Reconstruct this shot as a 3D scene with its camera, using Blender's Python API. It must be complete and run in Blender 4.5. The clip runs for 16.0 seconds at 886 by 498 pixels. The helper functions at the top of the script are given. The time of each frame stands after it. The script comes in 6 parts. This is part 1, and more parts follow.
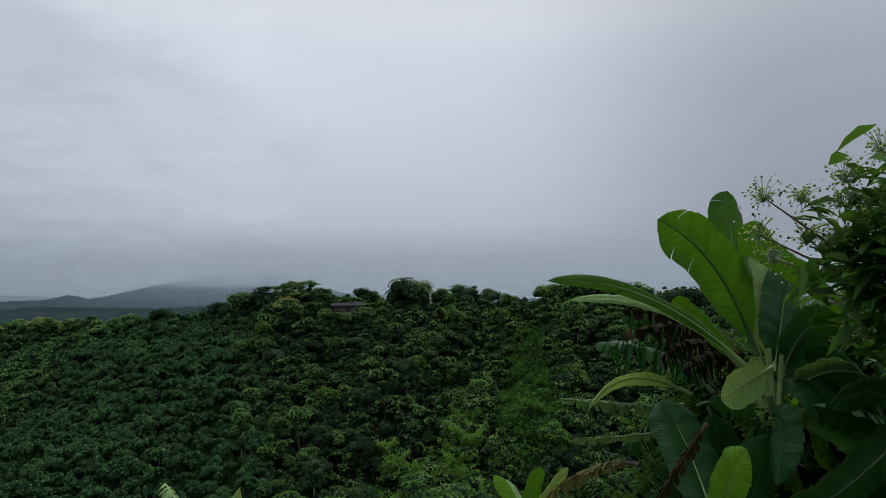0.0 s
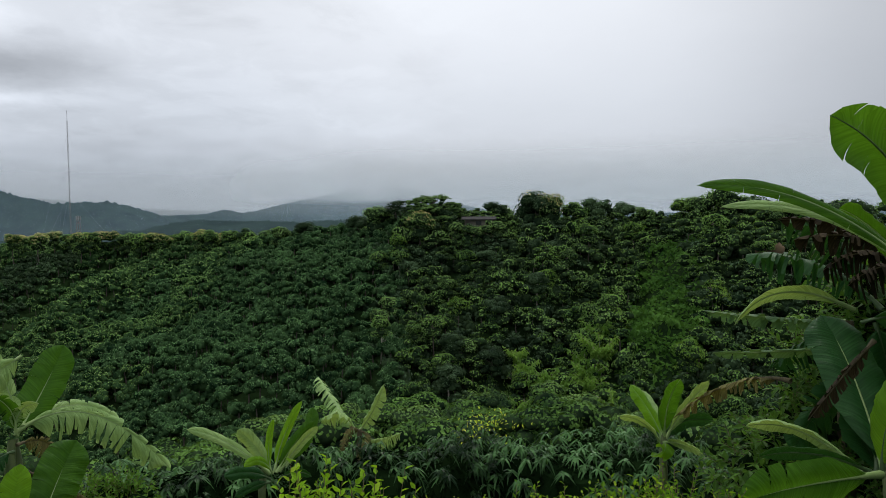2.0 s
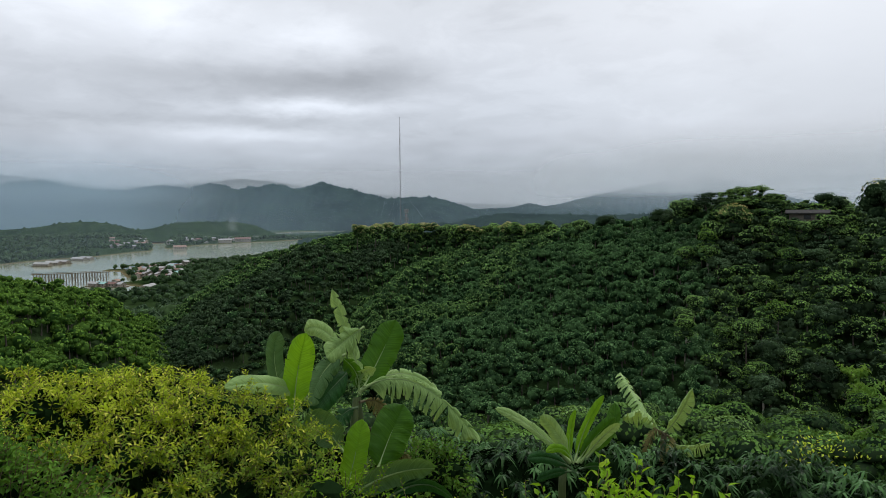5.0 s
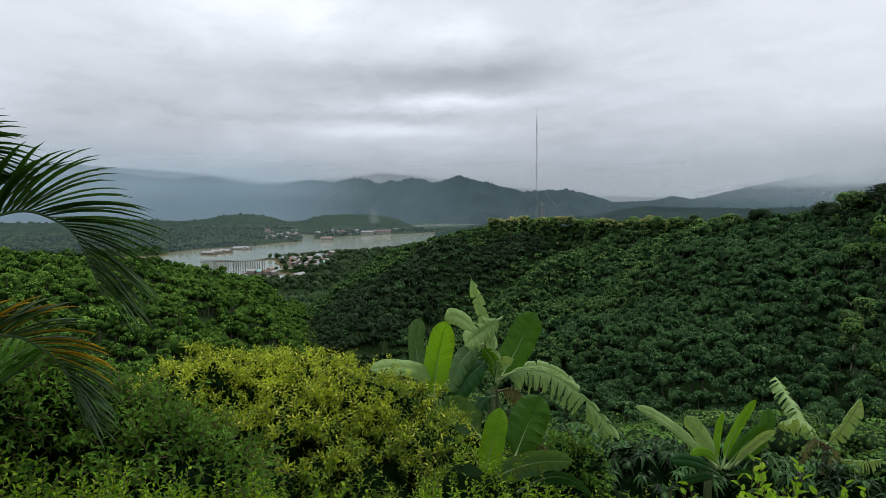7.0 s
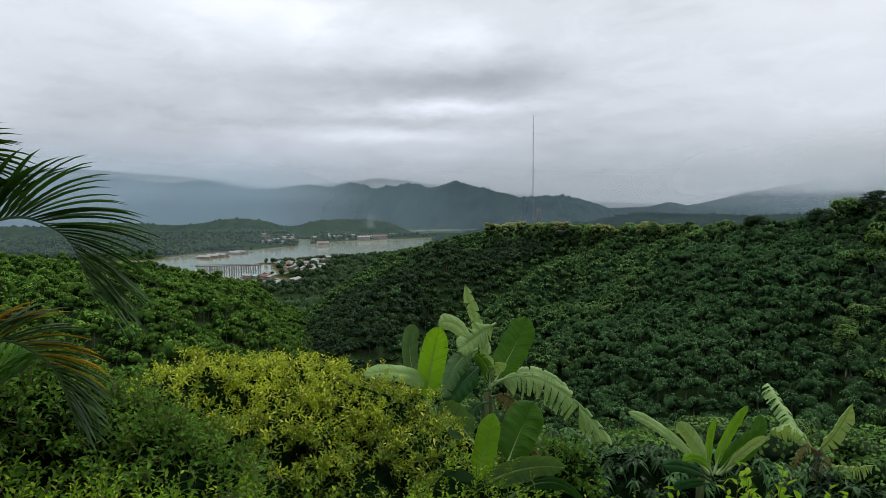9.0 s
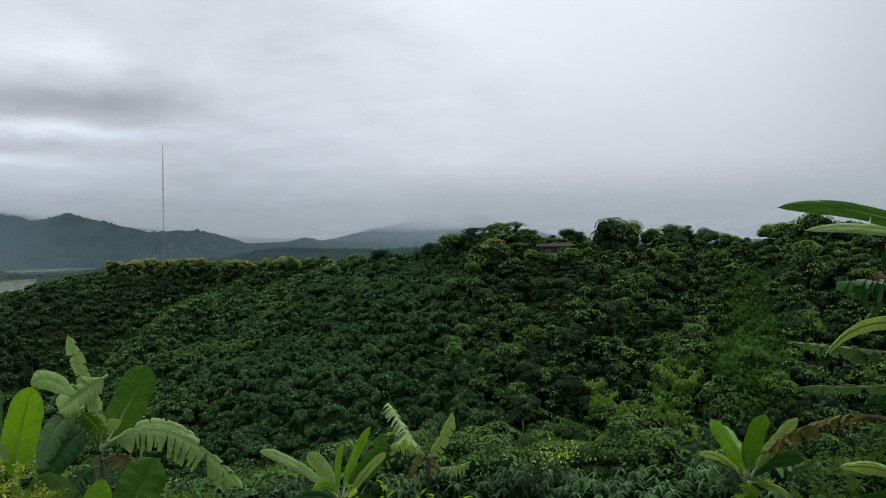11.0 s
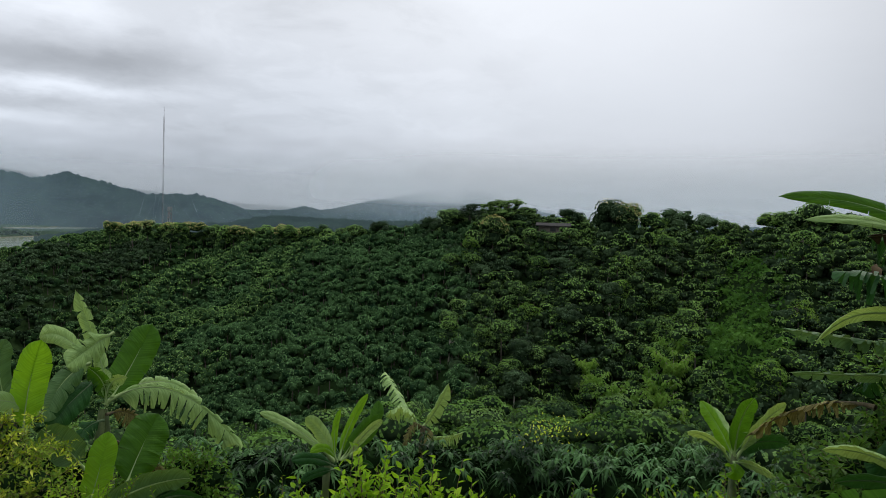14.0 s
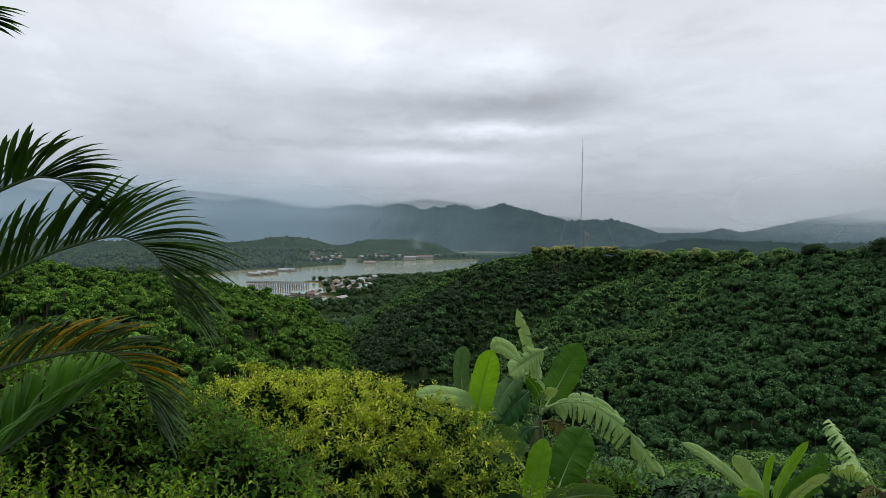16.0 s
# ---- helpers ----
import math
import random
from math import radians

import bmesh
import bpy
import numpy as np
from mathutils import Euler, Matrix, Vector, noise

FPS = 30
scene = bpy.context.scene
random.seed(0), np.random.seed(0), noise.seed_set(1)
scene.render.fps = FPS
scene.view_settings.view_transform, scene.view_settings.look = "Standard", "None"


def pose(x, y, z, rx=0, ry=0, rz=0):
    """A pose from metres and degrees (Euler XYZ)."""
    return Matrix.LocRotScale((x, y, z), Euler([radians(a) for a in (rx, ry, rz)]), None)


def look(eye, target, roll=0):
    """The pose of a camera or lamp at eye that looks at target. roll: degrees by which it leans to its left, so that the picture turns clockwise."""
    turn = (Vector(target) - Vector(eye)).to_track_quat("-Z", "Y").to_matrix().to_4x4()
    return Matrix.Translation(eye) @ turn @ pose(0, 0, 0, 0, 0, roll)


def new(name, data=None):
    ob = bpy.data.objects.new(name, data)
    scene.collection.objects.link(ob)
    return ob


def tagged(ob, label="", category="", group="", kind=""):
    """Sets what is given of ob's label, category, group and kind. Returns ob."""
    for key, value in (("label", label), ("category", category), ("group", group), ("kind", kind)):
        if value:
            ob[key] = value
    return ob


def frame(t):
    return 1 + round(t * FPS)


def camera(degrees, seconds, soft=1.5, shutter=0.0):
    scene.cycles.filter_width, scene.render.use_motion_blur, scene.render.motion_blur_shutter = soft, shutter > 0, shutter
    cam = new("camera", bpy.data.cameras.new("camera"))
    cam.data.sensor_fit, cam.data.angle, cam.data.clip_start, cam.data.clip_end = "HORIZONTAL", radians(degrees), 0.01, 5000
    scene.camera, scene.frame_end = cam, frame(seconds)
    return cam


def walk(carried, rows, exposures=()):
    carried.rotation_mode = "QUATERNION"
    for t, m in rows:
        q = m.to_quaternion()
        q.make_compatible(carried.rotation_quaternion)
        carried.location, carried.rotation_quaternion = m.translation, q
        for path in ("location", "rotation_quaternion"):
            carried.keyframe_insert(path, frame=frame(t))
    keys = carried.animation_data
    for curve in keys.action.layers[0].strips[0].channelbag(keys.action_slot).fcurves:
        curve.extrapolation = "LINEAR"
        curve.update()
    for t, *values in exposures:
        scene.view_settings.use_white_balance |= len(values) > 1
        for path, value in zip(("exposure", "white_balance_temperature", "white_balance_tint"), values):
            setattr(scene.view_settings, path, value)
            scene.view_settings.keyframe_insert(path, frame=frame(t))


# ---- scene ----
# The camera and its walk: eye from the first eye's place, then yaw, pitch, roll
cam = camera(68.2, 16.0, soft=0.85)
EYE = 1.6
ROWS = [
    (0.0, 0.001, -0.0, 0.001, 2.24, 4.68, 0.57),
    (0.5, 0.026, -0.042, -0.03, 3.26, 1.12, 0.56),
    (1.0, 0.012, -0.01, -0.052, 6.51, -1.24, 1.27),
    (1.5, 0.01, -0.008, -0.053, 9.59, -1.98, 0.98),
    (2.0, -0.086, 0.024, -0.069, 13.53, -2.72, 0.5),
    (2.5, -0.135, 0.084, -0.092, 17.36, -2.66, 0.12),
    (3.0, -0.185, 0.118, -0.107, 20.74, -3.3, 0.3),
    (3.5, -0.208, 0.106, -0.106, 25.84, -4.2, 1.46),
    (4.0, -0.196, 0.101, -0.11, 30.28, -3.49, 1.12),
    (4.5, -0.192, 0.086, -0.105, 34.13, -3.27, 0.39),
    (5.0, -0.215, 0.095, -0.103, 39.44, -3.11, 0.37),
    (5.2, -0.216, 0.092, -0.105, 41.05, -3.11, 0.37),
    (7.3, -0.206, 0.003, -0.127, 51.9, -3.48, 0.36),
    (7.5, -0.204, -0.001, -0.127, 52.05, -3.36, 0.36),
    (8.0, -0.222, 0.018, -0.133, 51.58, -3.28, 0.18),
    (8.2, -0.216, 0.017, -0.131, 51.53, -3.28, 0.18),
    (10.3, -0.022, -0.0, -0.083, 41.5, -1.13, -1.01),
    (10.5, -0.012, -0.0, -0.081, 35.22, -1.07, -1.01),
    (11.0, -0.006, 0.105, -0.092, 20.07, -0.28, 0.59),
    (11.5, 0.031, 0.087, -0.11, 6.46, -0.25, 0.44),
    (12.0, 0.032, 0.051, -0.111, 3.48, -1.22, 0.58),
    (12.5, 0.037, 0.051, -0.118, 1.33, -2.04, 0.6),
    (13.0, 0.033, 0.044, -0.101, 2.61, -2.39, 0.86),
    (13.5, 0.025, 0.024, -0.102, 9.1, -2.35, -0.44),
    (14.0, -0.031, -0.049, -0.103, 19.99, -2.49, -1.89),
    (14.5, -0.108, -0.063, -0.113, 31.69, -1.44, -1.38),
    (15.0, -0.108, -0.14, -0.1, 42.81, -2.39, -0.36),
    (15.5, -0.159, -0.119, -0.091, 51.68, -2.25, -0.88),
    (16.0, -0.117, -0.158, -0.088, 55.02, -1.31, -0.99),
]
EXPOSURES = [(0.0, -0.48, 6050, 10), (0.5, -0.38, 6200, 10), (1.0, -0.12, 6350, 10), (2.0, 0.0, 6450, 10), (7.5, 0.0, 6450, 10), (10.3, 0.0, 6450, 10), (11.0, -0.12, 6400, 10), (11.5, -0.10, 6400, 10), (12.3, 0.0, 6450, 10), (16.0, 0.0, 6450, 10)]
walk(cam, [(t, pose(x, y, EYE + z, 90 + pitch, roll, yaw)) for t, x, y, z, yaw, pitch, roll in ROWS], EXPOSURES)

# World: a thick overcast with layered cloud, over a little clear-sky light
world = bpy.data.worlds.new("overcast_sky")
scene.world = world
world.use_nodes = True
SUN_EL, SUN_AZ = 62.0, -8.0


class Nodes:
    """Short node writing: n(type, inputs...) and links."""

    def __init__(self, tree):
        self.tree = tree
        tree.nodes.clear()

    def add(self, kind, **inputs):
        node = self.tree.nodes.new(kind)
        for key, value in inputs.items():
            sock = node.inputs[int(key[1:])] if key[0] == "i" and key[1:].isdigit() else node.inputs[key.replace("_", " ")]
            if isinstance(value, bpy.types.NodeSocket):
                self.tree.links.new(value, sock)
            else:
                sock.default_value = value
        return node

    def math(self, op, a, b=0.0, c=0.0, clamp=False):
        node = self.add("ShaderNodeMath", i0=a, i1=b, i2=c)
        node.operation, node.use_clamp = op, clamp
        return node.outputs[0]

    def ramp(self, fac, stops, mode="LINEAR"):
        node = self.add("ShaderNodeValToRGB", Fac=fac)
        node.color_ramp.interpolation = mode
        els = node.color_ramp.elements
        while len(els) < len(stops):
            els.new(0.5)
        for el, (at, col) in zip(els, stops):
            el.position = at
            el.color = (*col, 1) if not isinstance(col, (int, float)) else (col, col, col, 1)
        return node.outputs[0]

    def mix(self, fac, a, b, how="MIX"):
        node = self.tree.nodes.new("ShaderNodeMix")
        node.data_type, node.blend_type = "RGBA", how
        for sock, value in ((node.inputs[0], fac), (node.inputs[6], a), (node.inputs[7], b)):
            if isinstance(value, bpy.types.NodeSocket):
                self.tree.links.new(value, sock)
            else:
                sock.default_value = value if isinstance(value, (int, float)) else (*value[:3], 1)
        return node.outputs[2]

    def noise(self, vec, scale, detail=4.0, rough=0.55, distort=0.0):
        node = self.add("ShaderNodeTexNoise", Vector=vec, Scale=scale, Detail=detail, Roughness=rough, Distortion=distort)
        return node.outputs[0]

    def scaled(self, vec, s):
        node = self.tree.nodes.new("ShaderNodeMapping")
        self.tree.links.new(vec, node.inputs[0])
        node.inputs["Scale"].default_value = s
        return node.outputs[0]


n = Nodes(world.node_tree)
way = n.add("ShaderNodeTexCoord").outputs["Generated"]
parts = n.add("ShaderNodeSeparateXYZ", Vector=way)
dx, dy, dz = parts.outputs
up = n.math("MAXIMUM", dz, 0.0)
tone = n.ramp(up, [(0.0, (0.36, 0.40, 0.46)), (0.05, (0.43, 0.465, 0.525)), (0.12, (0.60, 0.645, 0.715)), (0.25, (0.79, 0.825, 0.885)),
                   (0.40, (0.88, 0.91, 0.955)), (0.60, (1.65, 1.67, 1.70)), (1.0, (3.10, 3.12, 3.15))], "B_SPLINE")
# the cloud sheet seen in perspective, broken in the west and even in the north
flat = n.math("ADD", up, 0.20)
px, py = n.math("DIVIDE", dx, flat), n.math("DIVIDE", dy, flat)
plan = n.add("ShaderNodeCombineXYZ", X=px, Y=py, Z=0.3).outputs[0]
big = n.noise(plan, 0.95, 5.0, 0.5, 0.25)
fine = n.noise(plan, 3.4, 6.0, 0.58, 0.3)
cloud = n.math("ADD", n.math("MULTIPLY", big, 0.55), n.math("MULTIPLY", fine, 0.45))
cloud = n.ramp(cloud, [(0.36, 0.84), (0.47, 0.95), (0.56, 1.03), (0.68, 1.14)], "EASE")
west = n.math("ADD", n.math("MULTIPLY", dx, -1.35), n.math("MULTIPLY", dy, 0.05))
west = n.ramp(n.math("ADD", west, 0.05), [(0.15, 0.12), (0.75, 1.0)], "EASE")
tone = n.mix(west, tone, n.mix(1.0, tone, cloud, "MULTIPLY"))
# cloud banks and rifts: bearing to the west and height in degrees, half widths, gain
CLOUDS = [(53.0, 11.2, 9.0, 1.6, -0.30), (44.8, 11.5, 4.0, 1.3, -0.22), (64.0, 10.8, 5.5, 1.3, -0.16), (50.4, 14.8, 3.0, 1.4, 0.24), (62.0, 15.8, 4.6, 2.0, 0.24),
          (56.0, 19.0, 6.0, 1.8, -0.18), (72.0, 18.0, 7.0, 2.8, 0.14), (51.0, 8.9, 7.5, 0.62, 0.34), (55.0, 7.75, 9.0, 0.5, -0.14), (57.0, 6.6, 7.5, 0.65, 0.24),
          (76.0, 9.0, 8.0, 3.0, -0.08), (36.0, 22.0, 9.0, 4.0, -0.14), (14.0, 16.0, 15.0, 8.0, 0.10), (-26.0, 14.0, 13.0, 9.0, -0.12)]
bearing = n.math("MULTIPLY", n.math("ARCTAN2", n.math("MULTIPLY", dx, -1.0), dy), math.degrees(1))
rise = n.math("MULTIPLY", n.math("ARCSINE", dz), math.degrees(1))
streaky = n.scaled(way, (1.0, 1.0, 2.6))
bearing = n.math("ADD", bearing, n.math("MULTIPLY", n.math("SUBTRACT", n.noise(streaky, 5.0, 5.0, 0.6), 0.5), 11.0))
rise = n.math("ADD", rise, n.math("MULTIPLY", n.math("SUBTRACT", n.noise(n.scaled(way, (1.2, 1.2, 3.4)), 6.5, 6.0, 0.6), 0.5), 2.6))
for b0, e0, bw, ew, gain in CLOUDS:
    off = n.math("ADD", n.math("POWER", n.math("ABSOLUTE", n.math("DIVIDE", n.math("SUBTRACT", bearing, b0), bw)), 2.0),
                 n.math("POWER", n.math("ABSOLUTE", n.math("DIVIDE", n.math("SUBTRACT", rise, e0), ew)), 2.0))
    bulk = n.math("MULTIPLY_ADD", n.math("EXPONENT", n.math("MULTIPLY", off, -1.0)), gain, 1.0)
    tone = n.mix(1.0, tone, n.add("ShaderNodeCombineXYZ", X=bulk, Y=bulk, Z=bulk).outputs[0], "MULTIPLY")
glow = n.math("ADD", n.math("MULTIPLY", dy, 0.93), n.math("MULTIPLY", dz, 0.36))
tone = n.mix(n.ramp(glow, [(0.80, 0.0), (1.0, 0.20)], "EASE"), tone, (0.95, 0.95, 0.96))
tone = n.mix(1.0, tone, n.ramp(dx, [(0.02, 1.0), (0.45, 0.70)], "EASE"), "MULTIPLY")
sky = n.add("ShaderNodeTexSky")
sky.sky_type, sky.sun_disc = "NISHITA", False
sky.sun_elevation, sky.sun_rotation = radians(SUN_EL), radians(SUN_AZ)
clear = n.add("ShaderNodeVectorMath", i0=sky.outputs[0])
clear.operation = "SCALE"
clear.inputs["Scale"].default_value = 0.10
tone = n.mix(0.06, tone, clear.outputs[0])
back = n.add("ShaderNodeBackground", Color=tone, Strength=1.0)
n.add("ShaderNodeOutputWorld", Surface=back.outputs[0])

sun = new("sun", bpy.data.lights.new("sun", "SUN"))
sun.data.energy, sun.data.angle, sun.data.color = 1.5, radians(16), (1.0, 0.96, 0.9)
sun.matrix_world = look((-math.sin(radians(SUN_AZ)) * 50, math.cos(radians(SUN_AZ)) * 50, 50 * math.tan(radians(SUN_EL))), (0, 0, 0))

# ---- materials ----
def material(name):
    m = bpy.data.materials.new(name)
    m.use_nodes = True
    return m, Nodes(m.node_tree)


def foliage(name, dark, light, tip=None, rough=0.6, leak=0.25, patch=0.25, spec=0.04, clump=0.55, sharp=2.2):
    """Leaves: each leaf its own shade, drifting from plant to plant, thin enough to let light through."""
    m, n = material(name)
    geo = n.add("ShaderNodeNewGeometry")
    each = geo.outputs["Random Per Island"]
    plant = n.add("ShaderNodeSeparateXYZ", Vector=n.add("ShaderNodeTexCoord").outputs["UV"]).outputs[0]
    own = n.math("FRACT", n.math("ADD", n.add("ShaderNodeObjectInfo").outputs["Random"], plant))
    place = geo.outputs["Position"]
    drift = n.ramp(n.noise(place, patch, 3.0), [(0.32, 0.0), (0.68, 1.0)])
    tuft = n.ramp(n.noise(place, clump, 2.0), [(0.36, 0.0), (0.64, 1.0)])
    fac = n.math("ADD", n.math("MULTIPLY", each, 0.18), n.math("MULTIPLY", drift, 0.20))
    fac = n.math("ADD", fac, n.math("ADD", n.math("MULTIPLY", own, 0.28), n.math("MULTIPLY", tuft, 0.34)))
    fac = n.math("ADD", n.math("MULTIPLY", n.math("SUBTRACT", fac, 0.5), sharp), 0.47, clamp=True)
    col = n.mix(fac, dark, light)
    if tip:
        col = n.mix(n.ramp(each, [(0.80, 0.0), (0.97, 1.0)]), col, tip)
    fine = n.noise(place, 40.0, 2.0)
    col = n.mix(n.math("MULTIPLY", fine, 0.22), col, (dark[0] * 0.5, dark[1] * 0.5, dark[2] * 0.5))
    skin = n.add("ShaderNodeBsdfPrincipled", Base_Color=col, Roughness=rough)
    skin.inputs["Specular IOR Level"].default_value = spec
    thin = n.add("ShaderNodeBsdfTranslucent", Color=n.mix(0.5, col, (light[0] * 1.3, light[1] * 1.2, light[2] * 0.5)))
    both = n.add("ShaderNodeMixShader", i0=leak, i1=skin.outputs[0], i2=thin.outputs[0])
    n.add("ShaderNodeOutputMaterial", Surface=both.outputs[0])
    return m


def plain(name, a, b, scale=6.0, rough=0.8, bump=0.3, metal=0.0, detail=5.0, stretch=(1, 1, 1), spec=0.5):
    """A matt surface that wanders between two colours, with grain and relief."""
    m, n = material(name)
    place = n.scaled(n.add("ShaderNodeNewGeometry").outputs["Position"], stretch)
    wide, grain = n.noise(place, scale, detail), n.noise(place, scale * 9, 3.0)
    col = n.mix(n.ramp(wide, [(0.3, 0.0), (0.7, 1.0)]), a, b)
    col = n.mix(n.math("MULTIPLY", grain, 0.3), col, (a[0] * 0.45, a[1] * 0.45, a[2] * 0.45))
    relief = n.add("ShaderNodeBump", Height=grain, Strength=bump, Distance=0.02)
    skin = n.add("ShaderNodeBsdfPrincipled", Base_Color=col, Roughness=rough, Metallic=metal, Normal=relief.outputs[0])
    skin.inputs["Specular IOR Level"].default_value = spec
    n.add("ShaderNodeOutputMaterial", Surface=skin.outputs[0])
    return m


def blade(name, dark, light, leak, rough=0.38, dry=None):
    """A banana blade: fine parallel veins across the leaf, read from its UV map (u along, v across)."""
    m, n = material(name)
    uv = n.add("ShaderNodeTexCoord").outputs["UV"]
    u, v, _ = n.add("ShaderNodeSeparateXYZ", Vector=uv).outputs
    geo = n.add("ShaderNodeNewGeometry")
    lean = n.math("SUBTRACT", u, n.math("MULTIPLY", n.math("ABSOLUTE", v), 0.10))
    comb = n.add("ShaderNodeCombineXYZ", X=n.math("MULTIPLY", lean, 70.0), Y=n.math("MULTIPLY", v, 0.6), Z=geo.outputs["Random Per Island"]).outputs[0]
    vein = n.noise(comb, 1.0, 3.0, 0.6)
    wide = n.noise(geo.outputs["Position"], 2.2, 4.0)
    col = n.mix(n.ramp(wide, [(0.3, 0.0), (0.7, 1.0)]), dark, light)
    col = n.mix(n.ramp(vein, [(0.35, 0.75), (0.65, 0.0)]), col, (dark[0] * 0.5, dark[1] * 0.55, dark[2] * 0.5))
    spots = n.ramp(n.noise(geo.outputs["Position"], 14.0, 4.0), [(0.66, 0.0), (0.76, 0.6)])
    col = n.mix(spots, col, dry or (light[0] * 1.1, light[1] * 0.95, light[2]))
    edge = n.ramp(n.math("ADD", n.math("ABSOLUTE", v), n.math("MULTIPLY", n.noise(geo.outputs["Position"], 9.0, 3.0), 0.12)), [(1.0, 0.0), (1.06, 0.8)])
    col = n.mix(edge, col, dry or (0.16, 0.11, 0.04))
    relief = n.add("ShaderNodeBump", Height=vein, Strength=0.6, Distance=0.012)
    skin = n.add("ShaderNodeBsdfPrincipled", Base_Color=col, Roughness=rough, Normal=relief.outputs[0])
    skin.inputs["Specular IOR Level"].default_value = 0.15
    thin = n.add("ShaderNodeBsdfTranslucent", Color=n.mix(0.6, col, (light[0] * 1.5, light[1] * 1.35, light[2] * 0.4)))
    both = n.add("ShaderNodeMixShader", i0=leak, i1=skin.outputs[0], i2=thin.outputs[0])
    n.add("ShaderNodeOutputMaterial", Surface=both.outputs[0])
    return m


RUBBER = foliage("rubber_tree_leaves", (0.011, 0.034, 0.015), (0.112, 0.236, 0.086), (0.190, 0.340, 0.140), leak=0.15, patch=0.06)
UPPER = foliage("upper_rubber_tree_leaves", (0.019, 0.054, 0.016), (0.200, 0.370, 0.105), (0.310, 0.460, 0.160), leak=0.15, patch=0.045)
BROAD = foliage("broad_tree_leaves", (0.018, 0.050, 0.018), (0.215, 0.375, 0.108), leak=0.2, patch=0.10)
BRIGHT = foliage("bright_tree_leaves", (0.034, 0.092, 0.026), (0.255, 0.455, 0.115), leak=0.28, patch=0.15)
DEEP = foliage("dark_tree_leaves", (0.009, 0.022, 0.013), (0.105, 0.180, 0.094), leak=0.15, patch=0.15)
WOOD = foliage("far_wood_inner_leaves", (0.014, 0.036, 0.014), (0.070, 0.130, 0.048), leak=0.1, patch=0.02, clump=0.06)
BAMBOO = foliage("bamboo_leaves", (0.060, 0.150, 0.024), (0.220, 0.390, 0.070), leak=0.3, patch=0.3)
BLOSSOM = foliage("yellow_blossom_sprays", (0.26, 0.24, 0.08), (0.72, 0.62, 0.30), leak=0.2)
# inner leaf colours are darkened to paint the shade inside crowns and shrubs
SHADE = foliage("shaded_inner_leaves", (0.004, 0.011, 0.004), (0.012, 0.028, 0.009), rough=1.0, leak=0.05, spec=0.0)
DIM = foliage("shaded_tree_leaves", (0.010, 0.022, 0.011), (0.044, 0.078, 0.034), rough=1.0, leak=0.05, spec=0.0, patch=0.3, clump=1.6)
CANOPY = foliage("shaded_rubber_leaves", (0.010, 0.030, 0.013), (0.060, 0.125, 0.048), rough=1.0, leak=0.05, spec=0.0, patch=0.12, clump=0.9)
FRESH = foliage("shaded_west_hill_leaves", (0.014, 0.042, 0.010), (0.085, 0.175, 0.034), rough=1.0, leak=0.05, spec=0.0, patch=0.15, clump=0.9)
MANGO = foliage("mango_leaves", (0.004, 0.019, 0.006), (0.096, 0.222, 0.074), rough=0.34, leak=0.15, patch=0.8, spec=0.10, clump=3.2, sharp=2.6)
HEDGE = foliage("hedge_leaves", (0.045, 0.135, 0.008), (0.270, 0.500, 0.026), (0.46, 0.64, 0.06), rough=0.45, leak=0.48, spec=0.06, patch=0.9, clump=3.0)
GOLD = foliage("golden_shrub_leaves", (0.085, 0.165, 0.010), (0.660, 0.820, 0.080), (0.90, 0.88, 0.18), rough=0.5, leak=0.42, patch=0.8, spec=0.05, clump=4.0, sharp=2.3)
WEED = foliage("undergrowth_leaves", (0.018, 0.064, 0.009), (0.150, 0.310, 0.042), leak=0.25, patch=0.6, clump=3.0)
OVATE = foliage("flowering_shrub_leaves", (0.020, 0.062, 0.014), (0.130, 0.280, 0.045), rough=0.4, leak=0.4, patch=1.0, spec=0.14, clump=3.0)
PETAL = plain("white_petals", (0.55, 0.57, 0.50), (0.75, 0.76, 0.70), 30.0, 0.6, 0.1)
BUD = foliage("flower_buds", (0.22, 0.34, 0.07), (0.52, 0.60, 0.20), (0.05, 0.04, 0.03), leak=0.1, patch=2.0)
WEST = foliage("west_hill_leaves", (0.022, 0.066, 0.012), (0.225, 0.410, 0.066), leak=0.2, patch=0.15)
NEAR = foliage("near_slope_leaves", (0.014, 0.044, 0.012), (0.150, 0.300, 0.066), leak=0.2, patch=0.3, clump=0.9)
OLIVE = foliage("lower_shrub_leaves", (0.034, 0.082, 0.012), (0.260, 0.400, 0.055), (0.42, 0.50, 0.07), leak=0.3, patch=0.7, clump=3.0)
GRASS = foliage("bright_grass", (0.024, 0.078, 0.012), (0.080, 0.185, 0.030), leak=0.2, patch=0.12, clump=0.5)
PALM_LEAF = foliage("palm_leaflets", (0.014, 0.050, 0.010), (0.046, 0.120, 0.020), rough=0.4, leak=0.25, patch=2.0, spec=0.3)
PALM_FRESH = foliage("fresh_palm_leaflets", (0.045, 0.140, 0.014), (0.120, 0.300, 0.030), rough=0.4, leak=0.45, patch=2.0, spec=0.25)
PALM_DRY = foliage("dying_palm_leaflets", (0.20, 0.16, 0.012), (0.62, 0.38, 0.03), (0.22, 0.11, 0.02), leak=0.25, patch=6.0)
BARK = plain("bark", (0.06, 0.05, 0.04), (0.13, 0.115, 0.095), 3.0, 0.9, 0.6)
PALE_BARK = plain("pale_bark", (0.26, 0.24, 0.20), (0.40, 0.37, 0.32), 2.0, 0.85, 0.4)
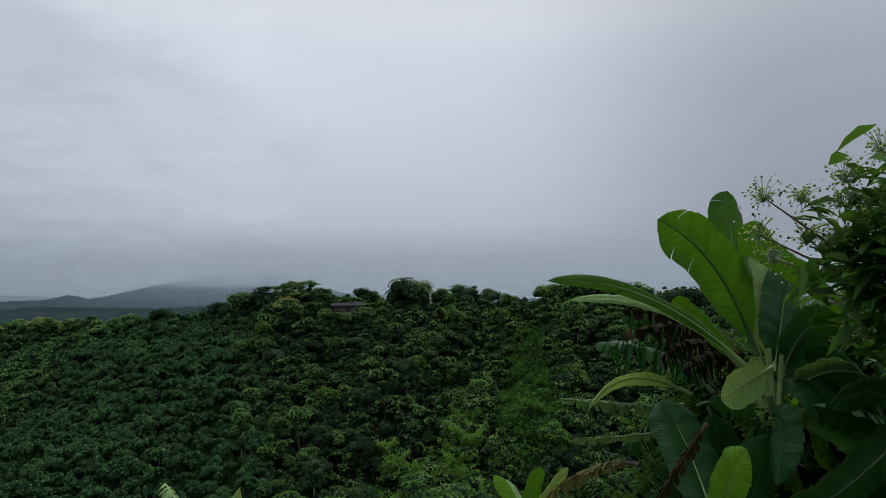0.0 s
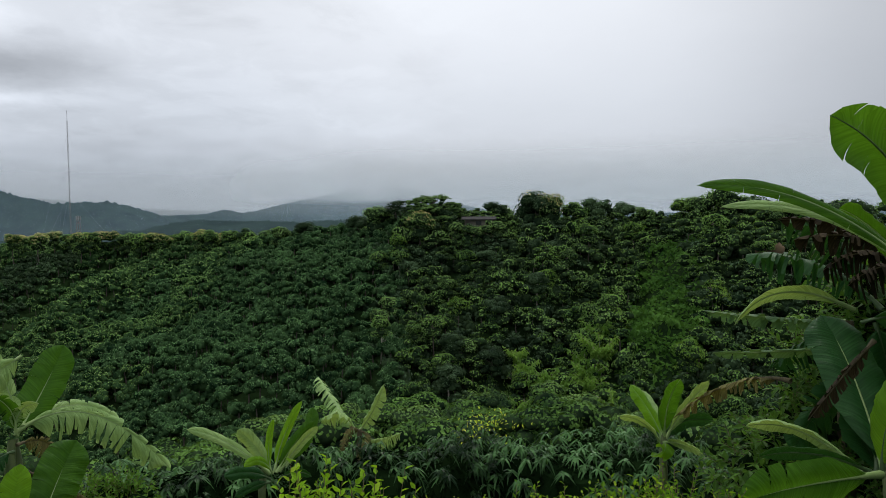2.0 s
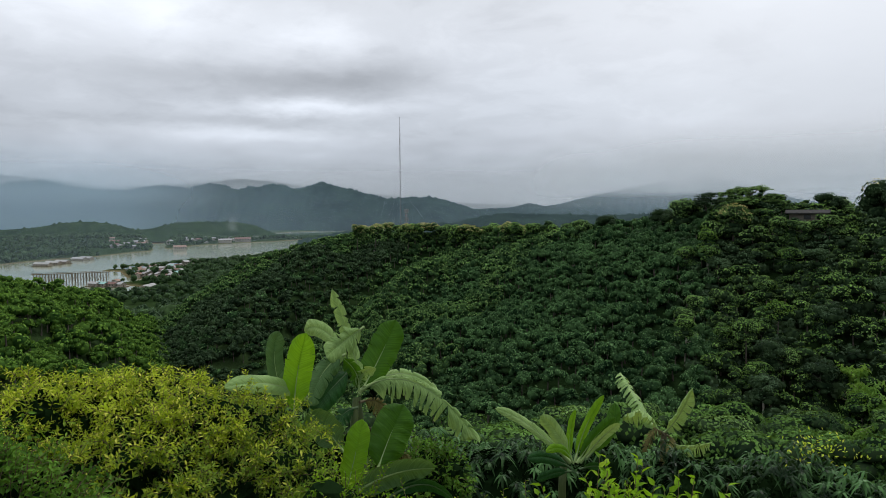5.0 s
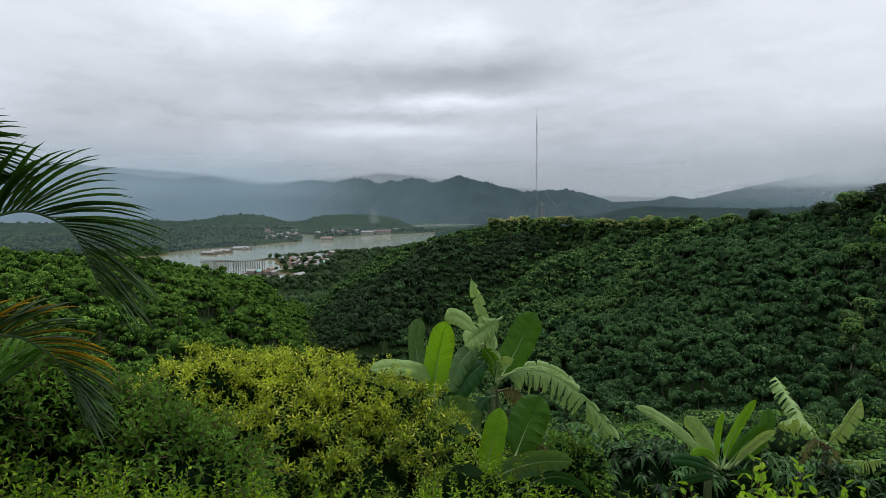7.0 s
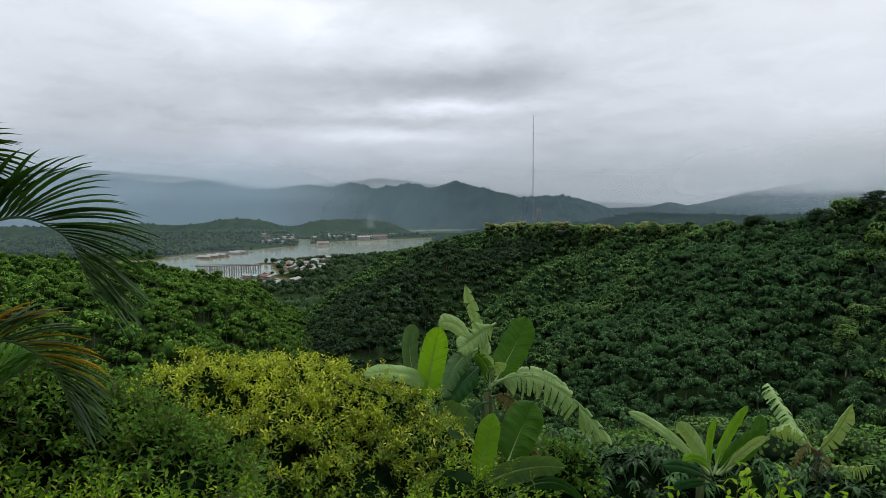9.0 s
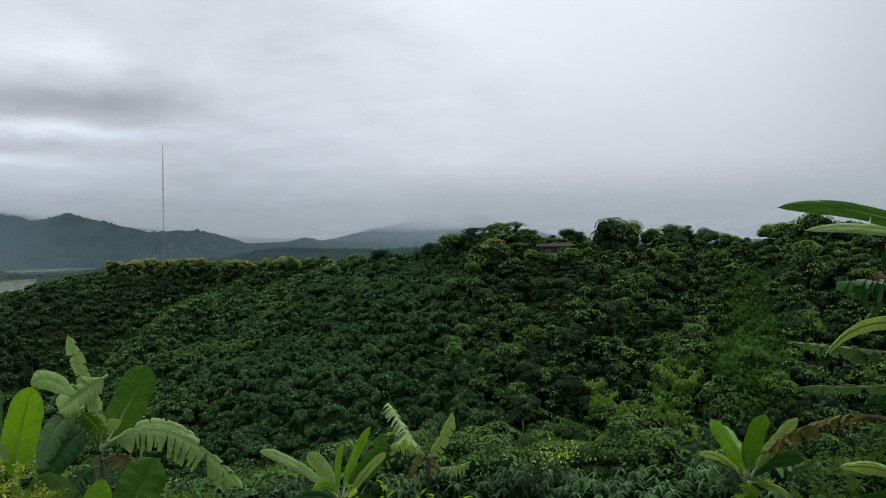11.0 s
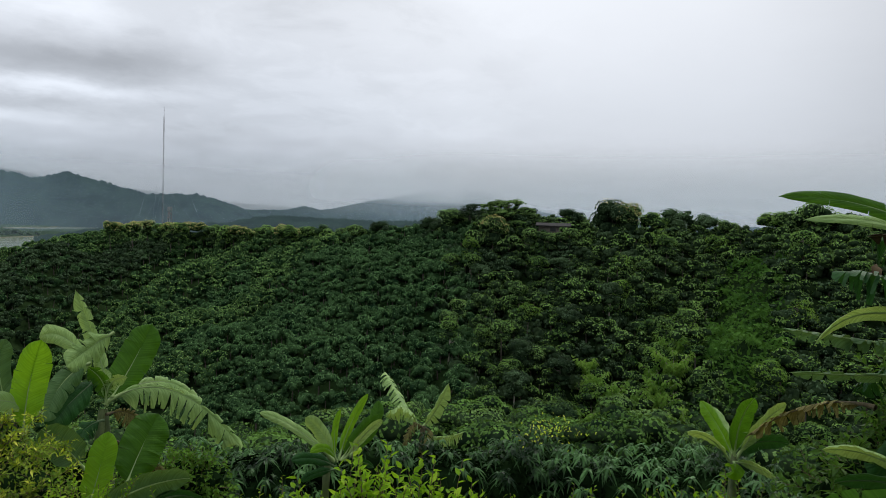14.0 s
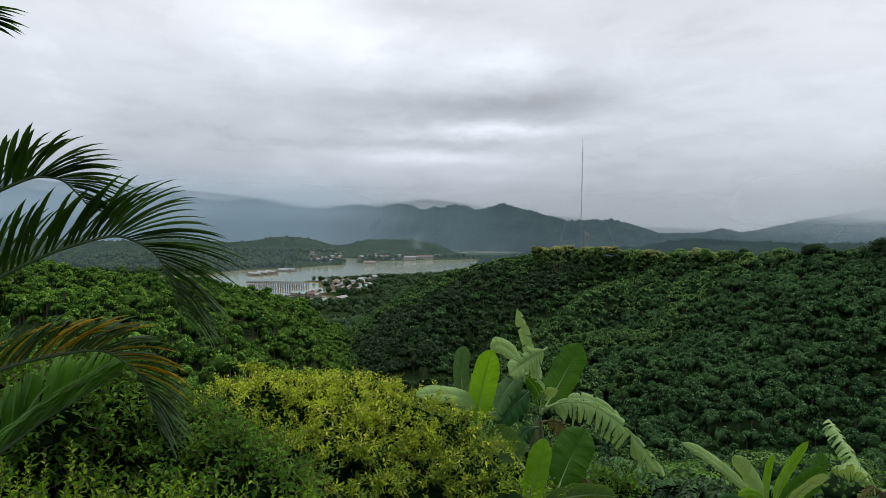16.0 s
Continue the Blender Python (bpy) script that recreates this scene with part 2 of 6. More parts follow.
TWIG = plain("twig_bark", (0.10, 0.07, 0.04), (0.17, 0.12, 0.07), 20.0, 0.85, 0.4)
# LIT and DARK blades and RIB_DARK carry leaf light and shade in their colour
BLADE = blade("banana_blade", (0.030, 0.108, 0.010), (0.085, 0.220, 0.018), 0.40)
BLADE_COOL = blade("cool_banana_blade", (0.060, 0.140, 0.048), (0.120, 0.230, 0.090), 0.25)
BLADE_LIT = blade("lit_young_banana_blade", (0.125, 0.310, 0.014), (0.230, 0.470, 0.026), 0.48)
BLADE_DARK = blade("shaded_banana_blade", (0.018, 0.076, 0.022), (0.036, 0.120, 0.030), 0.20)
# pale undersides, and the sky's sheen painted on some upper faces
BLADE_PALE = blade("pale_banana_blade", (0.215, 0.370, 0.125), (0.380, 0.560, 0.215), 0.24, 0.5)
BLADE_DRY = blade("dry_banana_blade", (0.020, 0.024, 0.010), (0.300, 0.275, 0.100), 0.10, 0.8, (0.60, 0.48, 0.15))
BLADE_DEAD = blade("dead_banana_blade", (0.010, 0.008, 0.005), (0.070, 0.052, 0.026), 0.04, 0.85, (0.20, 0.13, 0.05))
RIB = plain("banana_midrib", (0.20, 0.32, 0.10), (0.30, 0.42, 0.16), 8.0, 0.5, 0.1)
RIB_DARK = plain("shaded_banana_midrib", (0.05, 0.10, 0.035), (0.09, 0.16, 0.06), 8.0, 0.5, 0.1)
STEM = plain("banana_stem", (0.055, 0.095, 0.025), (0.12, 0.16, 0.05), 4.0, 0.55, 0.2, stretch=(4, 4, 0.6))
STEM_DRY = plain("dry_banana_stem", (0.060, 0.050, 0.026), (0.140, 0.118, 0.062), 6.0, 0.9, 0.5, stretch=(4, 4, 0.6))
SOIL = plain("red_soil", (0.09, 0.066, 0.036), (0.19, 0.135, 0.075), 0.5, 0.95, 0.6)
ROOFS = [plain("roof_" + k, a, b, 0.9, 0.6, 0.1) for k, a, b in (
    ("white", (0.24, 0.25, 0.26), (0.42, 0.43, 0.44)), ("red", (0.10, 0.045, 0.04), (0.19, 0.085, 0.07)), ("rust", (0.20, 0.12, 0.09), (0.30, 0.19, 0.14)),
    ("blue", (0.10, 0.18, 0.22), (0.16, 0.26, 0.31)), ("grey", (0.26, 0.26, 0.27), (0.38, 0.38, 0.39)), ("turquoise", (0.20, 0.42, 0.40), (0.30, 0.52, 0.50)))]
WALL = plain("house_wall", (0.26, 0.235, 0.20), (0.42, 0.385, 0.33), 0.7, 0.85, 0.1)
TIMBER = plain("weathered_timber", (0.070, 0.056, 0.038), (0.150, 0.122, 0.085), 2.0, 0.85, 0.3, stretch=(6, 6, 0.5), spec=0.1)
DARK_ROOF = plain("dark_weathered_roof", (0.030, 0.030, 0.031), (0.070, 0.070, 0.072), 2.0, 0.9, 0.3, spec=0.1)
PLANK = plain("grey_weathered_planks", (0.080, 0.072, 0.060), (0.190, 0.172, 0.148), 1.2, 0.9, 0.4, stretch=(0.6, 0.6, 9), spec=0.1)
PANE = plain("dark_window", (0.02, 0.022, 0.025), (0.035, 0.037, 0.04), 3.0, 0.25, 0.0)
STEEL = plain("galvanised_steel", (0.30, 0.30, 0.31), (0.42, 0.42, 0.43), 4.0, 0.5, 0.1, 0.4)
RED_STEEL = plain("red_painted_steel", (0.35, 0.06, 0.04), (0.45, 0.09, 0.06), 4.0, 0.5, 0.1)

# ---- mesh writing ----
def mesh_of(name, verts, faces, mat, smooth=False, uv=None):
    """A mesh from arrays: verts (n, 3), faces (m, k)."""
    me = bpy.data.meshes.new(name)
    verts, faces = np.asarray(verts, np.float32), np.asarray(faces, np.int32)
    k = faces.shape[1]
    me.vertices.add(len(verts))
    me.vertices.foreach_set("co", verts.ravel())
    me.loops.add(faces.size)
    me.loops.foreach_set("vertex_index", faces.ravel())
    me.polygons.add(len(faces))
    me.polygons.foreach_set("loop_start", np.arange(0, faces.size, k, dtype=np.int32))
    me.polygons.foreach_set("use_smooth", np.full(len(faces), smooth))
    if uv is not None:
        layer = me.uv_layers.new(name="uv")
        layer.data.foreach_set("uv", np.asarray(uv, np.float32)[faces.ravel()].ravel())
    me.materials.append(mat)
    me.update(calc_edges=True)
    return me


def piece(name, me, parent=None, label="", at=None):
    ob = new(name, me)
    if parent is not None:
        ob.parent = parent
    if label:
        ob["label"] = label
    if at is not None:
        ob.matrix_basis = at
    return ob


def unit(v):
    v = np.asarray(v, float)
    return v / np.maximum(np.linalg.norm(v, axis=-1, keepdims=True), 1e-9)


def leaves(pos, way, face, length, width, fold=0.18, droop=0.0, long=False):
    """Many leaves at once: each a folded blade from pos along way, its upper side towards face. Gives verts and triangles."""
    pos, way = np.asarray(pos, float), unit(way)
    side = unit(np.cross(way, face))
    up = np.cross(side, way)
    length, width = np.broadcast_to(length, len(pos))[:, None], np.broadcast_to(width, len(pos))[:, None]
    drop = np.array([0, 0, -1.0]) * length * droop
    if not long:
        a, b = pos, pos + way * length + drop
        mid = pos + way * length * 0.45 + drop * 0.3
        l, r = mid + side * width * 0.5 + up * width * fold, mid - side * width * 0.5 + up * width * fold
        verts = np.stack([a, l, b, r], 1).reshape(-1, 3)
        base = np.arange(len(pos))[:, None] * 4
        return verts, np.concatenate([base + [0, 2, 1], base + [0, 3, 2]])
    p1, p2, b = pos + way * length * 0.30 + drop * 0.1, pos + way * length * 0.68 + drop * 0.5, pos + way * length + drop
    rows = [pos]
    for p, k in ((p1, 0.5), (p2, 0.33)):
        rows += [p + side * width * k + up * width * fold, p, p - side * width * k + up * width * fold]
    rows.append(b)
    verts = np.stack(rows, 1).reshape(-1, 3)
    base = np.arange(len(pos))[:, None] * 8
    tris = [(0, 2, 1), (0, 3, 2), (1, 2, 5), (1, 5, 4), (2, 3, 6), (2, 6, 5), (4, 5, 7), (5, 6, 7)]
    return verts, np.concatenate([base + list(t) for t in tris])


def joined(*sets):
    vs, fs, n0 = [], [], 0
    for v, f in sets:
        vs.append(v)
        fs.append(f + n0)
        n0 += len(v)
    return np.concatenate(vs), np.concatenate(fs)


def tube(points, radii, sides=6):
    """A tapered tube along points, as verts and triangles."""
    points = np.asarray(points, float)
    radii = np.broadcast_to(radii, len(points))
    tang = unit(np.gradient(points, axis=0))
    ref = np.where(np.abs(tang[:, 2:3]) > 0.9, [[1.0, 0, 0]], [[0, 0, 1.0]])
    u = unit(np.cross(tang, ref))
    v = np.cross(tang, u)
    ang = np.linspace(0, 2 * np.pi, sides, endpoint=False)
    ring = (np.cos(ang)[None, :, None] * u[:, None] + np.sin(ang)[None, :, None] * v[:, None]) * radii[:, None, None] + points[:, None]
    m = len(points)
    idx = np.arange(m * sides).reshape(m, sides)
    a, b = idx[:-1], np.roll(idx[:-1], -1, 1)
    c, d = idx[1:], np.roll(idx[1:], -1, 1)
    return ring.reshape(-1, 3), np.concatenate([np.stack([a, b, d], -1).reshape(-1, 3), np.stack([a, d, c], -1).reshape(-1, 3)])


def box(x0, y0, z0, x1, y1, z1):
    v = np.array([(x, y, z) for x in (x0, x1) for y in (y0, y1) for z in (z0, z1)], float)
    q = [(0, 1, 3, 2), (4, 6, 7, 5), (0, 4, 5, 1), (2, 3, 7, 6), (0, 2, 6, 4), (1, 5, 7, 3)]
    return v, np.array([t for a, b, c, d in q for t in ((a, b, c), (a, c, d))])


def lumps(seed, x, y, size):
    """Smooth noise of about -1 to 1 over the plan, from a few crossed waves."""
    r = np.random.RandomState(seed)
    out = np.zeros(np.shape(x))
    for k in range(7):
        a, ph, f = r.uniform(0, 2 * np.pi), r.uniform(0, 2 * np.pi), r.uniform(0.6, 1.9) / size
        out = out + np.sin((np.cos(a) * x + np.sin(a) * y) * f * 2 * np.pi + ph)
    return out / 3.2


# ---- the land ----
LAKE = -75.4
RIDGES = [  # crest lines (x, y, z) with the fall to either side
    (0.40, [(95, 105, -8), (39, 148, -3.5), (25, 152, -3.2), (5, 158, -5.2), (-12, 158, -4.0), (-40, 158, -2.6), (-62, 166, -5.8), (-88, 186, -7.4), (-132, 196, -10.8), (-180, 198, -11.8), (-210, 198, -13.5)]),
    (0.66, [(-210, 198, -13.5), (-236, 188, -19), (-240, 170, -24), (-222, 156, -33), (-196, 140, -44), (-170, 128, -55)]),
    (0.52, [(-130, 12, -12), (-150, 32, -14.5), (-156, 48, -17.2), (-155, 60, -21), (-150, 70, -27.5)]),
    (0.70, [(-178, 146, -15.5), (-162, 117, -22.5), (-146, 94.5, -27.8), (-131, 79, -30.8), (-118, 67, -33)]),
    (0.70, [(-128, 107, -26.6), (-124, 124, -23.4), (-126, 142, -19.6)]),
    (0.42, [(-130, 12, -12), (-210, -60, -4), (-160, -220, 0)]),
    (0.36, [(95, 105, -8), (210, 70, 4), (320, -40, 8)]),
]


GULLY = [(118, 59.5, -43), (150, 55.4, -43), (172, 52.2, -41), (192, 49.0, -37), (213, 45.4, -31), (236, 42.0, -22)]  # distance, bearing, height of its bed


def height(x, y):
    x, y = np.asarray(x, float), np.asarray(y, float)
    r = np.hypot(x, y)
    layers = [np.full(x.shape, -71.0) + 1.2 * lumps(3, x, y, 180)]
    # the viewer's own hill
    back = np.maximum(0, -y)
    d = np.maximum(np.hypot(x * 0.92, np.maximum(y, 0)) - 1.2, 0)
    layers.append(-0.05 - 0.66 * (np.sqrt(d * d + 4) - 2) + 0.12 * np.minimum(back, 40))
    for fall, line in RIDGES:
        best = np.full(x.shape, -1e9)
        for (ax, ay, az), (bx, by, bz) in zip(line, line[1:]):
            ux, uy = bx - ax, by - ay
            s = np.clip(((x - ax) * ux + (y - ay) * uy) / (ux * ux + uy * uy), 0, 1)
            gap = np.hypot(x - ax - s * ux, y - ay - s * uy)
            best = np.maximum(best, az + 2.4 + s * (bz - az) - fall * (np.sqrt(gap * gap + 100) - 10))
        layers.append(best)
    top = np.max(layers, 0)
    h = top + 3.0 * np.log(sum(np.exp((l - top) / 3.0) for l in layers))
    # the side valley between the spur and the western hill, running away from the viewer
    s = np.clip((r - 95) / 235, 0, 1)
    side = (np.degrees(np.arctan2(-x, y)) - 62.6 - 0.6 * s) * np.radians(1) * r
    side = np.where(side > 0, 1.8 * side, -side)
    floor = -33.5 - 0.078 * (r - 110) + 0.95 * side + 60 * np.clip((85 - r) / 40, 0, 1) + 60 * np.clip((r - 345) / 60, 0, 1)
    h = np.where(y > 0, -2.2 * np.log(np.exp(-np.clip(h, -90, 90) / 2.2) + np.exp(-np.clip(floor, -90, 90) / 2.2)), h)
    # the gully between the two spurs
    cut = np.full(x.shape, 200.0)
    for (ar, aa, az), (br, ba, bz) in zip(GULLY, GULLY[1:]):
        ax, ay, bx, by = -ar * np.sin(np.radians(aa)), ar * np.cos(np.radians(aa)), -br * np.sin(np.radians(ba)), br * np.cos(np.radians(ba))
        ux, uy = bx - ax, by - ay
        s = np.clip(((x - ax) * ux + (y - ay) * uy) / (ux * ux + uy * uy), 0, 1)
        cut = np.minimum(cut, az + s * (bz - az) + 0.88 * np.hypot(x - ax - s * ux, y - ay - s * uy))
    h = -1.4 * np.log(np.exp(-np.clip(h, -95, 95) / 1.4) + np.exp(-np.clip(cut, -95, 95) / 1.4))
    h = h + np.clip((r - 40) / 60, 0, 1) * np.clip((h + 70) / 25, 0, 1) * ((1.9 + 0.9 * np.exp(-((r - 118) / 42) ** 2)) * lumps(5, x, y, 46) + 0.7 * lumps(6, x, y, 17))
    # low wooded hills over the far shore
    for hx, hy, hz, w in ((-1780, 560, 14, 260), (-1900, 860, 12, 260)):
        h = h + hz * np.exp(-((x - hx) ** 2 + (y - hy) ** 2) / (w * w))
    # the lake bed: a long reach, a bay by the village and a far arm
    bed = np.zeros(x.shape)
    for (ax, ay), (bx, by), w in (((-1040, 230), (-1050, 400), 75), ((-1090, 470), (-1130, 600), 150), ((-1130, 600), (-1215, 760), 165), ((-1215, 760), (-1350, 960), 190), ((-1350, 960), (-1370, 1230), 200),
                                  ((-1000, 350), (-800, 312), 58), ((-800, 312), (-700, 303), 34), ((-690, 305), (-640, 306), 10), ((-2150, 1600), (-2250, 2050), 110), ((-2250, 2050), (-2300, 2500), 110)):
        ux, uy = bx - ax, by - ay
        s = np.clip(((x - ax) * ux + (y - ay) * uy) / (ux * ux + uy * uy), 0, 1)
        gap = np.hypot(x - ax - s * ux, y - ay - s * uy) + 14 * lumps(8, x, y, 150)
        bed = np.maximum(bed, np.clip((w + 30 - gap) / 60, 0, 1))
    return h * (1 - bed) + bed * (LAKE - 6)


def ground_at(x, y):
    return float(height(np.array([x]), np.array([y]))[0])


m, n = material("ground_cover")
geo = n.add("ShaderNodeNewGeometry")
spot = geo.outputs["Position"]
green = n.mix(n.ramp(n.noise(spot, 0.05, 6.0), [(0.35, 0.0), (0.65, 1.0)]), (0.008, 0.022, 0.007), (0.020, 0.045, 0.014))
fields = n.mix(n.ramp(n.noise(spot, 0.006, 4.0), [(0.45, 0.0), (0.6, 1.0)]), green, (0.030, 0.056, 0.020))
low = n.ramp(n.math("MULTIPLY", n.math("ADD", n.add("ShaderNodeSeparateXYZ", Vector=spot).outputs[2], 76.0), 0.1), [(0.0, (0.20, 0.15, 0.10)), (0.22, (0.12, 0.13, 0.06)), (0.4, (0.0, 0.0, 0.0))])
wet = n.ramp(n.math("MULTIPLY", n.math("ADD", n.add("ShaderNodeSeparateXYZ", Vector=spot).outputs[2], 76.0), 0.1), [(0.10, 1.0), (0.26, 0.0)])
col = n.mix(wet, fields, low)
grit = n.noise(spot, 1.5, 5.0)
col = n.mix(n.math("MULTIPLY", grit, 0.5), col, (0.018, 0.030, 0.012))
bump = n.add("ShaderNodeBump", Height=grit, Strength=0.8, Distance=0.6)
skin = n.add("ShaderNodeBsdfPrincipled", Base_Color=col, Roughness=1.0, Normal=bump.outputs[0])
skin.inputs["Specular IOR Level"].default_value = 0.0
n.add("ShaderNodeOutputMaterial", Surface=skin.outputs[0])
GROUND = m

rings = np.concatenate([[0.0], np.geomspace(1.0, 4700.0, 190)])
turns = np.radians(np.concatenate([np.arange(-60, 110, 0.6), np.arange(110, 300, 2.0)]))
R, A = np.meshgrid(rings, turns, indexing="ij")
GX, GY = -R * np.sin(A), R * np.cos(A)
GZ = height(GX, GY)
idx = np.arange(R.size).reshape(R.shape)
quads = np.stack([idx[:-1, :], idx[1:, :], np.roll(idx, -1, 1)[1:, :], np.roll(idx, -1, 1)[:-1, :]], -1)[:, ::1].reshape(-1, 4)[:, ::-1]
ground = tagged(new("ground", mesh_of("ground", np.stack([GX, GY, GZ], -1).reshape(-1, 3), quads, GROUND, True)), "steep green hills falling to a lake plain", "ground", kind="structure")

m, n = material("lake_water")
spot = n.add("ShaderNodeNewGeometry").outputs["Position"]
ripple = n.add("ShaderNodeBump", Height=n.noise(n.scaled(spot, (0.25, 0.25, 1)), 1.0, 4.0), Strength=0.08, Distance=0.3)
murk = n.mix(n.ramp(n.noise(spot, 0.008, 3.0), [(0.35, 0.0), (0.65, 1.0)]), (0.19, 0.225, 0.155), (0.27, 0.30, 0.22))
skin = n.add("ShaderNodeBsdfPrincipled", Base_Color=murk, Roughness=0.12, Normal=ripple.outputs[0])
n.add("ShaderNodeOutputMaterial", Surface=skin.outputs[0])
ring = np.array([(-450, 100), (-700, 1700), (-2300, 3300), (-3200, 3350), (-3400, 1800), (-1900, 1500), (-1500, 120), (-900, 60)], float)
water = tagged(new("water", mesh_of("water", np.c_[ring, np.full(len(ring), LAKE)], [list(range(len(ring)))[::-1]], m)), "wide grey-green lake under an overcast sky", "lake", kind="structure")

# ---- far mountains ----
MOUNTAIN = plain("mountain_forest", (0.008, 0.020, 0.018), (0.024, 0.048, 0.036), 0.012, 0.95, 1.0, detail=8.0, spec=0.0)


LOW_WOOD = plain("low_hill_forest", (0.008, 0.022, 0.010), (0.034, 0.064, 0.026), 0.03, 0.95, 1.0, detail=9.0, spec=0.0)


def mountain_range(name, label, dist, depth, crest, foot, rough, seed, step=0.07, mat=None):
    """A wooded range whose crest rises to the given angles (azimuth to the west, angle of height) as seen from the hill."""
    crest = sorted(crest)
    az = np.arange(crest[0][0], crest[-1][0], step)
    el = np.interp(az, [c[0] for c in crest], [c[1] for c in crest])
    kern = np.hanning(5)
    el = np.convolve(np.pad(el, 2, mode="edge"), kern / kern.sum(), mode="valid")
    rng = np.random.RandomState(seed)
    jag = np.convolve(rng.uniform(-1, 1, len(az) + 2), [0.3, 0.5, 0.3], mode="valid") * rough
    a = np.radians(az)
    rows = []
    levels = np.linspace(0, 1, 14) ** 1.5
    for k, s in enumerate(levels):
        d = dist - depth * s
        gully = 0.07 * lumps(seed, az, 0 * az + 6 * s, 5.0) + 0.04 * lumps(seed + 1, az, 0 * az + 5 * s, 1.7)
        z = EYE + dist * np.tan(np.radians(el)) + (jag if k == 0 else 0)
        z = foot + (z - foot) * (1 - s) ** (1.15 + gully * 2.0 * min(1, 4 * s))
        d = d + gully * depth * 0.6 * min(1, 3 * s)
        rows.append(np.stack([-d * np.sin(a), d * np.cos(a), z], -1))
    back = rows[0].copy()
    back[:, :2] *= 1.12
    back[:, 2] = foot
    rows.insert(0, back)
    v = np.stack(rows)
    idx = np.arange(v.shape[0] * v.shape[1]).reshape(v.shape[:2])
    q = np.stack([idx[:-1, :-1], idx[1:, :-1], idx[1:, 1:], idx[:-1, 1:]], -1).reshape(-1, 4)
    return tagged(new(name, mesh_of(name, v.reshape(-1, 3), q, mat or MOUNTAIN, True)), label, "mountain", kind="structure")


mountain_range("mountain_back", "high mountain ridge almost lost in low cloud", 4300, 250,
               [(30, 0.6), (40, 1.0), (44, 1.6), (50, 2.0), (52.2, 2.5), (54.2, 2.8), (56.7, 3.0), (59.6, 2.6), (66, 2.2), (72, 2.9), (80, 3.4), (100, 3.6)], -75, 3.0, 4, 0.08)
mountain_range("mountain_west", "jagged wooded mountain range with misty flanks", 3500, 420,
               [(36.0, -0.6), (36.5, 0.28), (37.4, 0.62), (39.2, 1.18), (40.6, 1.5), (42.3, 1.42), (44.4, 1.36), (46, 1.8), (47.8, 2.25), (49.0, 2.55), (49.9, 2.8), (50.6, 2.5), (52.2, 2.16),
                (53.1, 2.5), (54.2, 2.6), (55.2, 2.3), (55.9, 2.42), (56.9, 2.1), (58.0, 2.5), (58.9, 2.64), (60.8, 2.2), (62.3, 2.46), (64.0, 2.24), (65.2, 1.95), (68.3, 2.15), (70.8, 2.7),
                (73.5, 2.4), (78, 2.9), (84, 2.4), (90, 3.2), (104, 2.6)], -75, 8.0, 7)
mountain_range("mountain_east", "long mountain shoulder rising into cloud", 4000, 700,
               [(-30, 0.2), (8, 0.3), (13, 1.4), (16, 2.5), (18.2, 2.8), (21.9, 2.3), (24, 1.94), (25.5, 1.68), (27.8, 1.16), (29.3, 0.77), (30.5, 0.56), (31.2, 0.7), (32, 0.85), (32.7, 0.66),
                (33.5, 0.48), (36.5, 0.36), (40, 0.3)], -75, 4.0, 9)
mountain_range("low_wooded_hill", "low dark wooded hill on the plain", 1500, 380,
               [(12, 0.1), (20, -0.1), (23.2, -0.12), (26, -0.24), (28.1, -0.12), (30.9, -0.12), (33, 0.0), (34.3, -0.02), (36.3, -0.3), (38.5, -0.8), (42, -0.9), (47, -1.3), (52, -2.2)], -74, 3.2, 11)
mountain_range("far_shore_hill", "low wooded hill behind the lake", 2300, 250,
               [(53.0, -1.9), (54.2, -1.45), (55.6, -0.85), (57.2, -0.56), (60, -0.52), (61.8, -0.62), (63.4, -1.02), (64.6, -1.15), (65.4, -0.86), (66.6, -0.55), (68.2, -0.44), (69.8, -0.52), (71.6, -0.9), (73.3, -0.95),
                (77.6, -0.7), (81.7, -1.0), (95, -0.6)], -74, 6.0, 13, mat=LOW_WOOD)


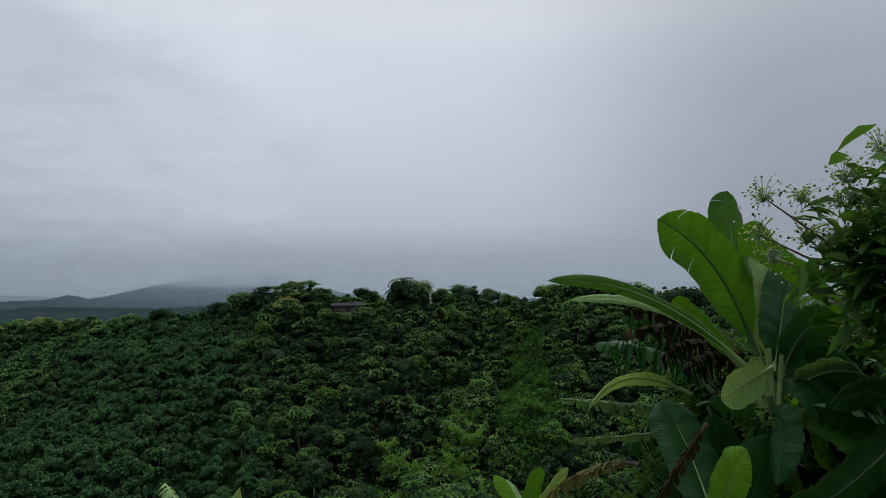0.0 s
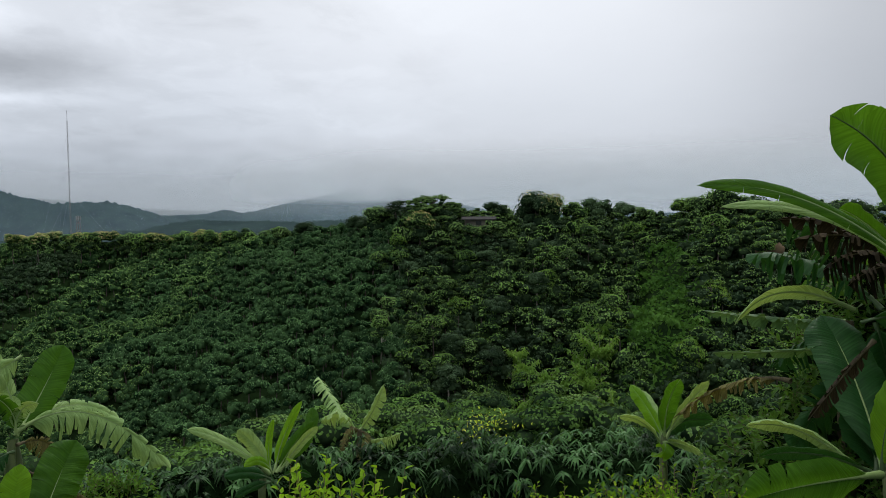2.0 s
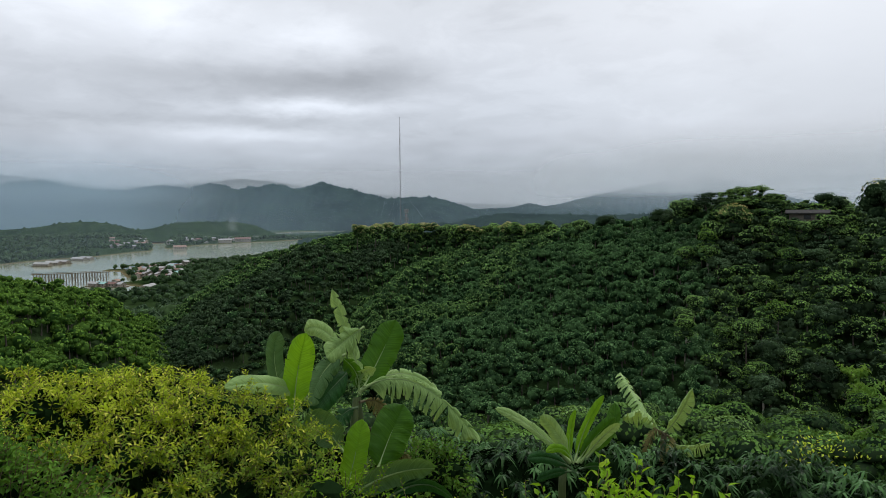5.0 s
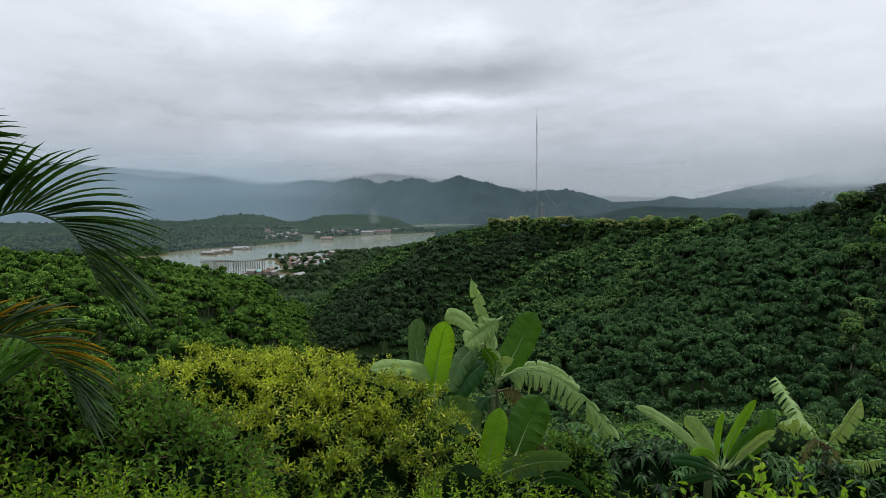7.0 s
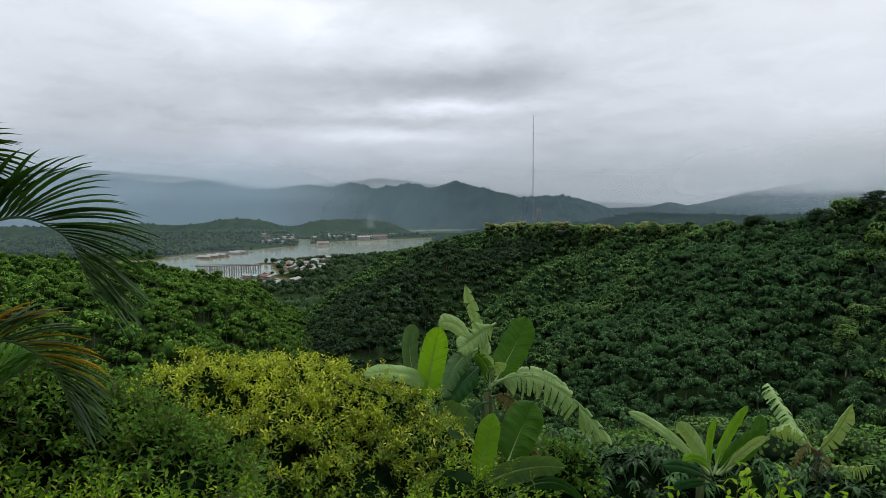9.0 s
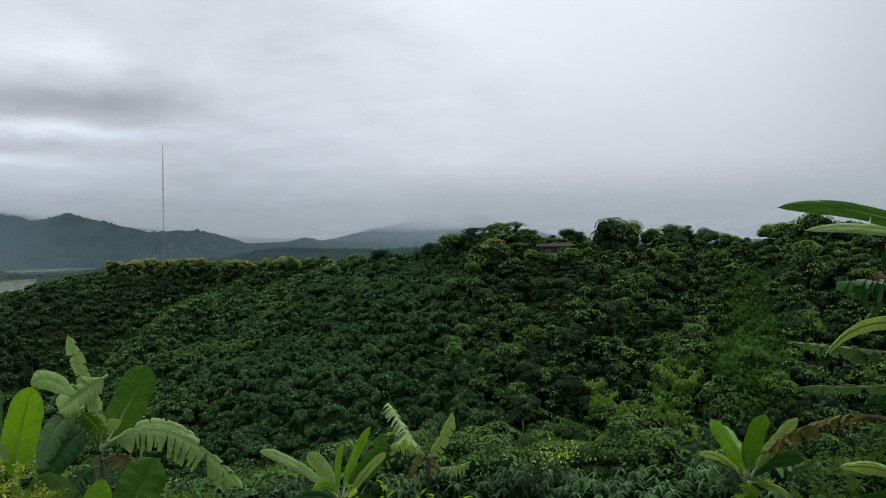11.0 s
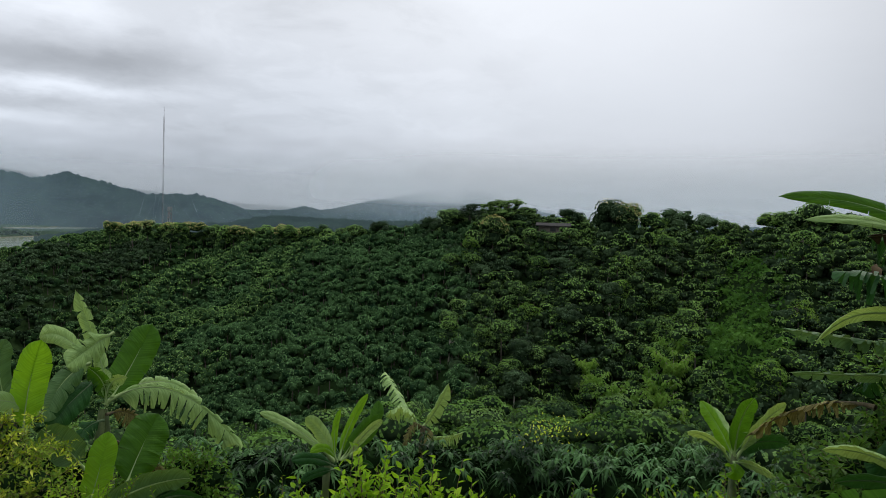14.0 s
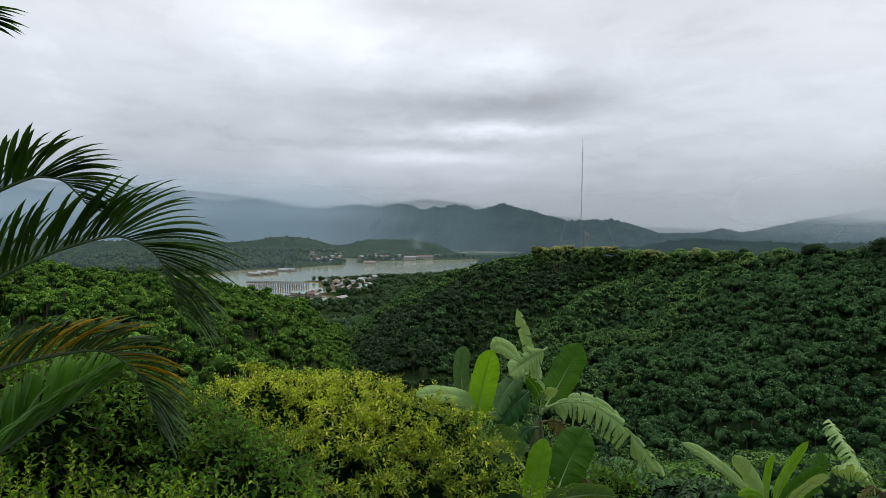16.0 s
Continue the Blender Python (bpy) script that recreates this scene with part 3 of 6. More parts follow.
# ---- low cloud, and haze drawn as tinted see-through sheets ----
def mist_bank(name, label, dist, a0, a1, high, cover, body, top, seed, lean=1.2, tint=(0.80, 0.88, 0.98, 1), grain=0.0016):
    """A thin tinted sheet for mist or distance haze: cover is how thick it is along the arc, body and top the thickness
    near the ground and higher up.
    """
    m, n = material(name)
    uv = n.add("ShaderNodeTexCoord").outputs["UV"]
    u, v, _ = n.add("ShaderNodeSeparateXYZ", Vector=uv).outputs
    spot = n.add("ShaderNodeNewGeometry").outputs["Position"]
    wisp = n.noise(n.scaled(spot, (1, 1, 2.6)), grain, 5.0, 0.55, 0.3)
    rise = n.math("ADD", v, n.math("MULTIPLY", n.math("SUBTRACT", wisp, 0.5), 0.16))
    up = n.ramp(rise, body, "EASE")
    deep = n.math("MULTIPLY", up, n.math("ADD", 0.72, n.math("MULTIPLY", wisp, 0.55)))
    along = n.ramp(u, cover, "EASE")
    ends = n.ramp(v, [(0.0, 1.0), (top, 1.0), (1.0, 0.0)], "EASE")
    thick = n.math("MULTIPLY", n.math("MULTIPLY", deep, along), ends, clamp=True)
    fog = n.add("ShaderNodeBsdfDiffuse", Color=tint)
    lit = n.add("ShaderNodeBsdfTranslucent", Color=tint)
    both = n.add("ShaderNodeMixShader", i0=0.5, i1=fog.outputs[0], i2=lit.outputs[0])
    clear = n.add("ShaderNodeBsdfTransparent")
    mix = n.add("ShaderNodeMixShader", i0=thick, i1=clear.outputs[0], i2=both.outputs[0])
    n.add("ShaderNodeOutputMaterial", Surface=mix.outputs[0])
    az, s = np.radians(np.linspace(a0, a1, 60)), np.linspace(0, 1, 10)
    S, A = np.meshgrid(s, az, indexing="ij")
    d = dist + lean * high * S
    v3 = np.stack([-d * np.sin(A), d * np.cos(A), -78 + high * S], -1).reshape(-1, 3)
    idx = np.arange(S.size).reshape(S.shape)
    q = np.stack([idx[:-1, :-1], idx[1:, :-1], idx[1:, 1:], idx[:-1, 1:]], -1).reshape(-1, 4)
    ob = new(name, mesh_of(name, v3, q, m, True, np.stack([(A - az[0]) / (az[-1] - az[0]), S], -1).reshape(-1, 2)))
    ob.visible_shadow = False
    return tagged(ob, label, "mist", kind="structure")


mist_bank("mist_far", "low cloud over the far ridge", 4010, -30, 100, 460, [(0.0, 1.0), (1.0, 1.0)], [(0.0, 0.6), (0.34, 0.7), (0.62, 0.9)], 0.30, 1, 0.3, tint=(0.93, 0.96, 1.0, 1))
# the next two sheets lay distance haze over what lies behind
mist_bank("haze_valley", "bluish distance haze across the plain and mountain flanks", 2350, -30, 100, 420,
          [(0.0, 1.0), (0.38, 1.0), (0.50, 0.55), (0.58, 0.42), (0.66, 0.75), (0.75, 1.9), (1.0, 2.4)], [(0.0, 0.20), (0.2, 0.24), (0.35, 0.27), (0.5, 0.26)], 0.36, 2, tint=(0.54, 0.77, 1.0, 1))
mist_bank("haze_lake", "thin haze over the lake and far shore", 1230, -30, 100, 190, [(0.0, 1.0), (1.0, 1.0)], [(0.0, 0.09), (0.3, 0.10), (0.5, 0.08)], 0.3, 5, tint=(0.62, 0.80, 1.0, 1))
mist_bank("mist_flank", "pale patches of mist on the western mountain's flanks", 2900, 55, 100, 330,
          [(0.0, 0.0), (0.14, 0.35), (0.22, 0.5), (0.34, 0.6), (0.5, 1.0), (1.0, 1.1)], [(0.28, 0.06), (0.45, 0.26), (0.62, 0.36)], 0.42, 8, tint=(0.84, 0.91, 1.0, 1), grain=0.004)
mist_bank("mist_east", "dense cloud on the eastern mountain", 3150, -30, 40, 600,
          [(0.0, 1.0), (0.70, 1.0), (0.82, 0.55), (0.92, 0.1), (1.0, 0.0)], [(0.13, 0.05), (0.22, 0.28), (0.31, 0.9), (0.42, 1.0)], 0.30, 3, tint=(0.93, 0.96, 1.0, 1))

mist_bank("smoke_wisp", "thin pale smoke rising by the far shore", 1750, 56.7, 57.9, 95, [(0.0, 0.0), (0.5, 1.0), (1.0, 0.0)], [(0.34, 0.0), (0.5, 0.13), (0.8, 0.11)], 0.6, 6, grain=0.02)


# ---- masts ----
mast = tagged(new("radio_mast"), "tall thin guyed radio mast on the ridge", "radio mast")
mx, my = -177.0, 188.7
mz = ground_at(mx, my)
mast.location = (mx, my, mz)
H = EYE + 37.6 - mz
sets = [tube([(0.19 * math.cos(a), 0.19 * math.sin(a), 0), (0.19 * math.cos(a), 0.19 * math.sin(a), H * 0.93)], 0.034, 5) for a in (0.3, 2.39, 4.49)]
for k in range(int(H * 0.93 / 1.2)):
    for a, b in ((0.3, 2.39), (2.39, 4.49), (4.49, 0.3)):
        sets.append(tube([(0.19 * math.cos(a), 0.19 * math.sin(a), k * 1.2), (0.19 * math.cos(b), 0.19 * math.sin(b), k * 1.2 + 1.2)], 0.018, 4))
piece("lattice", mesh_of("lattice", *joined(*sets), STEEL), mast)
piece("whip", mesh_of("whip", *tube([(0, 0, H * 0.92), (0, 0, H)], 0.06, 6), STEEL), mast)
for k, a in enumerate((0.5, 2.6, 4.7)):
    for lev in (0.45, 0.85):
        gx, gy = 16 * math.cos(a), 16 * math.sin(a)
        piece("guy_wire", mesh_of("guy_wire", *tube([(0, 0, H * lev), (gx, gy, ground_at(mx + gx, my + gy) - mz)], 0.012, 4), STEEL), mast)

tower = tagged(new("lattice_tower"), "distant red and white lattice telephone tower", "tower")
tx, ty = -271.0, 294.2
tz = -12.0
tower.location = (tx, ty, tz)
TH = EYE + 2.6 - tz
for sx, sy in ((1, 1), (1, -1), (-1, 1), (-1, -1)):
    piece("leg", mesh_of("leg", *tube([(sx * 1.5, sy * 1.5, -25), (sx * 0.5, sy * 0.5, TH)], 0.12, 5), STEEL), tower)
for k in range(9):
    z = -3 + k * (TH + 3) / 9
    w = 1.2 - 0.6 * k / 9
    ring = [(w, w, z), (-w, w, z + 0.9), (-w, -w, z), (w, -w, z + 0.9), (w, w, z)]
    piece("brace", mesh_of("brace", *tube(ring, 0.08, 4), RED_STEEL if k % 4 > 1 else ROOFS[0]), tower)
for a in (0.4, 2.4, 4.4):
    c, s = math.cos(a), math.sin(a)
    piece("antenna_panel", mesh_of("antenna_panel", *box(c * 1.0 - 0.25, s * 1.0 - 0.25, TH - 2.2, c * 1.0 + 0.25, s * 1.0 + 0.25, TH), STEEL), tower)


# ---- houses ----
def gable(w, d, h, eave, rise):
    """A gabled roof with thickness, ridge along x."""
    x, y, t = w / 2 + eave, d / 2 + eave, 0.18
    prof = [(-y, h - 0.15), (0, h + rise), (y, h - 0.15), (y, h - 0.15 + t), (0, h + rise + t), (-y, h - 0.15 + t)]
    v = np.array([(sx * x, a, b) for sx in (-1, 1) for a, b in prof])
    f = [(k, (k + 1) % 6, (k + 1) % 6 + 6) for k in range(6)] + [(k, (k + 1) % 6 + 6, k + 6) for k in range(6)]
    f += [(0, 4, 1), (0, 5, 4), (1, 4, 3), (1, 3, 2), (6, 7, 10), (6, 10, 11), (7, 9, 10), (7, 8, 9)]
    return v, np.array(f)


def walls(w, d, h, rise):
    x, y = w / 2, d / 2
    v = np.array([(sx * x, a, b) for sx in (-1, 1) for a, b in ((-y, -3), (y, -3), (y, h), (0, h + rise - 0.1), (-y, h))])
    f = [(0, 4, 3), (0, 3, 1), (1, 3, 2), (5, 8, 9), (5, 6, 8), (6, 7, 8)] + [t for k in range(5) for t in ((k, (k + 1) % 5, (k + 1) % 5 + 5), (k, (k + 1) % 5 + 5, k + 5))]
    return v, np.array(f)


def house(x, y, z, w, d, h, turn, roof_mat, label, wall_mat=None, category="house", group=""):
    ob = tagged(new("house"), label, category, group)
    ob.matrix_basis = pose(x, y, z, 0, 0, turn)
    rise = d * (0.14 if category == "hut" else 0.28)
    body = piece("wall", mesh_of("wall", *walls(w, d, h, rise), wall_mat or WALL), ob)
    piece("roof", mesh_of("roof", *gable(w, d, h, 0.7, rise), roof_mat), ob)
    for s in (-1, 1):
        for k in range(max(1, int(w // 4))):
            cx = -w / 2 + (k + 0.5) * w / max(1, int(w // 4))
            piece("window", mesh_of("window", *box(cx - 0.6, s * d / 2 - 0.05, h * 0.35, cx + 0.6, s * d / 2 + 0.05, h * 0.8), PANE), ob)
    piece("door", mesh_of("door", *box(w / 2 - 0.05, -0.5, 0, w / 2 + 0.05, 0.5, 2.05), TIMBER), ob)
    return ob


rng = random.Random(5)
COLOURS = ("white", "red", "rusty", "blue", "grey", "turquoise")


def by_bearing(az, r):
    return -r * math.sin(radians(az)), r * math.cos(radians(az))


for k in range(96):  # the village on the near shore
    az = rng.uniform(61.2, 67.0)
    x, y = by_bearing(az, rng.uniform(835, 985) - 14 * max(0, az - 64.5) * rng.random())
    z = ground_at(x, y)
    if z < LAKE + 0.5:
        continue
    c = rng.choice((0, 0, 4, 4, 4, 2, 3, 5, 1, 4, 0, 2))
    house(x, y, z, rng.uniform(6, 11), rng.uniform(4.5, 7), rng.uniform(2.4, 3.6), rng.uniform(0, 180), ROOFS[c], "small village house with a %s metal roof" % COLOURS[c], group="lake village")
for az, r, c, w in ((64.0, 742, 0, 12), (63.6, 760, 4, 9), (58.6, 1120, 2, 16), (58.2, 1135, 2, 10), (57.4, 1150, 0, 9), (60.2, 1040, 4, 12), (61.0, 1010, 0, 9)):
    x, y = by_bearing(az, r)
    house(x, y, ground_at(x, y), w, 7, 4.5, 40 + az * 7 % 90, ROOFS[c], "lakeside house with a %s roof among trees" % COLOURS[c], group="lakeside houses")
for k in range(46):  # houses along the far shore
    az = rng.uniform(55.2, 66.5)
    x, y = by_bearing(az, np.interp(az, [55, 59, 62, 66.5], [1960, 1740, 1560, 1560]) + abs(rng.gauss(0, 150)))
    z = ground_at(x, y)
    if z < LAKE + 0.5:
        continue
    c = rng.choice((0, 1, 2, 4, 4, 2, 4, 0))
    house(x, y, z, rng.uniform(9, 24), rng.uniform(7, 11), rng.uniform(3, 6), rng.uniform(0, 180), ROOFS[c], "far-shore building with a %s roof" % COLOURS[c], group="far shore buildings")
for az, r, c, turn in ((71.0, 1175, 0, 30), (70.3, 1205, 0, 24), (69.7, 1222, 4, 20), (68.6, 1290, 0, 22), (68.1, 1302, 4, 18), (67.6, 806, 0, 10), (67.1, 800, 5, 14), (66.4, 792, 1, 12), (65.9, 786, 0, 8)):
    x, y = by_bearing(az, r)  # raft houses at the bank
    raft = house(x, y, LAKE + 0.5, 26 if r > 1000 else 15, 9 if r > 1000 else 6.5, 2.8, turn, ROOFS[c], "floating raft house with a %s roof" % COLOURS[c], category="raft house", group="raft houses")
    piece("raft_deck", mesh_of("raft_deck", *box(-15 if r > 1000 else -9, -6, -0.6, 15 if r > 1000 else 9, 6, 0.0), TIMBER), raft)
for az, r, w, d, h, c, label in ((57.9, 1850, 34, 12, 5, 4, "long pale waterside hall"), (56.5, 1900, 42, 14, 7, 1, "long temple-like hall with a dark red roof"), (61.4, 1560, 26, 12, 6, 2, "red-roofed building above the bare bank")):
    x, y = by_bearing(az, r)
    house(x, y, max(ground_at(x, y), LAKE + 1), w, d, h, az + 12, ROOFS[c], label, category="hall")

bridge = tagged(new("wooden_bridge"), "long timber trestle footbridge over the bay", "bridge")
b0, b1 = Vector((*by_bearing(71.6, 846), LAKE)), Vector((*by_bearing(66.6, 838), LAKE))
run = math.degrees(math.atan2(b1.y - b0.y, b1.x - b0.x))
span = (b1 - b0).length
bridge.matrix_basis = pose(b0.x, b0.y, LAKE, 0, 0, run)
pile = mesh_of("pile", *tube([(0, 0, -5), (0, 0, 12.4)], 0.34, 5), PALE_BARK)
for k in range(27):
    for side in (-1.6, 0.0, 1.6):
        piece("pile", pile, bridge, at=pose(k * span / 26 + rng.uniform(-0.3, 0.3), side, 0, side * -1.4, rng.uniform(-1.5, 1.5)))
piece("deck", mesh_of("deck", *box(-2, -2.4, 12.4, span + 2, 2.4, 12.9), TIMBER), bridge)
for side in (-2.3, 2.3):
    piece("rail", mesh_of("rail", *box(-2, side - 0.1, 13.8, span + 2, side + 0.1, 14.0), TIMBER), bridge)
brace = mesh_of("brace", *tube([(0, 0, 2), (span / 26, 0, 11.5)], 0.16, 4), TIMBER)
for k in range(26):
    piece("brace", brace, bridge, at=pose(k * span / 26, -1.7, 0))

hut = house(-26.4, 143.6, -0.75, 6.2, 3.2, 1.9, 8, DARK_ROOF, "weathered wooden hut with a low roof among ridge trees", PLANK, "hut")

# ---- trees ----
def ball(rings=4, sides=5):
    th, ph = np.linspace(0, np.pi, rings + 1), np.linspace(0, 2 * np.pi, sides, endpoint=False)
    v = np.array([(np.sin(a) * np.cos(b), np.sin(a) * np.sin(b), np.cos(a)) for a in th for b in ph])
    idx = np.arange((rings + 1) * sides).reshape(rings + 1, sides)
    a, b, c, d = idx[:-1], np.roll(idx, -1, 1)[:-1], idx[1:], np.roll(idx, -1, 1)[1:]
    return v, np.concatenate([np.stack([a, c, d], -1)[:-1].reshape(-1, 3), np.stack([a, d, b], -1)[1:].reshape(-1, 3)])


def crown(seed, sprays=150, rx=1.0, rz=0.8, size=0.19, low=-0.3, lobes=5, bough=(0.34, 0.56), lobe=(0.40, 0.54), rise=0.35, grain=(3, 5), fill=0.90, tier=1.0, ruffle=0.24):
    """A crown of about unit radius round the origin: rounded boughs, each set with small leaf sprays; and the mass
    inside, for shade-dark leaf colours.
    """
    r = np.random.RandomState(seed)
    turn = (np.arange(lobes) + r.uniform(-0.3, 0.3, lobes)) * 2.4
    tilt = np.linspace(0.95, -0.05, lobes) + r.uniform(-0.12, 0.12, lobes)
    flat = np.sqrt(np.clip(1 - tilt ** 2, 0, 1))
    mids = np.c_[flat * np.cos(turn), flat * np.sin(turn), tilt] * r.uniform(*bough, (lobes, 1)) * [rx, rx, rz]
    mids[0] *= 0.82
    big = r.uniform(*lobe, lobes)
    many = sprays * 3
    pick = r.choice(lobes, many, p=big ** 2 / (big ** 2).sum())
    out = unit(r.normal(size=(many, 3)) + [0, 0, rise])
    out = out[:, :] * np.where(out[:, 2:3] < low, [1, 1, -1], [1, 1, 1])
    at = mids[pick] + out * (big[pick] * r.uniform(0.92, 1.06, many))[:, None] * [rx, rx, rz * tier]
    inside = np.zeros(many, bool)
    for k in range(lobes):
        inside |= (pick != k) & (np.linalg.norm((at - mids[k]) / [rx, rx, rz * tier], axis=1) < big[k] * 0.94)
    keep = np.argsort(inside, kind="stable")[:sprays]
    at, out = at[keep], out[keep]
    hang = unit(np.cross(out, r.normal(size=(sprays, 3))) + out * 0.22)
    long = size * r.uniform(0.65, 1.25, sprays)
    v, f = leaves(at - hang * long[:, None] * 0.4, hang, out + [0, 0, 0.25] + r.normal(size=(sprays, 3)) * ruffle, long, long * 0.72, fold=-0.12, droop=0.06)
    bv, bf = ball(*grain)
    cores = []
    for mid, s in zip(mids, big):
        lump = bv * (1 + 0.14 * np.sin(bv @ r.normal(size=(3, 3)) * 3).sum(1, keepdims=True) / 2)
        cores.append((mid + lump * s * fill * [rx, rx, rz * tier], bf))
    return (v, f), joined(*cores)


def trunk_of(seed, height, radius, limbs=4, reach=0.5, first=0.55):
    """A tapered, slightly bent trunk with rising limbs, from the ground up to height."""
    r = np.random.RandomState(seed)
    s = np.linspace(0, 1, 6)[:, None]
    bend = r.normal(size=2) * 0.04 * height
    axis = np.c_[s * bend[0] * s, s * bend[1] * s, s * height]
    sets = [tube(axis, radius * (1 - 0.75 * s[:, 0]), 6)]
    for k in range(limbs):
        h0 = r.uniform(first, 0.92)
        a = 2 * np.pi * (k / max(limbs, 1)) + r.uniform(-0.4, 0.4)
        p0 = np.array([bend[0] * h0 * h0, bend[1] * h0 * h0, h0 * height])
        p2 = p0 + np.array([np.cos(a) * reach, np.sin(a) * reach, r.uniform(0.3, 0.8) * reach])
        p1 = (p0 + p2) / 2 - [0, 0, 0.12 * reach]
        sets.append(tube([p0, p1, p2], [radius * 0.4, radius * 0.28, radius * 0.12], 4))
    return joined(*sets)


def seen_land(x, y, top):
    """Whether ground at (x, y) with trees of that height shows from the hilltop over the land between."""
    rr = np.hypot(x, y)
    goal = (height(x, y) + top - EYE) / rr
    block = np.full(np.shape(x), -9.0)
    for s in np.linspace(0.15, 0.96, 28):
        block = np.maximum(block, (height(x * s, y * s) - 0.8 - EYE) / (rr * s))
    return goal > block


def field(spacing, r0, r1, a0, a1, seed):
    """Jittered planting over a sector of the land."""
    r = np.random.RandomState(seed)
    k = np.arange(-r1, r1, spacing)
    X, Y = np.meshgrid(k, k)
    X = (X + r.uniform(-0.42, 0.42, X.shape) * spacing).ravel()
    Y = (Y + r.uniform(-0.42, 0.42, Y.shape) * spacing).ravel()
    rr, az = np.hypot(X, Y), np.degrees(np.arctan2(-X, Y))
    ok = (rr > r0) & (rr < r1) & (az > a0) & (az < a1)
    return X[ok], Y[ok]


def stand(name, label, spots, mats, kinds, size, tall, seed, single=0, one="", tag=""):
    """A wood too dense to count: crowns, inner boughs in darker, shade-like colours, and trunks, each joined."""
    r = np.random.RandomState(seed)
    sets, cores, stems, hues = [], [], [], [[], [], None]
    X, Y = spots
    Z = height(X, Y)
    near = set(np.argsort(np.hypot(X, Y))[:single].tolist())
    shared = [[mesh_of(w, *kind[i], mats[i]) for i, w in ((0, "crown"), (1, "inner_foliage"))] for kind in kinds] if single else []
    bole = mesh_of("trunk", *trunk_of(seed, 1.0, 0.05, 4, 0.3), mats[2], True) if single else None
    for j, (x, y, z) in enumerate(zip(X, Y, Z)):
        s, h, a = r.uniform(*size), r.uniform(*tall), r.uniform(0, 6.28)
        pick = r.randint(len(kinds))
        if j in near:
            root = tagged(new("tree"), one, "tree", tag)
            root.location = (x, y, z)
            up = Matrix.Translation((0, 0, h)) @ Matrix.Rotation(a, 4, "Z") @ Matrix.Diagonal((s, s, s * r.uniform(0.85, 1.15), 1))
            c = piece("crown", shared[pick][0], root, at=up)
            piece("inner_foliage", shared[pick][1], c)
            piece("trunk", bole, root, at=Matrix.Diagonal((s, s, h, 1)))
            continue
        (v, f), (cv, cf) = kinds[pick]
        c, sn = np.cos(a) * s, np.sin(a) * s
        turn = np.array([[c, -sn, 0], [sn, c, 0], [0, 0, s * r.uniform(0.85, 1.2)]])
        at = np.array([x, y, z + h])
        shade = (r.uniform(), 0.5)
        sets.append((v @ turn.T + at, f))
        cores.append((cv @ turn.T + at, cf))
        hues[0] += [shade] * len(v)
        hues[1] += [shade] * len(cv)
        stems.append(tube([(x, y, z - 0.5), (x + r.uniform(-0.3, 0.3), y + r.uniform(-0.3, 0.3), z + h)], [0.16, 0.08], 4))
    root = tagged(new(name), label, "forest", kind="stuff")
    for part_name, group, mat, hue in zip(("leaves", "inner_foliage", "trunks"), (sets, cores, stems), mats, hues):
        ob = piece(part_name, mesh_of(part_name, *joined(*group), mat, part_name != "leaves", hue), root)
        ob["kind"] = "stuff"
    return root


FULL = [crown(20 + k, 190, size=0.145, rz=0.85, lobes=8, bough=(0.42, 0.72), lobe=(0.26, 0.40), ruffle=0.5) for k in range(9)]
MIXED = [crown(80 + k, 240, rz=1.25, size=0.135, low=-0.35, lobes=11, bough=(0.45, 1.0), lobe=(0.22, 0.42), tier=0.5, ruffle=0.4) for k in range(9)]
SMALL = [crown(30 + k, 125, size=0.165, rz=0.85, lobes=6, bough=(0.40, 0.70), lobe=(0.28, 0.42), ruffle=0.5) for k in range(8)]
HALF = [crown(40 + k, 62, size=0.22, rz=0.82, lobes=5, bough=(0.40, 0.70), lobe=(0.30, 0.44), ruffle=0.5) for k in range(7)]
FEW = [crown(60 + k, 46, size=0.25, lobes=3, bough=(0.3, 0.5), lobe=(0.45, 0.65), ruffle=0.45) for k in range(5)]
FAR = [crown(70 + k, 24, size=0.36, rz=0.9, lobes=3, bough=(0.3, 0.5), lobe=(0.45, 0.65), fill=0.96) for k in range(5)]

# rubber plantation over the western spurs: leaf tone also stands for light and shade, lighter on the front shoulder,
# darker on the back spur; the gully between them has fresh growth
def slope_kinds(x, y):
    """Which trees stand where on the spurs, their tone also standing for light and shade: (light, dark, gully, back
    spur).
    """
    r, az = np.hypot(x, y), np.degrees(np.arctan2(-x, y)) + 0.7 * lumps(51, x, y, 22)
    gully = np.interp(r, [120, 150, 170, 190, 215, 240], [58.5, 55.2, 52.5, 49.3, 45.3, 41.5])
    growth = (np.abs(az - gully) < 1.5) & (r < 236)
    # the back spur's shade is put in as darker leaves
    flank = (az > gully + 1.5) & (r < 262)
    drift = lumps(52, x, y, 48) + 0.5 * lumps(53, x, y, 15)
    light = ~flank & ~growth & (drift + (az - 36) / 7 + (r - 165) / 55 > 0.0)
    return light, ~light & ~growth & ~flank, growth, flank


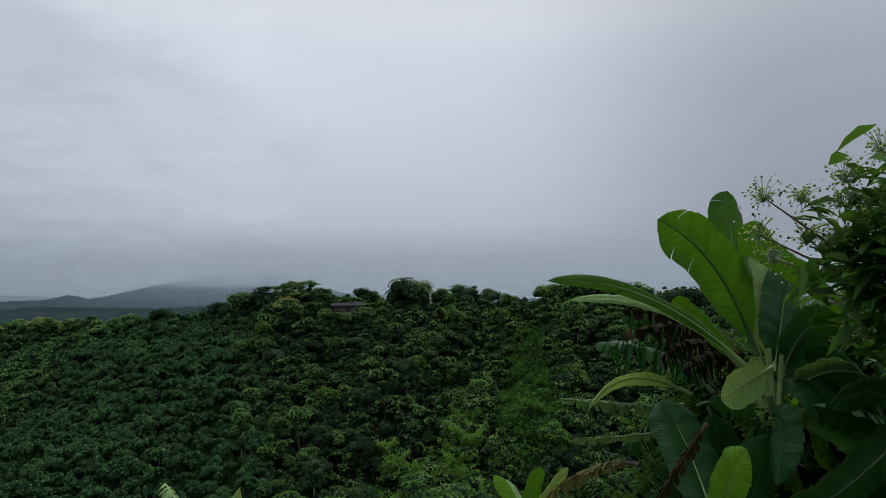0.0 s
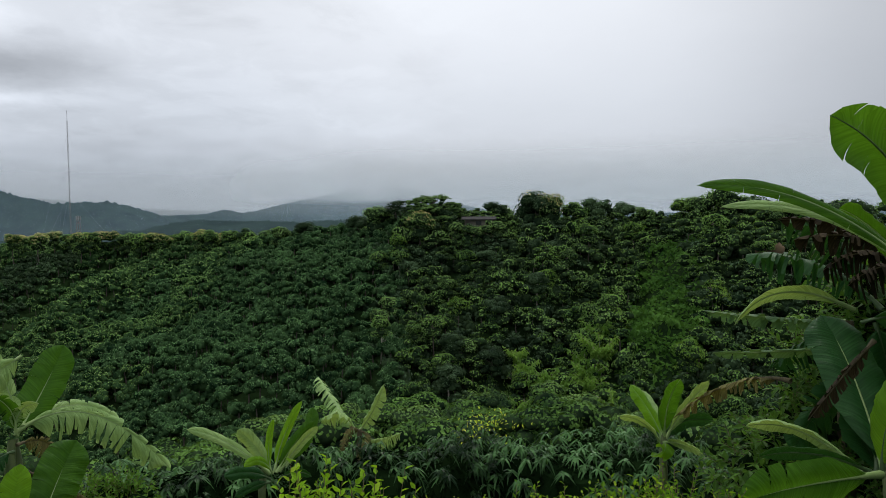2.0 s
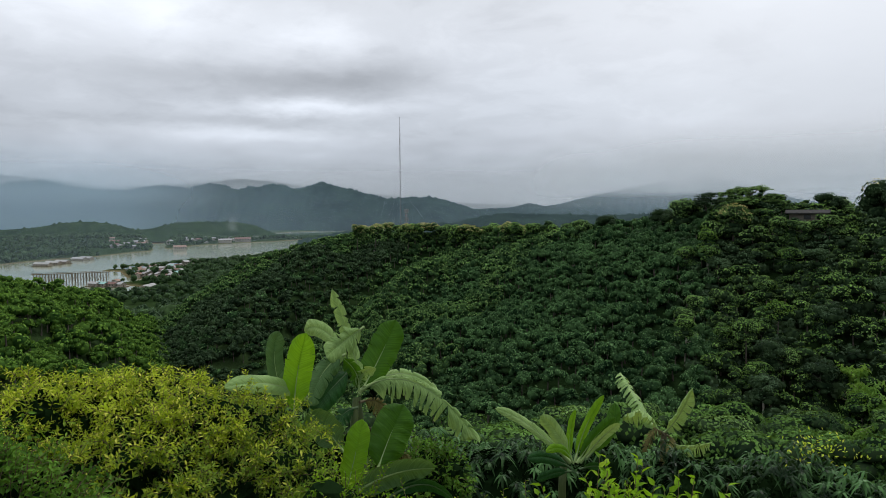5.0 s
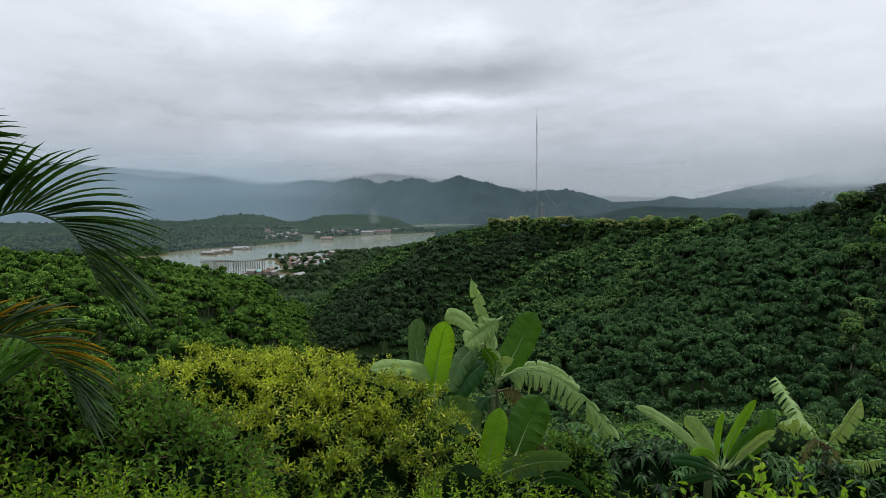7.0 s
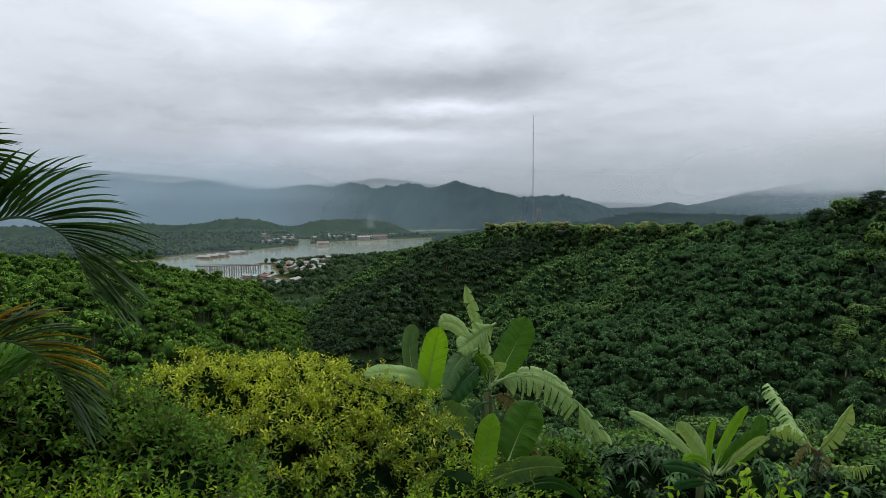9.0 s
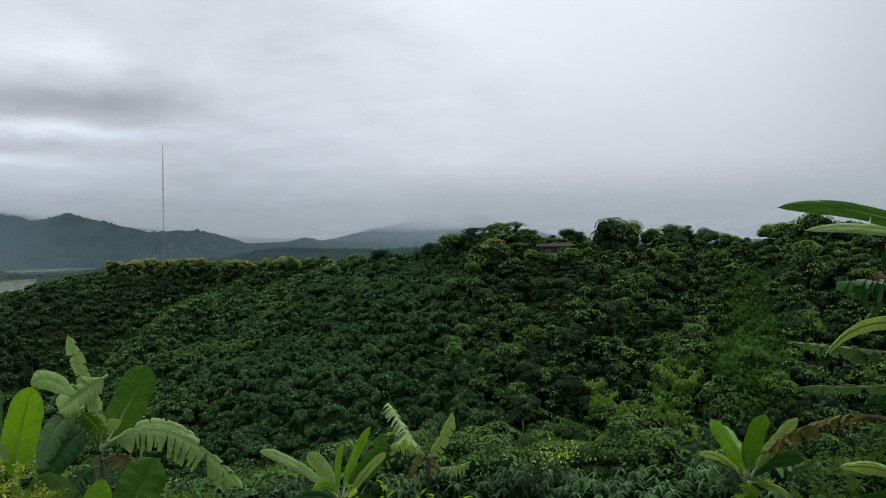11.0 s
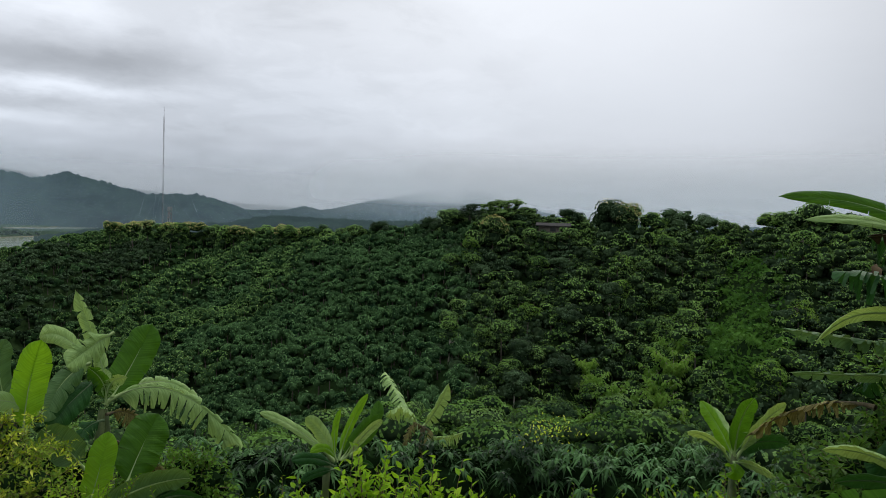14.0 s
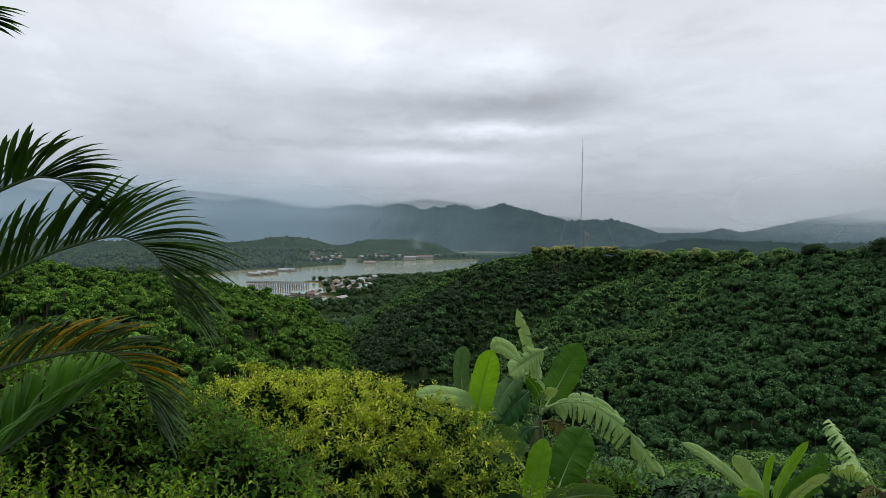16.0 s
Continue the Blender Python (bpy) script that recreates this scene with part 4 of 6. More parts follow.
X, Y = field(2.45, 62, 170, 17, 62.8, 1)
ok = seen_land(X, Y, 7.0)
light, dark, growth, flank = slope_kinds(X, Y)
stand("west_rubber_plantation", "lighter green rubber trees on the spur's lower slope", (X[ok & light], Y[ok & light]), (UPPER, CANOPY, BARK), FULL, (1.3, 2.1), (1.2, 2.7), 3)
stand("rubber_plantation", "dense dark-green rubber trees on the facing slope", (X[ok & dark], Y[ok & dark]), (RUBBER, CANOPY, BARK), FULL, (1.3, 2.1), (1.1, 2.7), 2, 130, "dark green rubber tree on the lower slope", "rubber trees")
stand("back_spur_wood", "trees over the back spur, its shade put into darker leaves", (X[ok & flank], Y[ok & flank]), (DEEP, DIM, BARK), FULL, (1.3, 2.1), (1.1, 2.6), 31)
stand("gully_growth", "fresh green trees in the gully between the spurs", (X[ok & growth], Y[ok & growth]), (BRIGHT, DIM, BARK), FULL, (0.9, 1.6), (0.3, 1.1), 6)
X, Y = field(2.85, 170, 315, 17, 63.4, 3)
ok = seen_land(X, Y, 7.0)
light, dark, growth, flank = slope_kinds(X, Y)
light = light | growth
stand("upper_rubber_plantation", "dense rubber trees on the upper slope and spur", (X[ok & light], Y[ok & light]), (UPPER, CANOPY, BARK), HALF, (1.5, 2.3), (1.3, 2.7), 4)
stand("upper_back_spur_wood", "trees on the back spur's upper flank, shade put into darker leaves", (X[ok & flank], Y[ok & flank]), (DEEP, DIM, BARK), HALF, (1.5, 2.3), (1.1, 2.6), 32)
stand("upper_dark_plantation", "upper slope rubber trees, darker-leaved to stand for shade", (X[ok & dark], Y[ok & dark]), (RUBBER, CANOPY, BARK), HALF, (1.5, 2.3), (1.1, 2.6), 5)
# mixed wood below the ridge to the north and east
X, Y = field(3.4, 68, 190, -20, 17, 5)
CLEAR = ((X - 9.5 - 0.08 * (Y - 112)) / 5.5) ** 2 + ((Y - 112) / 22) ** 2 < 1
AZ = np.degrees(np.arctan2(-X, Y))
HUT = (np.hypot(X + 26.4, Y - 143.6) < 4.6) | ((np.abs(AZ - 10.4) < 1.5) & (Y > 138) & (Y < 147))
ok = seen_land(X, Y, 7.0) & ~CLEAR & ~HUT
r = np.random.RandomState(7)
share = r.uniform(size=len(X)) + 0.45 * lumps(21, X, Y, 20) + 0.45 * (np.hypot(X, Y) < 106)
for name, label, mats, lo, hi, size in (
        ("mixed_wood", "mixed broadleaf wood on the north slope", (BROAD, DIM, BARK), -9, 0.42, (1.7, 3.6)),
        ("dark_wood", "dark-leaved trees in the north slope wood", (DEEP, DIM, BARK), 0.42, 0.64, (1.6, 3.2)),
        ("light_wood", "lighter young trees in the north slope wood", (BRIGHT, DIM, BARK), 0.64, 9, (1.5, 3.0))):
    use = ok & (share >= lo) & (share < hi)
    stand(name, label, (X[use], Y[use]), mats, MIXED, size, (0.6, 3.2), 8)
X2, Y2 = field(3.5, 62, 185, -18, 20, 6)
ok = seen_land(X2, Y2, 4.0) & (((X2 - 9.5 - 0.08 * (Y2 - 112)) / 5.5) ** 2 + ((Y2 - 112) / 22) ** 2 > 1) & ~((np.abs(X2 + 0.184 * Y2) < 3.8) & (Y2 > 139) & (Y2 < 147))
stand("low_thicket", "dark thicket filling the gaps between the slope trees", (X2[ok], Y2[ok]), (DEEP, DIM, BARK), FEW, (2.1, 2.9), (0.3, 1.0), 18)
X2, Y2 = field(3.7, 62, 290, 20, 63.0, 26)
ok = seen_land(X2, Y2, 3.0)
stand("spur_thicket", "dark undergrowth between the rubber trees", (X2[ok], Y2[ok]), (RUBBER, CANOPY, BARK), FEW, (1.9, 2.6), (0.2, 0.7), 28)
# the nearer hill to the west
X, Y = field(2.15, 60, 300, 62.6, 90, 9)
ok = seen_land(X, Y, 6.0)
far = np.hypot(X, Y) > 165
stand("west_hill_wood", "fresh green wood on the western hill", (X[ok & ~far], Y[ok & ~far]), (WEST, FRESH, BARK), SMALL, (1.05, 1.75), (0.9, 2.3), 17)
stand("west_hill_upper_wood", "fresh green wood on the back of the western hill", (X[ok & far], Y[ok & far]), (WEST, FRESH, BARK), HALF, (1.3, 2.0), (1.4, 2.4), 10)
X2, Y2 = field(2.9, 56, 180, 62.2, 92, 27)
ok = seen_land(X2, Y2, 3.0)
stand("west_hill_thicket", "green undergrowth between the western hill's trees", (X2[ok], Y2[ok]), (WEST, FRESH, BARK), FEW, (1.7, 2.5), (0.2, 0.8), 29)
# woods on the plain
X, Y = field(11, 300, 1150, 20, 88, 11)
Z = height(X, Y)
ok = (Z > LAKE + 1.0) & (Z < -30) & seen_land(X, Y, 9.0) & (lumps(30, X, Y, 160) > -0.6) & ~((np.abs(np.degrees(np.arctan2(-X, Y)) - 64.3) < 3.6) & (np.abs(np.hypot(X, Y) - 885) < 105) & (lumps(33, X, Y, 30) < -0.25))
stand("plain_wood", "trees on the low land by the lake", (X[ok], Y[ok]), (DEEP, WOOD, BARK), FAR, (3.2, 6), (2, 4), 12)
X, Y = field(19, 1150, 2050, 45, 88, 13)
Z = height(X, Y)
ok = (Z > LAKE + 1.5) & (lumps(31, X, Y, 240) > -0.75)
stand("far_shore_wood", "trees along the far shore", (X[ok], Y[ok]), (WOOD, WOOD, BARK), FAR, (4.5, 9.5), (2, 4), 14)

# trees that stand out one by one

def tree(x, y, top, radius, mat, label, style="round", seed=0, bark=None, group="", base=None, category="tree", bloom=0):
    """A tree from the ground up to the height top (absolute), as trunk and crown."""
    z = ground_at(x, y) if base is None else base
    h = top - z
    root = tagged(new("tree"), label, category, group)
    root.location = (x, y, z)
    if style == "layered":  # flat spreading tiers
        r = np.random.RandomState(seed)
        sets, cores = [], []
        for k in range(26):
            a, d = r.uniform(0, 6.28), r.uniform(0.05, 0.85) * radius
            (v, f), (cv, cf) = crown(seed + k, 170, 1.0, 0.34, 0.13, -0.2, 6, (0.5, 0.85), (0.24, 0.40), tier=0.8, ruffle=0.35)
            s = r.uniform(0.22, 0.40) * radius
            off = np.array([np.cos(a) * d, np.sin(a) * d, h - radius * (0.12 + 0.55 * (d / radius) ** 1.5) - r.uniform(0, 0.36) * radius])
            sets.append((v * s + off, f))
            cores.append((cv * s * [0.8, 0.8, 0.6] + off, cf))
        leaf, core = joined(*sets), joined(*cores)
    else:
        flat, n_c, lobes = {"fine": (0.95, 700, 11), "round": (1.0, 700, 12), "tall": (1.5, 900, 15), "thin": (1.7, 420, 10)}[style]
        grain = 0.095 if style == "fine" else 0.10
        (v, f), (cv, cf) = crown(seed, n_c, 1.0, flat, grain, -0.7, lobes, (0.42, 0.72), (0.30, 0.47), grain=(4, 7), tier=0.62, ruffle=0.4)
        shrink = 0.55 if style == "thin" else 0.92
        off = np.array([0, 0, h - radius * flat * 0.95])
        leaf, core = (v * radius + off, f), (cv * radius * shrink + off, cf)
        if style in ("round", "fine", "tall"):
            skirt, _ = crown(seed + 5, n_c // 2, 1.0, 0.8, grain, -0.9, lobes, (0.42, 0.74), (0.26, 0.44), tier=0.62)
            leaf = joined(leaf, (skirt[0] * radius * 0.9 + off - [0, 0, radius * 0.75], skirt[1]))
            core = joined(core, (cv * radius * 0.75 + off - [0, 0, radius * 0.75], cf))
    piece("trunk", mesh_of("trunk", *trunk_of(seed, h * (0.7 if style == "layered" else 0.8), 0.04 * radius + 0.07, 5, radius * 0.4), bark or BARK, True), root)
    c = piece("crown", mesh_of("crown", *leaf, mat), root)
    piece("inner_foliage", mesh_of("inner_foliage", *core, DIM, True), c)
    if bloom:
        (bv2, bf2), _ = crown(seed, bloom * 3, 1.0, flat, 0.085, 0.1, lobes, (0.42, 0.72), (0.30, 0.47), rise=1.0, tier=0.62, ruffle=0.5)
        piece("blossom", mesh_of("blossom", bv2 * radius * 1.06 + off, bf2, BLOSSOM), c, "pale yellow blossom sprays")
    return root


def polar(az, r):
    a = radians(az)
    return -r * math.sin(a), r * math.cos(a)


def ridge_tree(az, r, el, radius, mat, label, style="round", seed=0, bark=None, group="ridge trees", bloom=0):
    x, y = polar(az, r)
    return tree(x, y, EYE + r * math.tan(radians(el)), radius, mat, label, style, seed, bark, group, bloom=bloom)


ridge_tree(14.6, 152, 2.45, 8.5, BROAD, "wide flat-topped layered tree on the ridge", "layered", 101)
ridge_tree(17.6, 156, 1.9, 6.0, DEEP, "layered dark tree beside the flat-topped one", "layered", 117)
ridge_tree(18.3, 166, 1.1, 4.2, DEEP, "dense dark tree behind the flat-topped ones", "round", 163)
ridge_tree(21.0, 160, 0.55, 3.4, DEEP, "dark spreading tree at the ridge edge", "round", 131)
ridge_tree(19.2, 156, 1.35, 4.0, BROAD, "rounded green tree on the ridge", "round", 141)
ridge_tree(15.6, 138, 0.75, 3.6, BROAD, "rounded tree with faded blossom below the ridge", "round", 142, bloom=80)
ridge_tree(12.6, 158, 1.6, 2.6, DEEP, "dark narrow-topped tree on the ridge", "round", 143)
ridge_tree(9.0, 158, 1.55, 3.4, DEEP, "dark round tree near the hut", "round", 144)
ridge_tree(8.4, 160, 1.05, 3.0, BROAD, "broadleaf tree near the hut", "round", 145)
for az, top, wide in ((8.9, -0.1, 2.2), (9.8, -0.5, 2.0), (10.7, -0.6, 2.2), (11.5, -0.5, 2.0), (12.4, -0.2, 2.2)):
    ridge_tree(az, 136.0, top, wide, BROAD, "low leafy tree in front of the hut", "round", 164)
ridge_tree(13.9, 158, 1.35, 3.0, BROAD, "green tree beside the hut", "round", 146)
ridge_tree(5.6, 148, 3.05, 4.8, DEEP, "tall dense tree with pale yellow blossom", "tall", 147, bloom=14)
ridge_tree(4.2, 147, 2.3, 3.2, BROAD, "tree with yellow new leaves beside the tall one", "tall", 148, bloom=150)
ridge_tree(0.6, 156, 1.85, 4.4, DEEP, "flat spreading tree on the ridge", "round", 149)
ridge_tree(-1.9, 154, 1.4, 3.2, DEEP, "small dark tree on the ridge", "round", 150)
ridge_tree(2.2, 152, 1.5, 3.6, BRIGHT, "light green tree on the ridge", "round", 151)
ridge_tree(-3.6, 152, 0.95, 3.0, BROAD, "low leafy tree on the ridge", "round", 152)
ridge_tree(-6.4, 147, 1.7, 3.0, BAMBOO, "feathery light green bamboo on the ridge", "round", 153)
ridge_tree(-7.8, 146, 1.9, 4.0, BROAD, "leafy tree on the eastern rise", "round", 154)
ridge_tree(-9.6, 144, 2.75, 4.8, BROAD, "tall tree on the eastern rise", "round", 155)
ridge_tree(-11.6, 146, 1.9, 4.2, DEEP, "dark tree on the eastern rise", "round", 156)
ridge_tree(-14.5, 140, 1.6, 4.6, BROAD, "ridge tree behind the banana leaves", "round", 157)
ridge_tree(-18, 138, 1.5, 5.0, DEEP, "ridge tree behind the shrub", "round", 158)
ridge_tree(-23, 135, 1.5, 5.0, BROAD, "ridge tree behind the shrub", "round", 159)
ridge_tree(25.4, 198, -0.05, 3.8, DEEP, "single round dark tree on the skyline", "round", 160)
ridge_tree(27.6, 198, -0.45, 3.4, BROAD, "low round tree on the skyline", "round", 161)
ridge_tree(23.0, 190, -0.4, 3.6, BROAD, "low spreading tree on the skyline", "round", 162)
rr = random.Random(3)
for k in range(22):  # pale blossoming crowns along the western crest
    az = 28.8 + 18.2 * (k + rr.uniform(-0.3, 0.3)) / 21
    ridge_tree(az, 205 + (az - 28) * 3.2 + rr.uniform(-6, 6), -0.98 + 0.34 * rr.random(), rr.uniform(3.0, 4.2), BRIGHT if k % 2 else BROAD,
               "crest tree with pale yellow blossom" if k in (4, 6, 9, 10, 13, 14, 16, 18, 19, 20, 21) else "round green tree on the crest", "round", 170 + k, bloom=130 if k in (4, 6, 9, 10, 13, 14, 16, 18, 19, 20, 21) else 0)
for k in range(70):  # single trees over the north slope
    az, r = rr.uniform(-13, 20), rr.uniform(72, 140)
    x, y = polar(az, r)
    if ((x - 9.5 - 0.08 * (y - 112)) / 7) ** 2 + ((y - 112) / 23) ** 2 < 1:
        continue
    kind = k % 5
    mat = (BRIGHT, BROAD, BAMBOO, BRIGHT, DEEP)[kind]
    tree(x, y, ground_at(x, y) + rr.uniform(5.5, 8.5), rr.uniform(1.8, 2.8), mat, ("light green pale-trunked tree on the slope", "leafy mid-green tree on the slope", "feathery young tree on the slope", "fresh green rounded tree on the slope", "dark-leaved rounded tree on the slope")[kind],
         "thin" if kind in (0, 2) and k % 2 else "round", 300 + k % 12, PALE_BARK if k % 4 == 0 else BARK, "slope trees")


def bamboo(x, y, size, seed, label):
    """A clump of arching culms with feathery tops."""
    r = np.random.RandomState(seed)
    root = tagged(new("bamboo_clump"), label, "bamboo", "bamboo clumps")
    root.location = (x, y, ground_at(x, y))
    culms, pos, way = [], [], []
    for k in range(17):
        a, lean, h = r.uniform(0, 6.28), r.uniform(0.25, 0.75), size * r.uniform(0.7, 1.1)
        s = np.linspace(0, 1, 7)
        arc = np.c_[np.cos(a) * lean * h * 0.6 * s ** 2.2, np.sin(a) * lean * h * 0.6 * s ** 2.2, h * (s - 0.22 * s ** 3)]
        culms.append(tube(arc, 0.05 * (1 - 0.8 * s), 4))
        for _ in range(64):
            q = r.uniform(0.3, 1.0)
            p = np.array([np.interp(q, s, arc[:, i]) for i in range(3)]) + r.normal(size=3) * [0.17, 0.17, 0.14]
            pos.append(p)
            way.append(r.normal(size=3) * [1, 1, 0.4] + [0, 0, -0.55])
    way = np.array(way)
    v, f = leaves(pos, way, np.tile([0.1, -0.3, 1.0], (len(pos), 1)), r.uniform(0.4, 0.7, len(pos)), 0.27, droop=0.35)
    piece("culms", mesh_of("culms", *joined(*culms), PALE_BARK), root)["kind"] = "stuff"
    piece("leaves", mesh_of("leaves", v, f, BAMBOO), root)


for k in range(26):
    az, r = rr.uniform(-6, 9), rr.uniform(66, 104)
    if az < -0.5 and r > 84:
        continue
    x, y = polar(az, r)
    bamboo(x, y, rr.uniform(5.5, 8.0), 400 + k, "light green bamboo clump with arching feathery tops")

# the overgrown clearing, a landslip of tall grass and creepers
r = np.random.RandomState(31)
N = 17000
gx, gy = r.uniform(-16, 20, N), r.uniform(78, 140, N)
ok = ((gx - 9.5 - 0.08 * (gy - 112)) / 7.5) ** 2 + ((gy - 112) / 25) ** 2 < 1 + 0.6 * lumps(43, gx, gy, 9)
gx, gy = gx[ok], gy[ok]
gz = height(gx, gy) + 1.3 + 1.5 * lumps(41, gx, gy, 7) + 0.5 * lumps(42, gx, gy, 2.5) + r.uniform(-0.3, 0.3, len(gx))
v, f = leaves(np.c_[gx, gy, gz], r.normal(size=(len(gx), 3)) + [0, -0.5, 0.3], np.tile([0, -0.5, 1.0], (len(gx), 1)), r.uniform(0.6, 1.2, len(gx)), 0.5, droop=0.3)
tagged(new("clearing_creepers", mesh_of("clearing_creepers", v, f, GRASS)), "bright green creepers over an open clearing", "undergrowth", kind="stuff")
# bare red earth bank high on the eastern slope
bv, bf = ball(8, 14)
cx, cy = polar(-13.0, 126)
bank = mesh_of("earth_bank", bv * [2.6, 2.4, 2.0] * (1 + 0.12 * np.sin(bv * 5.0).sum(1, keepdims=True)) + [cx, cy, ground_at(cx, cy) + 2.0], bf, SOIL, True)
tagged(new("earth_bank", bank), "bare reddish earth bank with patches of grass", "earth bank", kind="structure")

# ---- banana plants ----
def banana_leaf(plant, base, mid, tip, side, mat, rib, torn=0.0, seed=0, label=""):
    """A blade along the curve base-mid-tip; side reaches from the midrib to the edge where it is widest. torn: how far wind has split it."""
    base, mid, tip, side = (np.array(p, float) for p in (base, mid, tip, side))
    r = np.random.RandomState(seed)
    ctrl = 2 * mid - 0.5 * (base + tip)
    rows, cols = 34, 6
    s = np.linspace(0, 1, rows)
    line = ((1 - s) ** 2)[:, None] * base + (2 * s * (1 - s))[:, None] * ctrl + (s ** 2)[:, None] * tip
    tang = unit(np.gradient(line, axis=0))
    across = unit(side - tang * (tang @ side)[:, None])
    up = np.cross(tang, across)
    up *= np.where(up[:, 2:3].mean() < 0, -1, 1)
    wide = np.clip((s - 0.08) / 0.25, 0, 1) ** 0.68 * (1 - np.clip((s - 0.74) / 0.26, 0, 1) ** 2.2) ** 0.7 + 0.010
    half = np.linalg.norm(side) * wide
    o = base
    vs, fs, uvs = [], [], []
    for sign in (-1, 1):
        nicks = int(20 * torn) or r.randint(3, 7)
        cuts = sorted({0, rows - 1, *(int(k) for k in r.choice(np.arange(8, rows - 3), min(nicks, 20), replace=False))})
        wave = 0.035 * np.sin(s * 17 + seed + sign) + 0.030 * np.sin(s * 43 + 2 * seed + sign) + 0.016 * np.sin(s * 91 + seed)
        for k0, k1 in zip(cuts, cuts[1:]):
            k = np.arange(k0, k1 + 1)
            sag, slip, short = (r.uniform(0.35, 1.1) * torn, r.uniform(-0.25, 0.25) * torn, 1 - r.uniform(0, 0.35) * max(torn, 0.34))
            pts, uv = [], []
            for c in range(cols):
                v = c / (cols - 1)
                squeeze = (k - (k0 + k1) / 2) * -0.35 * v ** 3 * min(1.0, 0.05 + 1.8 * torn)
                kk = np.clip(k + squeeze + slip * v * 5, 0, rows - 1)
                at = np.stack([np.interp(kk, np.arange(rows), line[:, i]) for i in range(3)], -1)
                hw = half[k] * short * (1 + 0.3 * wave[k] * v)
                p = at + across[k] * (sign * v * hw * (1 - 0.25 * sag))[:, None]
                p = p + up[k] * ((0.46 * v - 0.58 * v * v + 0.9 * wave[k] * v) * half[k])[:, None] + np.array([0, 0, -1.0]) * (sag * v ** 1.5 * hw)[:, None]
                pts.append(p - o)
                uv.append(np.stack([s[k], np.full(len(k), sign * v)], -1))
            pts, uv = np.stack(pts, 1), np.stack(uv, 1)
            n0 = sum(len(q) for q in vs)
            idx = np.arange(pts.shape[0] * cols).reshape(-1, cols) + n0
            q = np.stack([idx[:-1, :-1], idx[1:, :-1], idx[1:, 1:], idx[:-1, 1:]], -1).reshape(-1, 4)
            vs.append(pts.reshape(-1, 3))
            uvs.append(uv.reshape(-1, 2))
            fs.append(q if sign > 0 else q[:, ::-1])
    leaf = piece("leaf", mesh_of("leaf", np.concatenate(vs), np.concatenate(fs), mat, True, np.concatenate(uvs)), plant, label, Matrix.Translation(base - np.array(plant.location)))
    thick = (0.013 * (1 - 0.8 * s) + 0.012 * np.clip(1 - s / 0.2, 0, 1)) * min(1.4, 0.6 + np.linalg.norm(tip - base) * 0.5)
    piece("midrib", mesh_of("midrib", *tube(line - o - up * 0.006, thick, 6), rib, True), leaf)
    return leaf


def banana(x, y, z, label):
    root = tagged(new("banana_plant"), label, "banana plant", "banana plants")
    root.location = (x, y, z)
    return root


def stalk(plant, points, radii, mat, name="pseudostem", label=""):
    """A sheathed stem or leaf stalk through world points, with overlapping ridges."""
    p = np.array(points, float)
    k = np.linspace(0, len(p) - 1, 14)
    line = np.stack([np.interp(k, np.arange(len(p)), p[:, i]) for i in range(3)], -1)
    rad = np.interp(k, np.arange(len(p)), radii) * (1 + 0.07 * np.sin(np.arange(14) * 2.4))
    return piece(name, mesh_of(name, *tube(line - np.array(plant.location), rad, 10), mat, True), plant, label)



tall_banana = banana(3.19, 6.46, ground_at(3.19, 6.46), "tall banana plant with broad fresh green leaves")
stalk(tall_banana, [(3.19, 6.45, ground_at(3.19, 6.45) - 0.1), (3.19, 6.45, -1.15), (3.23, 6.72, -0.28), (3.09, 6.80, 0.29), (2.99, 6.78, 0.64)], [0.06325, 0.055, 0.05, 0.045, 0.035], STEM)
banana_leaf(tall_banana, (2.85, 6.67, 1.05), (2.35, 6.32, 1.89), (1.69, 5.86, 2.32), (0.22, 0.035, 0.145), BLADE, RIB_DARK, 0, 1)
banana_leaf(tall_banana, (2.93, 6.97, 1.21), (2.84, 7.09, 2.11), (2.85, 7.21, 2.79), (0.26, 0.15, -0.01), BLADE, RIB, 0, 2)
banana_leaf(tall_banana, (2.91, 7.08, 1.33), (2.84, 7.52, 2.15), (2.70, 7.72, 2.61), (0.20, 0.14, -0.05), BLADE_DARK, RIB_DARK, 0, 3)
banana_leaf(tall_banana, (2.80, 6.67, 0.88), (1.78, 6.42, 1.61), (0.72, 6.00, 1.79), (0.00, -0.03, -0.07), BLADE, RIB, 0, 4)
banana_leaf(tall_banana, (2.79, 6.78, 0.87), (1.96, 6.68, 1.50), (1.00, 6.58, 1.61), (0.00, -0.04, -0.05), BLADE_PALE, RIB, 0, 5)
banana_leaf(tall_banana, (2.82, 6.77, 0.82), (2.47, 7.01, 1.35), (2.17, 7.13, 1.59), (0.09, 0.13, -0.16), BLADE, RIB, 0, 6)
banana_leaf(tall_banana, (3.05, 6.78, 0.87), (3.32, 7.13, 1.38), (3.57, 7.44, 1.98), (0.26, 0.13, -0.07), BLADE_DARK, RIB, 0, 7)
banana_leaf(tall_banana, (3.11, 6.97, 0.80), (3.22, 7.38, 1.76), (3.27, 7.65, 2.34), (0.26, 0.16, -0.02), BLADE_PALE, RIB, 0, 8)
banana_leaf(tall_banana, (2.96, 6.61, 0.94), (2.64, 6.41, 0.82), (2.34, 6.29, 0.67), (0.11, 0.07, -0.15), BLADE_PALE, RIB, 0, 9)
